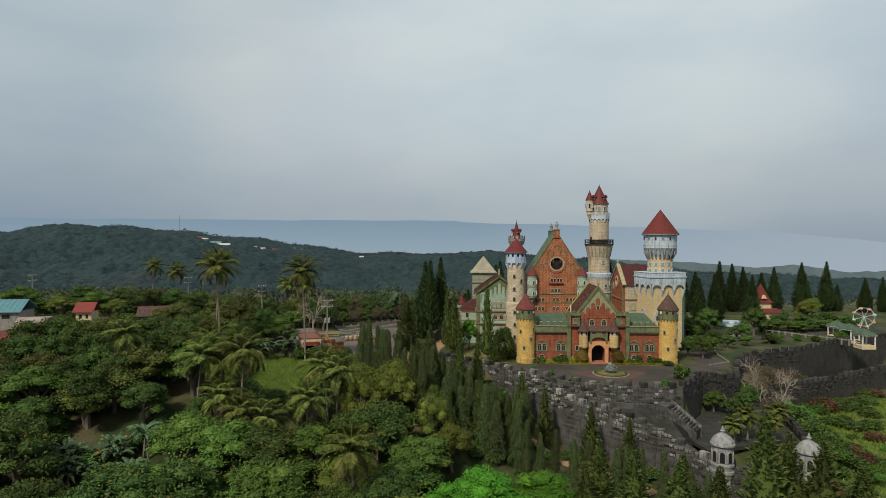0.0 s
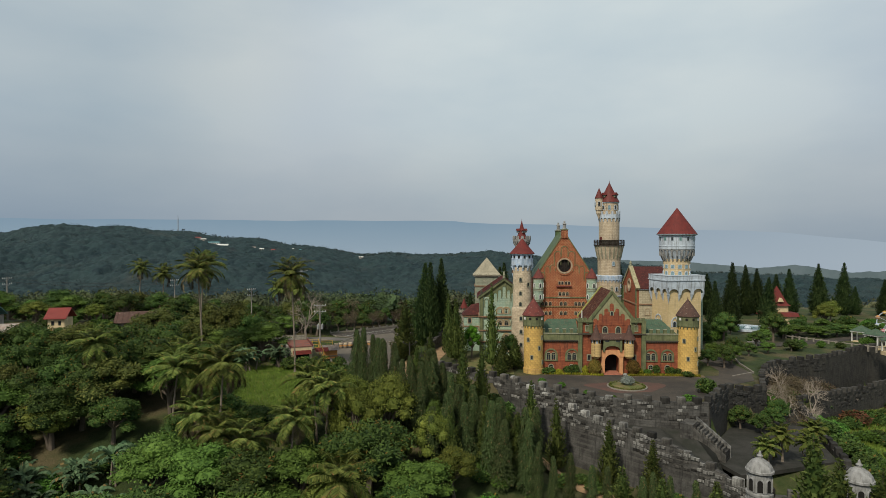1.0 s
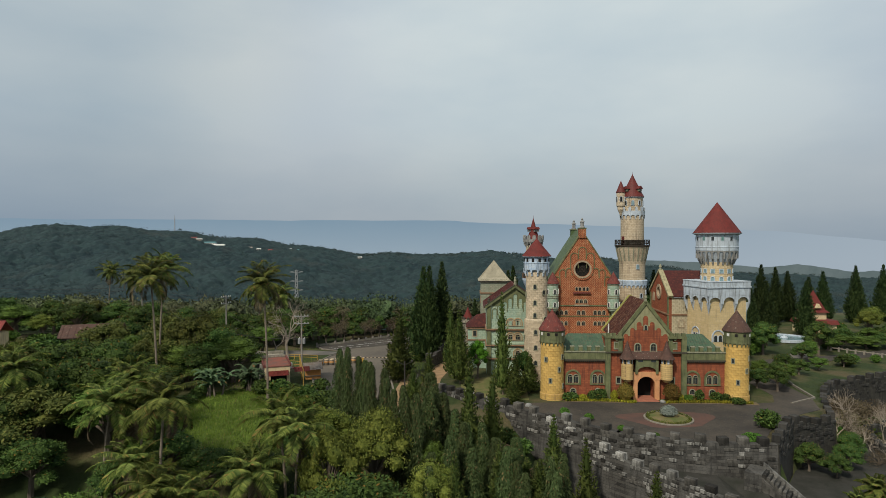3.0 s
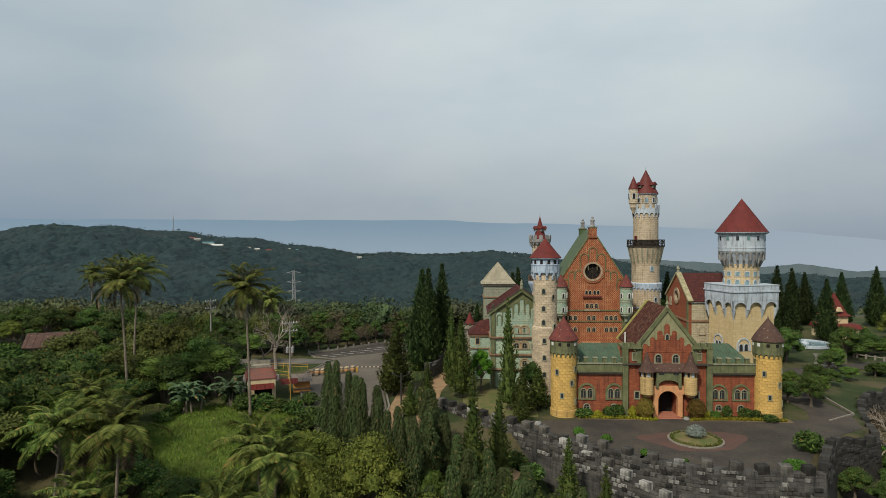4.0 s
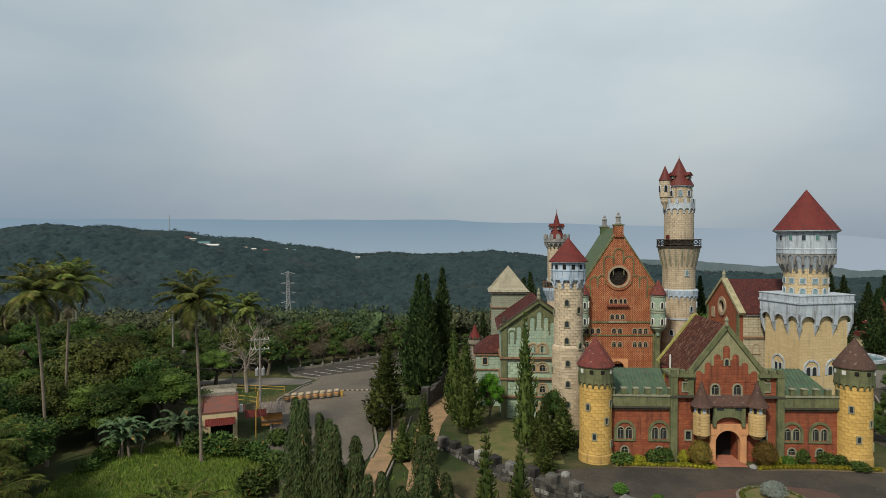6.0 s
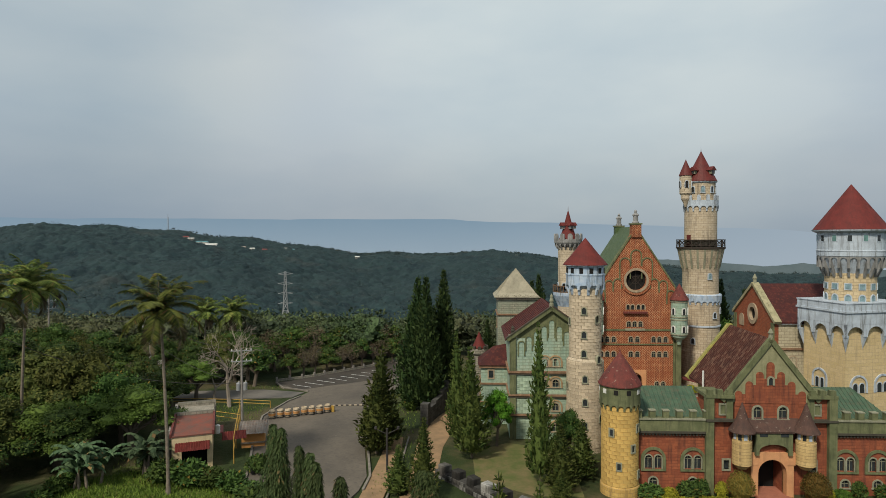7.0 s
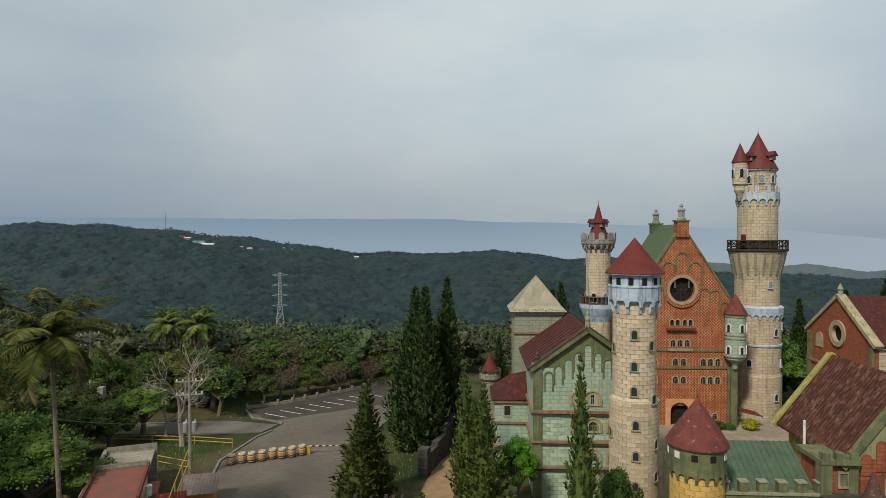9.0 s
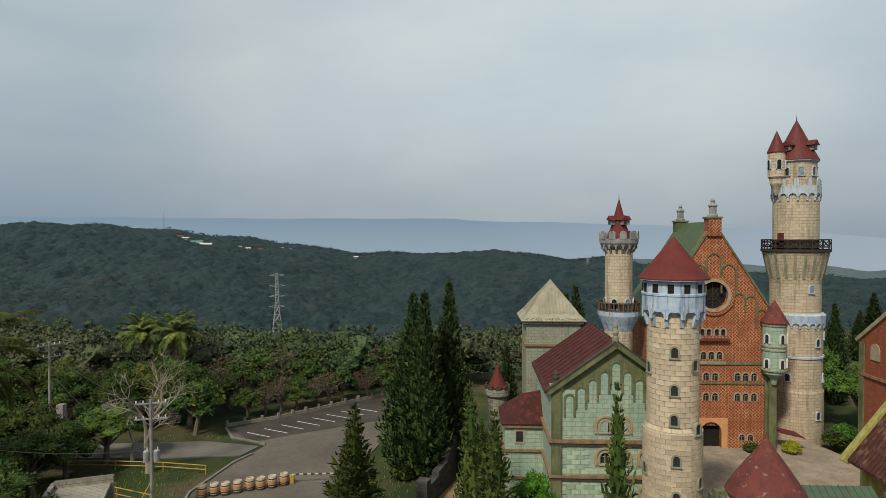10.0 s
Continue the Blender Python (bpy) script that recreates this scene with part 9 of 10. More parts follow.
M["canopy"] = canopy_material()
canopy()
far_woods("valley_woods", 4, len(valley_spots), valley_spots, (8.5, 14), 600, "dense green woodland below the car park", "leaf_valley", 0.072, 8, 1.5)
far_woods("far_woods", 1, 2500, lambda g: in_fan(g, 318, 660), (8, 15), 80, "dense green woodland filling the valley", "leaf_valley", 0.085, 4, 1.0)
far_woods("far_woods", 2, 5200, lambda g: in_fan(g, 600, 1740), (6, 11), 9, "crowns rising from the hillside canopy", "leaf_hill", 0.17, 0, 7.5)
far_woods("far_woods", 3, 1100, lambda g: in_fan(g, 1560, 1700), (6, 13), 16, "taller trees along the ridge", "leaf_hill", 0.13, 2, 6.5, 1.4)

# ---- entrance side: guard hut, poles, drums, barrier ----
def rod(bm, a, b, r, seg=6):
    a, b = Vector(a), Vector(b)
    d = b - a
    m = Matrix.Translation(a) @ d.to_track_quat("Z", "Y").to_matrix().to_4x4()
    lo = [bm.verts.new(m @ Vector((r * math.cos(2 * math.pi * k / seg), r * math.sin(2 * math.pi * k / seg), 0))) for k in range(seg)]
    hi = [bm.verts.new(m @ Vector((r * math.cos(2 * math.pi * k / seg), r * math.sin(2 * math.pi * k / seg), d.length))) for k in range(seg)]
    for k in range(seg):
        j = (k + 1) % seg
        bm.faces.new((lo[k], lo[j], hi[j], hi[k]))
    bm.faces.new(lo[::-1])
    bm.faces.new(hi)
    return bm


def ridged(bm, x0, x1, y0, y1, z0, z1, n, h=0.05):
    """A corrugated sheet sloping from (y0, z0) to (y1, z1)."""
    low, top = [], []
    for k in range(2 * n + 1):
        x = x0 + (x1 - x0) * k / (2 * n)
        d = h if k % 2 else 0.0
        low.append(bm.verts.new((x, y0, z0 + d)))
        top.append(bm.verts.new((x, y1, z1 + d)))
    for k in range(2 * n):
        bm.faces.new((low[k], low[k + 1], top[k + 1], top[k]))
    ret = bmesh.ops.solidify(bm, geom=bm.faces[:], thickness=0.03)
    return bm


hut = thing("guard_hut", pose(-31.4, 144.6, 0, 0, 0, 20), "cream guard hut with red-stained flat roof and red awning", "hut")
part("wall", wall(B(), -2.3, 2.3, 1.2, 6.0, 0.2, [(-1.2, 1.7, 1.2, 4.3)]), "cream_wall", hut)
part("wall", box(B(), -2.3, -2.1, 0.2, 9.0, 1.2, 6.0), "concrete", hut)
part("wall", box(B(), 2.1, 2.3, 0.2, 9.0, 1.2, 6.0), "cream_wall", hut)
part("interior", box(B(), -2.1, 2.1, 2.2, 2.4, 1.2, 5.8), "dark", hut)
part("roof_slab", box(B(), -2.4, 2.4, -0.1, 9.0, 5.95, 6.1), "roof_slab", hut)
part("parapet", box(B(), -2.55, -2.3, -0.1, 9.2, 5.9, 6.4), "roof_old_red", hut)
part("parapet", box(B(), 2.3, 2.55, -0.1, 9.2, 5.9, 6.4), "roof_old_red", hut)
part("parapet", box(B(), -2.55, 2.55, 8.9, 9.3, 5.9, 6.5), "stone_grey", hut)
part("rear_roof", box(B(), -2.4, 2.4, 9.3, 16.0, 5.2, 5.5), "stone_grey", hut)
part("rear_wall", box(B(), -2.6, 2.6, 15.8, 16.4, 1.2, 6.1), "stone_grey", hut)
part("side_wall", box(B(), -2.9, -2.5, 3.0, 16.4, 1.2, 5.9), "concrete", hut)
part("awning", ridged(B(), -1.9, 2.0, -1.3, 0.05, 4.5, 5.2, 14), "red_sheet", hut, "corrugated red awning")
part("side_awning", ridged(B(), 3.4, 6.4, 2.3, 3.6, 4.2, 4.9, 10), "red_sheet", hut)["label"] = "small red side awning"
side = part("side_roof", box(B(), 2.6, 3.6, 5.2, 8.6, 4.3, 4.4), "red_sheet", hut)
part("tank", lathe(B(), [(0.3, 4.6), (0.32, 5.6), (0.1, 5.75), (0, 5.75)], 12, 2.9, 4.4), "white", hut, "small white tank")

shack = thing("tin_shack", pose(-26.7, 153.6, 0, 0, 0, 14), "small yellow shack under a rusty tin roof", "shack")
part("roof", ridged(B(), -1.9, 1.9, -2.2, 2.0, 3.9, 4.5, 10), "tin", shack)
part("wall", box(B(), -1.5, 1.5, -1.3, 1.5, 1.5, 3.9), "orange_paint", shack)
part("counter", box(B(), -1.6, 1.6, -1.5, -1.25, 2.4, 2.6), "bark", shack)


def yellow_rail(pts, z0, z1, label):
    t = thing("pipe_rail", pose(0, 0, 0), label, "railing", "yellow pipe rails")
    for a, b in zip(pts, pts[1:]):
        for z in (z0 + (z1 - z0) * 0.5, z1):
            part("pipe", rod(B(), (*a, z), (*b, z), 0.06), "yellow_paint", t)
    for p in pts:
        part("post", rod(B(), (*p, z0 - 0.4), (*p, z1), 0.07), "yellow_paint", t)


yellow_rail([(-27.0, 146.5), (-28.6, 152.0), (-30.0, 157.0), (-31.2, 161.5)], 2.0, 5.0, "tall yellow pipe railing beside the hut")
yellow_rail([(-31.2, 162.0), (-36.0, 164.0), (-40.5, 165.5)], 2.0, 3.4, "yellow pipe railing behind the hut")
yellow_rail([(-29.5, 171.5), (-35.0, 172.5), (-41.0, 173.0), (-47.0, 173.2)], 1.9, 2.9, "faded yellow pipe railing along the lane")


def power_pole(x, y, top, transformers, label, turn=15):
    z = height(x, y)
    t = thing("power_pole", pose(x, y, 0, 0, 0, turn), label, "utility pole", "power poles")
    part("pole", lathe(B(), [(0.22, z - 0.5), (0.13, top), (0.0, top)], 10), "concrete", t)
    for dz in (0.35, 1.9):
        part("crossarm", box(B(), -1.5, 1.5, -0.07, 0.07, top - dz - 0.12, top - dz), "steel", t)
        for k in (-1.35, -0.7, 0.7, 1.35):
            part("insulator", lathe(B(), [(0.03, top - dz), (0.09, top - dz + 0.08), (0.05, top - dz + 0.16), (0.08, top - dz + 0.22), (0, top - dz + 0.28)], 8, k, 0), "white", t)
        part("brace", rod(B(), (-0.9, 0.08, top - dz - 0.1), (0, 0.1, top - dz - 0.8), 0.025), "steel", t)
        part("brace", rod(B(), (0.9, 0.08, top - dz - 0.1), (0, 0.1, top - dz - 0.8), 0.025), "steel", t)
    for k in range(transformers):
        sx = (-0.48, 0.48)[k]
        tr = part("transformer", lathe(B(), [(0.1, top - 6.3), (0.3, top - 6.25), (0.3, top - 5.2), (0.2, top - 5.1), (0, top - 5.1)], 14, sx, 0.0), "steel", t, "grey drum transformer")
        part("bushing", lathe(B(), [(0.05, top - 5.1), (0.07, top - 4.95), (0.03, top - 4.8), (0, top - 4.8)], 8, sx + 0.1, 0), "white", tr)


power_pole(-30.5, 160.3, 13.8, 2, "concrete power pole with two drum transformers")
power_pole(-53.7, 180.5, 16.0, 0, "concrete power pole with insulated crossarms", 60)
power_pole(-82.0, 196.0, 17.5, 0, "concrete power pole with insulated crossarms", 60)
power_pole(-118.0, 175.0, 19.5, 0, "concrete power pole with insulated crossarms", 80)
stub = thing("concrete_post", pose(-51.1, 178.8, 0), "thick bare concrete post beside the lane", "post")
part("post", box(B(), -0.42, 0.42, -0.42, 0.42, 1.0, 8.2), "concrete", stub)


def cable(a, b, sag, r=0.035):
    v, f = [], []
    n = 14
    pts = [Vector(a).lerp(Vector(b), k / n) - Vector((0, 0, 4 * sag * (k / n) * (1 - k / n))) for k in range(n + 1)]
    tube(v, f, pts, [r] * (n + 1), 4)
    tagged(part("power_cable", raw(v, f), "black_paint", None), "thin black overhead power cable", "cable", "overhead cables")


cable((-31.4, 160.0, 13.5), (-54.2, 180.0, 15.7), 0.8)
cable((-30.6, 160.3, 8.6), (-53.1, 181.0, 11.0), 1.0)
cable((-30.2, 161.0, 8.6), (-58.0, 150.0, 17.0), 2.2, 0.045)
for dz in (0.0, 0.9):
    cable((-53.7, 180.5, 15.7 - dz), (-82.0, 196.0, 17.2 - dz), 1.0)
    cable((-82.0, 196.0, 17.2 - dz), (-118.0, 175.0, 19.2 - dz), 1.2)
    cable((-118.0, 175.0, 19.2 - dz), (-190.0, 165.0, 24.0 - dz), 1.5)


drum = thing("barrel", pose(-27.4, 165.0, PLAZA + 0.02), "orange and cream barrel with black bands on the road edge", "barrel", "barrels along the road")
part("body", lathe(B(), [(0.44, 0.0), (0.50, 0.25), (0.53, 0.65), (0.50, 1.05), (0.44, 1.3), (0.36, 1.3), (0.36, 1.2), (0.0, 1.2)], 18), "barrel_cream", drum)
for z0, z1, mt in ((0.06, 0.2, "black_paint"), (0.30, 0.42, "black_paint"), (0.5, 0.84, "orange_paint"), (0.98, 1.08, "black_paint")):
    r = 0.545 if z0 > 0.4 and z0 < 0.9 else 0.52
    part("band", lathe(B(), [(r - 0.06, z0), (r, z0), (r + (0.005 if z0 < 0.9 else -0.02), z1), (r - 0.06, z1)], 18), mt, drum)
for k in range(1, 8):
    f = k / 7
    copy_thing(drum, pose(-27.4 + 8.0 * f, 165.0 + 3.2 * f + 0.15 * math.sin(k * 2), PLAZA + 0.02, 0, 0, 40 * k))

gate = thing("boom_barrier", pose(-18.6, 168.6, PLAZA), "black and yellow striped road barrier on a low stand", "barrier")
part("stand", box(B(), -0.25, 0.25, -0.2, 0.2, 0, 1.0), "yellow_paint", gate)
for k in range(18):
    part("stripe", rod(B(), (k * 0.42, k * 0.06, 1.05 - 0.012 * k), ((k + 1) * 0.42, (k + 1) * 0.06, 1.05 - 0.012 * (k + 1)), 0.09, 8), "black_paint" if k % 2 else "barrel_cream", gate)
part("rest", box(B(), 7.3, 7.5, 0.35, 0.55, 0, 0.95), "yellow_paint", gate)


def kerb_line(pts, z, label, w=0.28, h=0.2, mat_="kerb"):
    t = thing("kerb", pose(0, 0, 0), label, "kerb", "kerbs", "structure")
    for (x0, y0), (x1, y1) in zip(pts, pts[1:]):
        L = math.hypot(x1 - x0, y1 - y0)
        n = max(1, int(L / 1.6))
        a = math.degrees(math.atan2(y1 - y0, x1 - x0))
        for k in range(n):
            f = k / n
            m = pose(x0 + (x1 - x0) * f, y0 + (y1 - y0) * f, z, 0, 0, a)
            part("kerb_stone", box(B(), 0.02, L / n - 0.02, -w / 2, w / 2, -0.25, h), mat_, t, at=m)


kerb_line([(-9.7, 138), (-9.4, 142), (-10.6, 150), (-11.8, 158), (-12.4, 168)], PLAZA, "pale concrete kerb beside the road")
kerb_line([(-23.2, 138), (-24.6, 145), (-27.2, 155), (-29.2, 166), (-27.4, 175), (-26.0, 178)], PLAZA, "pale concrete kerb beside the road")
kerb_line([(-25.4, 181.6), (-27.6, 182.8), (-30.8, 184.3), (-33.2, 188.4)], PLAZA, "pale concrete kerb round the car park corner")
kerb_line([(-7.8, 126), (-6.9, 136), (-6.0, 146), (-5.6, 156)], PLAZA, "pale kerb beside the sandy verge", 0.2, 0.12)
kerb_line([(58.5, 133.5), (64.5, 137), (66.0, 146), (69.0, 156), (75.0, 167)], PLAZA, "pale kerb beside the garden drive")

# parking bays and the low wall behind them
bays = thing("parking_lines", pose(0, 0, 0), "faded white painted parking bay lines", "road marking", kind="structure")
for k in range(8):
    x, y = -25.6 + 1.95 * k, 184.6 + 1.75 * k
    d = Vector((-3.6, 1.9, 0)).normalized()
    bm = B()
    n = Vector((-d.y, d.x, 0)) * 0.08
    a, b = Vector((x, y, PLAZA + 0.037)), Vector((x, y, PLAZA + 0.037)) + d * 4.4
    quad(bm, a - n, a + n, b + n, b - n)
    part("line", bm, "white", bays)
lw = thing("low_wall", pose(0, 0, 0), "low stained concrete wall with posts behind the car park", "wall")
pts = [(-33.5, 189.5), (-27.0, 193.6), (-20.0, 200.0), (-12.0, 207.2), (-3.0, 206.0)]
for (x0, y0), (x1, y1) in zip(pts, pts[1:]):
    L = math.hypot(x1 - x0, y1 - y0)
    a = math.degrees(math.atan2(y1 - y0, x1 - x0))
    n = max(1, int(L / 2.2))
    for k in range(n):
        m = pose(x0 + (x1 - x0) * k / n, y0 + (y1 - y0) * k / n, 0, 0, 0, a)
        part("panel", box(B(), 0.3, L / n, -0.1, 0.1, 1.0, 2.3), "stone_grey", lw, at=m)
        part("post", box(B(), -0.02, 0.32, -0.18, 0.18, 1.0, 2.7), "concrete", lw, at=m)


# ---- pylons, far buildings ----
def pylon(x, y, z0, z1, half, label, name="pylon"):
    t = thing(name, pose(x, y, 0, 0, 0, 20), label, "pylon", "transmission pylons")
    def w(z):
        f = (z - z0) / (z1 - z0)
        return half * (0.86 - 1.1 * f) if f < 0.55 else half * (0.255 - 0.13 * (f - 0.55) / 0.45)
    r = 0.0085 * (z1 - z0) / 3.2
    zs = [z0 + (z1 - z0) * k / 9 for k in range(10)]
    for sx in (-1, 1):
        for sy in (-1, 1):
            lv_, lf_ = [], []
            tube(lv_, lf_, [Vector((sx * w(z), sy * w(z), z)) for z in zs], [r * 1.4] * len(zs), 4)
            part("leg", raw(lv_, lf_), "steel", t)
    for a, b in zip(zs, zs[1:]):
        bm = B()
        for s in (-1, 1):
            rod(bm, (-w(a), s * w(a), a), (w(b), s * w(b), b), r, 4)
            rod(bm, (w(a), s * w(a), a), (-w(b), s * w(b), b), r, 4)
            rod(bm, (s * w(a), -w(a), a), (s * w(b), w(b), b), r, 4)
            rod(bm, (s * w(a), w(a), a), (s * w(b), -w(b), b), r, 4)
            rod(bm, (-w(b), s * w(b), b), (w(b), s * w(b), b), r, 4)
        part("lattice", bm, "steel", t)
    for f in (0.55, 0.69, 0.83, 0.97):
        z = z0 + (z1 - z0) * f
        bm = B()
        span = half * 1.05
        for s in (-1, 1):
            rod(bm, (0, 0, z + 0.02 * (z1 - z0)), (s * span, 0, z), r * 1.2, 4)
            rod(bm, (0, 0, z - 0.015 * (z1 - z0)), (s * span, 0, z), r * 1.2, 4)
        part("crossarm", bm, "steel", t)


pylon(-131.0, 573.0, height(-131, 573) + 2, 1.5, 5.6, "grey steel lattice transmission pylon in the valley")
pylon(262.0, 1215.0, height(262, 1215), -6.0, 6.5, "grey steel lattice transmission pylon in the valley")


def far_house(x, y, w, d, h, roof, wall_mat, label, turn=0):
    z = height(x, y) + 8
    t = thing("far_house", pose(x, y, z, 0, 0, turn), label, "house", "houses on the ridge")
    part("wall", box(B(), -w / 2, w / 2, -d / 2, d / 2, -12, h), wall_mat, t)
    part("roof", prism(B(), [(-d / 2 - 0.5, h), (d / 2 + 0.5, h), (0, h + d * 0.22)], -w / 2 - 0.5, w / 2 + 0.5, pose(0, 0, 0, 0, 0, 90)), roof, t)
    for k in range(max(2, int(w / 4))):
        xx = -w / 2 + w * (k + 0.5) / max(2, int(w / 4))
        part("window", box(B(), xx - 0.8, xx + 0.8, -d / 2 - 0.06, -d / 2, h * 0.35, h * 0.75), "glass", t)


far_house(-433, 1190, 34, 10, 4.5, "white", "white", "long white building on the wooded slope", 4)
far_house(-452, 1212, 22, 10, 5, "teal_roof", "white", "long building with pale blue roof on the slope", 4)
for x, y, w, mt in ((-365, 1180, 9, "tin"), (-350, 1186, 8, "white"), (-330, 1196, 8, "red_sheet"), (-480, 1230, 12, "white"), (-492, 1236, 10, "red_sheet"), (-311, 1265, 7, "white"), (-300, 1280, 9, "teal_roof"), (-270, 1270, 8, "white"), (160, 1430, 9, "tin"), (-167, 1250, 8, "white")):
    far_house(x, y, w, 7, 3.6, mt, "concrete", "small pale house on the wooded slope", x % 30)
mast = thing("radio_mast", pose(-708, 1640, 0), "slim dark radio mast on the ridge", "mast")
part("mast", rod(B(), (0, 0, 30), (0, 0, 82), 1.1, 6), "steel", mast)
part("antenna", rod(B(), (0, 0, 82), (0, 0, 90), 0.5, 5), "steel", mast)


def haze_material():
    m = bpy.data.materials.new("painted_haze_distance")
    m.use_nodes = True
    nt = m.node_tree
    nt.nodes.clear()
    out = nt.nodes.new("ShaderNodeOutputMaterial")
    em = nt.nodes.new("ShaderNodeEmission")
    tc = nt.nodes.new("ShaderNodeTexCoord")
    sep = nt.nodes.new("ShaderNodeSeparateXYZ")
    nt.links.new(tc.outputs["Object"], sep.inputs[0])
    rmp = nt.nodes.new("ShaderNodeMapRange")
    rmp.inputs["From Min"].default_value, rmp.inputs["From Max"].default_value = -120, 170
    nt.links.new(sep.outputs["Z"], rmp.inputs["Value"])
    # emission colour carries the distance haze, paler at the foot and to the right
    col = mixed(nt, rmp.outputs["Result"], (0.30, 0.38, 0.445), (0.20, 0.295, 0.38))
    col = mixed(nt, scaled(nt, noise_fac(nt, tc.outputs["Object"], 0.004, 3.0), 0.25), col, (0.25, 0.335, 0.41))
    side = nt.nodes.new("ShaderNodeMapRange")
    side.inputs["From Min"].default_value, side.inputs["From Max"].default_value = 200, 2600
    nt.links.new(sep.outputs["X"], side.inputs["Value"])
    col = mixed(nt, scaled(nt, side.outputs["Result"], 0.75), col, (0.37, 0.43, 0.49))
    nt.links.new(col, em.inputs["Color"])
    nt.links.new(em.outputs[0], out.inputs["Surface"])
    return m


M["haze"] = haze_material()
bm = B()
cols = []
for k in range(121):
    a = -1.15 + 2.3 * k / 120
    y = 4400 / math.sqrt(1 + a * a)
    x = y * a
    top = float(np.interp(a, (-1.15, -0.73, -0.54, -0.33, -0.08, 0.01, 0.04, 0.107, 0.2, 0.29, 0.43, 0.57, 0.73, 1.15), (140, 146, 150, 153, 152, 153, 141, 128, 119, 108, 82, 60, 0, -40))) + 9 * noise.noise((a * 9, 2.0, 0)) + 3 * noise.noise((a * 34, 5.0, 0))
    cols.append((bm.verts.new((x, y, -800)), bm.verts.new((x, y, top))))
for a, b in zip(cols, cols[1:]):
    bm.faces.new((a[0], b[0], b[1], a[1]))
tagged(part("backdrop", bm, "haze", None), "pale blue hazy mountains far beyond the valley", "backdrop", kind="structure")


# a nearer ridge in front of them, its haze painted as a glowing colour
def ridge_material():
    m = bpy.data.materials.new("painted_haze_ridge")
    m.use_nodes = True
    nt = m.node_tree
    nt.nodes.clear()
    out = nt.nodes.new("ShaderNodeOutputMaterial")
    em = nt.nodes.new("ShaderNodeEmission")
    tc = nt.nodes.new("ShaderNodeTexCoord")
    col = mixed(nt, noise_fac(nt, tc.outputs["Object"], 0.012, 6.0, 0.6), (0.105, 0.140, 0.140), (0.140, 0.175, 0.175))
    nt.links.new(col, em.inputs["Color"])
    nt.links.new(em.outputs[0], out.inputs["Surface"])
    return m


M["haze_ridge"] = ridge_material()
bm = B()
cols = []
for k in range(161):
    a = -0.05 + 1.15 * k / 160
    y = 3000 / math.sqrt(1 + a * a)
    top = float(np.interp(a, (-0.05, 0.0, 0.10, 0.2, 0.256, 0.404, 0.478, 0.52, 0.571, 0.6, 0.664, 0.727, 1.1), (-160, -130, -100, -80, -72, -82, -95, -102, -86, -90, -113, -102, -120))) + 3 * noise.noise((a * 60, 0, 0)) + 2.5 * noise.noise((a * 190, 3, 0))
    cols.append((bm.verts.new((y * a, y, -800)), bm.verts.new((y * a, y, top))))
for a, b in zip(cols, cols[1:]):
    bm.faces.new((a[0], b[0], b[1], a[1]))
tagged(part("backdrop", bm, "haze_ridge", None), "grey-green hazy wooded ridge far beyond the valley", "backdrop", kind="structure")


# ---- village houses among the trees ----
def village_house(x, y, w, d, eave, ridge, roof, wall_mat, label, turn=0, ribs=10):
    z = height(x, y)
    t = thing("village_house", pose(x, y, 0, 0, 0, turn), label, "house", "village houses")
    part("wall", wall(B(), -w / 2, w / 2, z - 1, eave, 0.2, [(-w * 0.3, -w * 0.1, eave - 1.6, eave - 0.6), (w * 0.12, w * 0.3, eave - 1.6, eave - 0.6)], y=-d / 2), wall_mat, t)
    part("wall", box(B(), -w / 2, w / 2, -d / 2 + 0.2, d / 2, z - 1, eave - 0.1), wall_mat, t)
    for a, b in ((-w * 0.3, -w * 0.1), (w * 0.12, w * 0.3)):
        part("window", box(B(), a, b, -d / 2 + 0.1, -d / 2 + 0.14, eave - 1.6, eave - 0.6), "glass", t)
    o = 0.6
    r = part("roof", prism(prism(B(), [(-d / 2 - o, eave - 0.15), (0, ridge - 0.05), (0, ridge + 0.1), (-d / 2 - o, eave)], -w / 2 - o, w / 2 + o, pose(0, 0, 0, 0, 0, 90)), [(0, ridge - 0.05), (d / 2 + o, eave - 0.15), (d / 2 + o, eave), (0, ridge + 0.1)], -w / 2 - o, w / 2 + o, pose(0, 0, 0, 0, 0, 90)), roof, t)
    for k in range(ribs):
        xx = -w / 2 - o + (w + 2 * o) * (k + 0.5) / ribs
        part("rib", rod(B(), (xx, -d / 2 - o, eave + 0.02), (xx, 0, ridge + 0.12), 0.05, 4), roof, r)


village_house(-101.5, 141.0, 9, 8, 13.2, 15.6, "teal_roof", "concrete", "grey house with teal sheet roof among trees", 12)
village_house(-84.5, 144.5, 3.4, 4.0, 12.6, 14.6, "red_sheet", "cream_wall", "small house with bright red sheet roof", 8)
village_house(-91.0, 138.0, 8, 5, 10.8, 12.0, "tin", "concrete", "shed with patched rusty tin roof", 14)
village_house(-96.0, 130.0, 12, 6, 8.6, 10.0, "roof_old_red", "concrete", "long shed with faded red roof", 14)
village_house(-70.5, 153.0, 10, 6.0, 10.8, 12.8, "roof_brown", "concrete", "long house with dull brown roof", 18)
village_house(-70.0, 97.5, 3.0, 2.6, -1.5, -0.8, "tin", "bark", "tiny tin-roofed hut among banana plants", -10, 5)

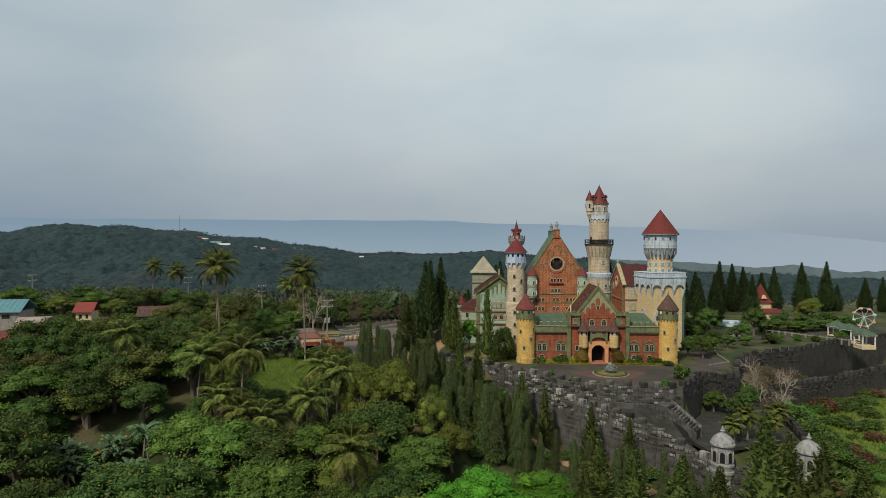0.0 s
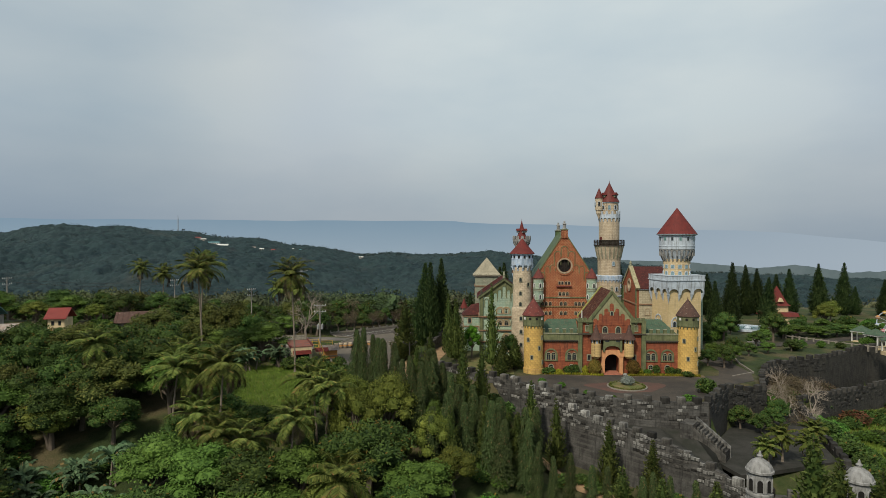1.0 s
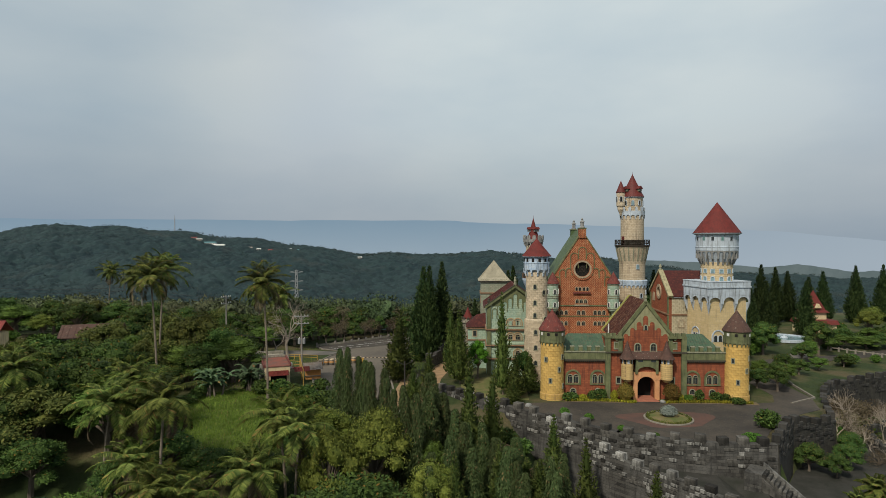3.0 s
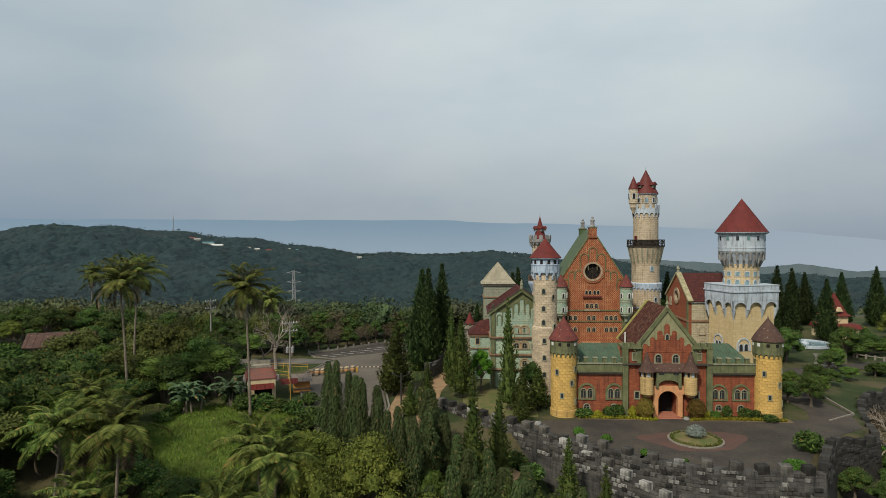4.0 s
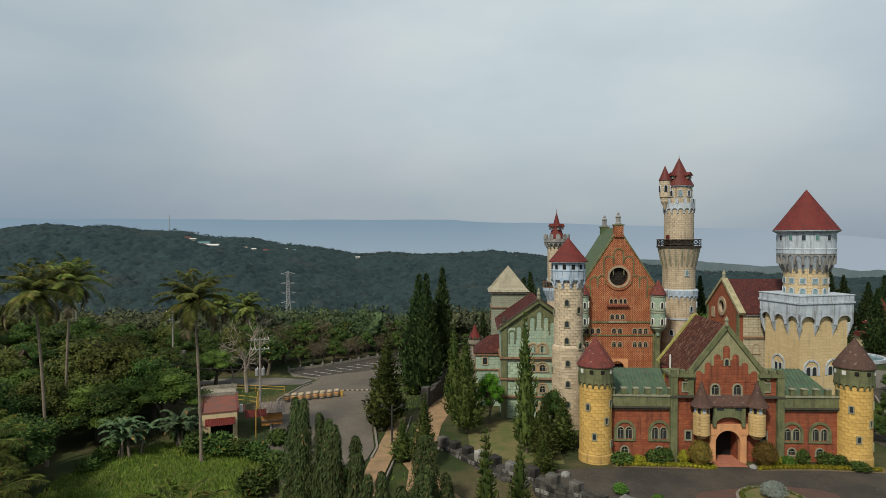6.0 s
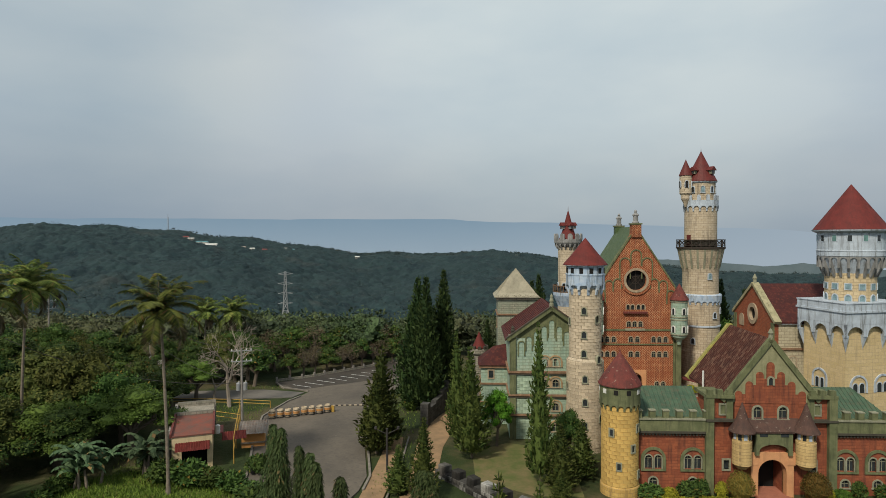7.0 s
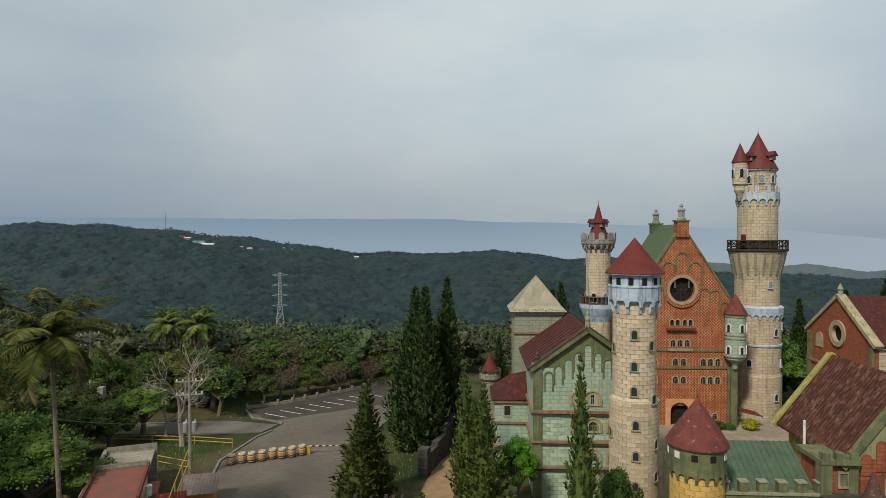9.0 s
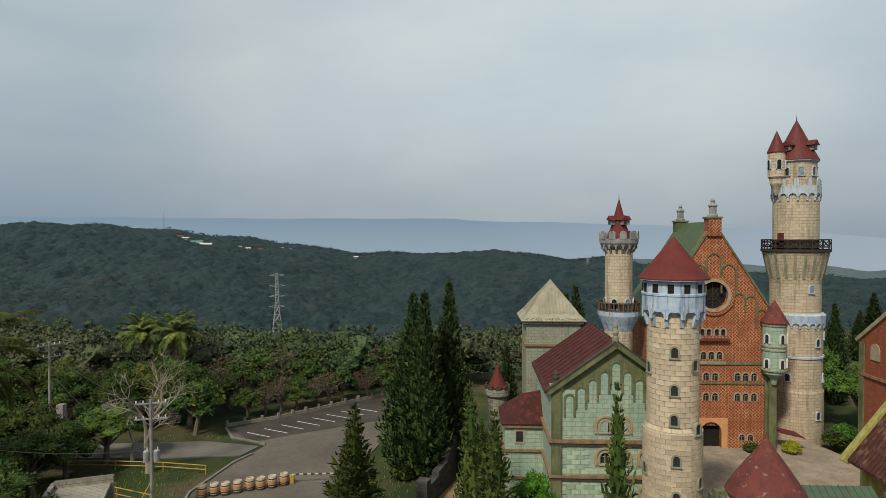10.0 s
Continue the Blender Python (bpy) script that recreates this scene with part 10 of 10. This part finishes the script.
# ---- far garden: red-roofed pavilion, pool, kiosks, big wheel, lamps ----
rh = thing("garden_pavilion", pose(115.5, 221.0, 0), "cream pavilion with stepped red roofs behind conifers", "pavilion")
part("wall", box(B(), -4.5, 4.5, -4, 4, -1.0, 3.2), "cream_wall", rh)
part("door", box(B(), -3.2, -1.6, -4.08, -4.0, 0.2, 2.4), "roof_old_red", rh)
part("roof", prism(B(), [(-4.6, 3.2), (4.6, 3.2), (3.6, 4.4), (-3.6, 4.4)], -5.1, 5.1, pose(0, 0, 0, 0, 0, 90)), "roof_red", rh)
part("tower_wall", box(B(), -2.2, 3.2, -1.0, 4.0, 4.0, 7.2), "cream_wall", rh)
part("tower_roof", lathe(B(), [(4.6, 6.6), (3.4, 7.4), (0.0, 13.4)], 4, 0.5, 1.5, math.pi / 4), "roof_red", rh)
part("dormer", prism(B(), [(-0.8, 0.0), (0.8, 0.0), (0.0, 1.3)], -0.4, 1.5, pose(0.5, -1.3, 8.0)), "cream_wall", rh, "small cream dormer")
part("side_turret_roof", lathe(B(), [(1.1, 5.0), (0.0, 8.2)], 8, -3.6, -2.0), "roof_red", rh)
part("side_turret", lathe(B(), [(0.8, 3.0), (0.8, 5.1)], 8, -3.6, -2.0), "cream_wall", rh)

pool = thing("fountain_pool", pose(98.0, 206.5, 0.5), "round white-walled fountain pool with pale blue inside", "pool")
part("rim", lathe(B(), [(6.4, 0.0), (6.4, 0.75), (5.8, 0.75), (5.8, 0.4)], 36), "white_blue", pool)
part("water", lathe(B(), [(5.8, 0.45), (0.0, 0.46)], 36), "glass_blue", pool)
part("centre", lathe(B(), [(1.0, 0.5), (0.8, 0.9), (0.3, 1.0), (0.2, 1.3), (0, 1.35)], 16), "white_blue", pool)
small = thing("fountain_pool", pose(*C(22.5, 47.0, 0).translation), "small round blue-painted fountain pool beside the tower", "pool")
part("rim", lathe(B(), [(3.0, 1.0), (3.0, 2.7), (2.6, 2.7), (2.6, 2.3)], 30), "white", small)
part("water", lathe(B(), [(2.6, 2.3), (0.0, 2.32)], 30), "blue_paint", small)

kiosk = thing("garden_kiosk", pose(116.5, 168.0, 0), "white open kiosk with green hipped roof", "kiosk", "garden kiosks")
part("base", box(B(), -1.9, 1.9, -1.9, 1.9, -0.6, 0.4), "cream_wall", kiosk)
for sx in (-1.7, 1.7):
    for sy in (-1.7, 1.7):
        part("post", box(B(), sx - 0.14, sx + 0.14, sy - 0.14, sy + 0.14, 0.4, 3.2), "white", kiosk)
part("eave", box(B(), -2.1, 2.1, -2.1, 2.1, 3.1, 3.4), "white", kiosk)
part("roof", lathe(B(), [(3.2, 3.4), (0.0, 5.0)], 4, 0, 0, math.pi / 4), "roof_green", kiosk)
copy_thing(kiosk, pose(119.0, 178.0, 0, 0, 0, 20))
copy_thing(kiosk, pose(119.5, 184.5, 0, 0, 0, 35))


def big_wheel():
    t = thing("ferris_wheel", pose(137.0, 198.0, -0.3, 0, 0, -20) @ Matrix.Diagonal((0.62, 0.62, 0.62, 1)), "small white ferris wheel with coloured round cabins at rest", "ferris wheel")
    hub = 7.2
    for s in (-1, 1):
        part("support", rod(B(), (-2.4, s * 0.9, -0.6), (0, s * 0.7, hub), 0.16), "white", t)
        part("support", rod(B(), (2.4, s * 0.9, -0.6), (0, s * 0.7, hub), 0.16), "white", t)
        bm = B()
        band(bm, ring_line(0, hub, 4.7, 24), ring_line(0, hub, 4.9, 24), s * 0.5 - 0.06, s * 0.5 + 0.06, closed=True)
        part("rim", bm, "white_blue", t)
    part("hub", rod(B(), (0, -0.9, hub), (0, 0.9, hub), 0.5, 12), "white_blue", t)
    for k in range(8):
        a = math.pi / 4 * k + 0.3
        part("spoke", rod(B(), (0, 0, hub), (4.8 * math.cos(a), 0, hub + 4.8 * math.sin(a)), 0.12), "white_blue", t)
        c = part("cabin", lathe(B(), [(0.3, -0.9), (0.85, -0.6), (1.0, 0.0), (0.85, 0.5), (0.2, 0.8), (0, 0.85)], 14), ("blue_paint", "pink_paint", "yellow_paint", "orange_paint")[k % 4], t, at=pose(4.9 * math.cos(a), 0, hub + 4.9 * math.sin(a) - 0.2))
        part("cabin_band", lathe(B(), [(0.9, -0.12), (1.04, -0.1), (1.04, 0.1), (0.9, 0.12)], 14), "white", c)


M["pink_paint"] = plain("pink_paint", (0.55, 0.16, 0.20), (0.45, 0.13, 0.17), 2.0, 0.6, 0.1)
big_wheel()
bal = thing("balustrade", pose(0, 0, 0), "pale stone balustrade beside the garden path", "balustrade")
for k in range(14):
    x, y = 101 + 1.12 * k, 190 - 1.57 * k
    part("rail", box(B(), 0, 1.93, -0.12, 0.12, 1.0, 1.22), "kerb", bal, at=pose(x, y, 0, 0, 0, -54.5))
    part("post", box(B(), -0.2, 0.2, -0.2, 0.2, -0.4, 1.4), "kerb", bal, at=pose(x, y, 0, 0, 0, -54.5))

lamp = thing("street_lamp", pose(-7.5, 143.3, PLAZA), "dark branched lamp post on the sandy verge", "lamp post")
part("post", rod(B(), (0, 0, -0.2), (0, 0, 5.3), 0.14, 8), "black_paint", lamp)
for s in (-1, 1):
    part("arm", rod(B(), (0, 0, 4.6), (s * 1.3, 0, 5.2), 0.05), "black_paint", lamp)
    part("lantern", lathe(B(), [(0.08, 5.1), (0.2, 5.25), (0.16, 5.5), (0, 5.55)], 8, s * 1.35, 0), "black_paint", lamp)

# rocks at the arch and on the plaza edge
def rock(x, y, z, s, seed):
    rng = random.Random(seed)
    bm = B()
    bmesh.ops.create_icosphere(bm, subdivisions=2, radius=s)
    for v in bm.verts:
        v.co *= 1 + 0.25 * noise.noise(v.co * 1.3 + Vector((seed, 0, 0)))
        v.co.z *= 0.65
    solid("rock", bm, "grey_white", "pale grey boulder beside the paving", "rock", "boulders", m=pose(x, y, z))


rock(36.9, 134.0, PLAZA + 0.25, 0.5, 3)
rock(13.8, 132.0, PLAZA + 0.2, 0.6, 5)

# long grass in the clearing and on the verges
rng = random.Random(99)
gv, gf = [], []
for _ in range(46000):
    if rng.random() < 0.6:
        a, r = rng.uniform(0, 6.283), math.sqrt(rng.random())
        x, y = -34 + 12.5 * r * math.cos(a), 130 + 14.5 * r * math.sin(a)
        if y > 143.5 and x > -37:
            continue
    else:
        x, y = rng.uniform(-42, 12), rng.uniform(104, 186)
        if (-30 < x < -9 and y > 124) or (x > -5 and y > 124) or (-38 < x < -26 and y > 142 and y < 164) or (x < -24 and 174 < y < 184):
            continue
    z = height(x, y)
    L = rng.uniform(0.2, 0.55)
    d = Vector((rng.uniform(-0.5, 0.5), rng.uniform(-0.5, 0.5), 1)).normalized()
    sd = Vector((rng.uniform(-1, 1), rng.uniform(-1, 1), 0)).normalized() * rng.uniform(0.04, 0.08)
    o = len(gv)
    p = Vector((x, y, z - 0.05))
    gv += [tuple(p - sd), tuple(p + sd), tuple(p + d * L)]
    gf.append((o, o + 1, o + 2))
tagged(part("long_grass", raw(gv, gf), "leaf_grass", None), "long rough green grass in the clearing", "grass", kind="stuff")


rng = random.Random(41)
for k in range(44):
    (x0, y0), (x1, y1) = (((54.0, 88.6), (62.0, 104.0)), ((62.0, 104.0), (68.0, 122.0)), ((68.0, 122.0), (74.0, 138.0)), ((74.0, 138.0), (100.0, 155.5)))[k % 4]
    f, d, L = rng.random(), rng.uniform(1.6, 7.0), math.hypot(x1 - x0, y1 - y0)
    h = rng.uniform(1.8, 3.6)
    plant("red_bush" if k % 9 == 0 else "shrub" if k % 3 else "bush", x0 + (x1 - x0) * f + (y1 - y0) / L * d, y0 + (y1 - y0) * f - (x1 - x0) / L * d, h, h * rng.uniform(1.1, 1.6), key=k % 2)
for k in range(46):
    q = rng.randrange(5)
    (x0, y0), (x1, y1) = EDGE[11 + q], EDGE[12 + q]
    f, d = rng.random(), rng.uniform(1.6, 8.0)
    L = math.hypot(x1 - x0, y1 - y0)
    x, y = x0 + (x1 - x0) * f + (y1 - y0) / L * d, y0 + (y1 - y0) * f - (x1 - x0) / L * d
    if off_line(x, y, [(54.0, 88.6), (62.0, 104.0), (68.0, 122.0), (74.0, 138.0), (100.0, 155.5), (125.0, 170.0)]) < 1.2:
        continue
    kind = ("dry", "bare", "shrub", "dry", "bush", "bare")[k % 6]
    h = (rng.uniform(4.0, 6.5) if kind in ("dry", "bare") else rng.uniform(2.0, 3.6)) + max(0.0, -5.0 - height(x, y)) * 0.5
    plant(kind, x, y, h, h * rng.uniform(0.9, 1.3), key=rng.randrange(2))
for x, y, h, w, kind in ((69.0, 126.0, 5.0, 7, "bare"), (72.5, 131.0, 6.0, 8, "bare"), (77.0, 141.0, 5.0, 8, "bare"), (82.0, 147.0, 5.0, 8, "bare"), (88.0, 151.0, 4.5, 8, "bare"), (80.0, 141.0, 4.0, 6, "bare"), (66.5, 124.0, 3.6, 5, "dry"), (75.0, 137.0, 4.0, 6, "dry"), (84.0, 149.5, 3.6, 6, "dry"), (92.0, 153.0, 4.0, 6, "dry"), (100.0, 160.0, 4.0, 7, "dry"), (97.0, 156.0, 4.0, 7, "bare"), (108.0, 165.0, 4.0, 7, "dry")):
    plant(kind, x, y, h, w, key=rng.randrange(3))
gv, gf = [], []
for _ in range(22000):
    x, y = rng.uniform(58, 116), rng.uniform(80, 156)
    if y > 88 + (x - 54) * 1.9 - 4:
        continue
    z = height(x, y)
    L = rng.uniform(0.4, 1.1)
    d = Vector((rng.uniform(-0.6, 0.6), rng.uniform(-0.6, 0.6), 1)).normalized()
    sd = Vector((rng.uniform(-1, 1), rng.uniform(-1, 1), 0)).normalized() * rng.uniform(0.08, 0.16)
    o = len(gv)
    p = Vector((x, y, z - 0.05))
    gv += [tuple(p - sd), tuple(p + sd), tuple(p + d * L)]
    gf.append((o, o + 1, o + 2))
tagged(part("long_grass", raw(gv, gf), "leaf_grass", None), "bright rough grass on the bank below the garden", "grass", kind="stuff")
for k in range(60):
    x = rng.uniform(60, 118)
    top = 86 + (x - 54) * 1.5
    y = rng.uniform(max(92, top - 14), min(top, 158))
    if off_line(x, y, [(54.0, 88.6), (62.0, 104.0), (68.0, 122.0), (74.0, 138.0), (100.0, 155.5), (125.0, 170.0)]) < 2.0:
        continue
    h = rng.uniform(0.9, 2.2)
    plant("red_bush" if k % 6 == 0 else "bush" if k % 3 == 0 else "shrub", x, y, h, h * rng.uniform(1.6, 2.4), key=k % 2)
for k in range(36):
    if k < 10:
        x, y = rng.uniform(-66, -44), rng.uniform(84, 110)
    else:
        x, y = rng.uniform(-100, -58), rng.uniform(104, 158)
        if min(math.hypot(x - a, y - b) for a, b in ((-101.5, 141.0), (-84.0, 144.5), (-91.0, 138.0), (-96.0, 130.0), (-70.5, 153.0))) < 6.5:
            continue
    h = rng.uniform(1.6, 3.6)
    plant("shrub" if k % 4 else "bush", x, y, h, h * rng.uniform(1.3, 1.9), key=k % 2)
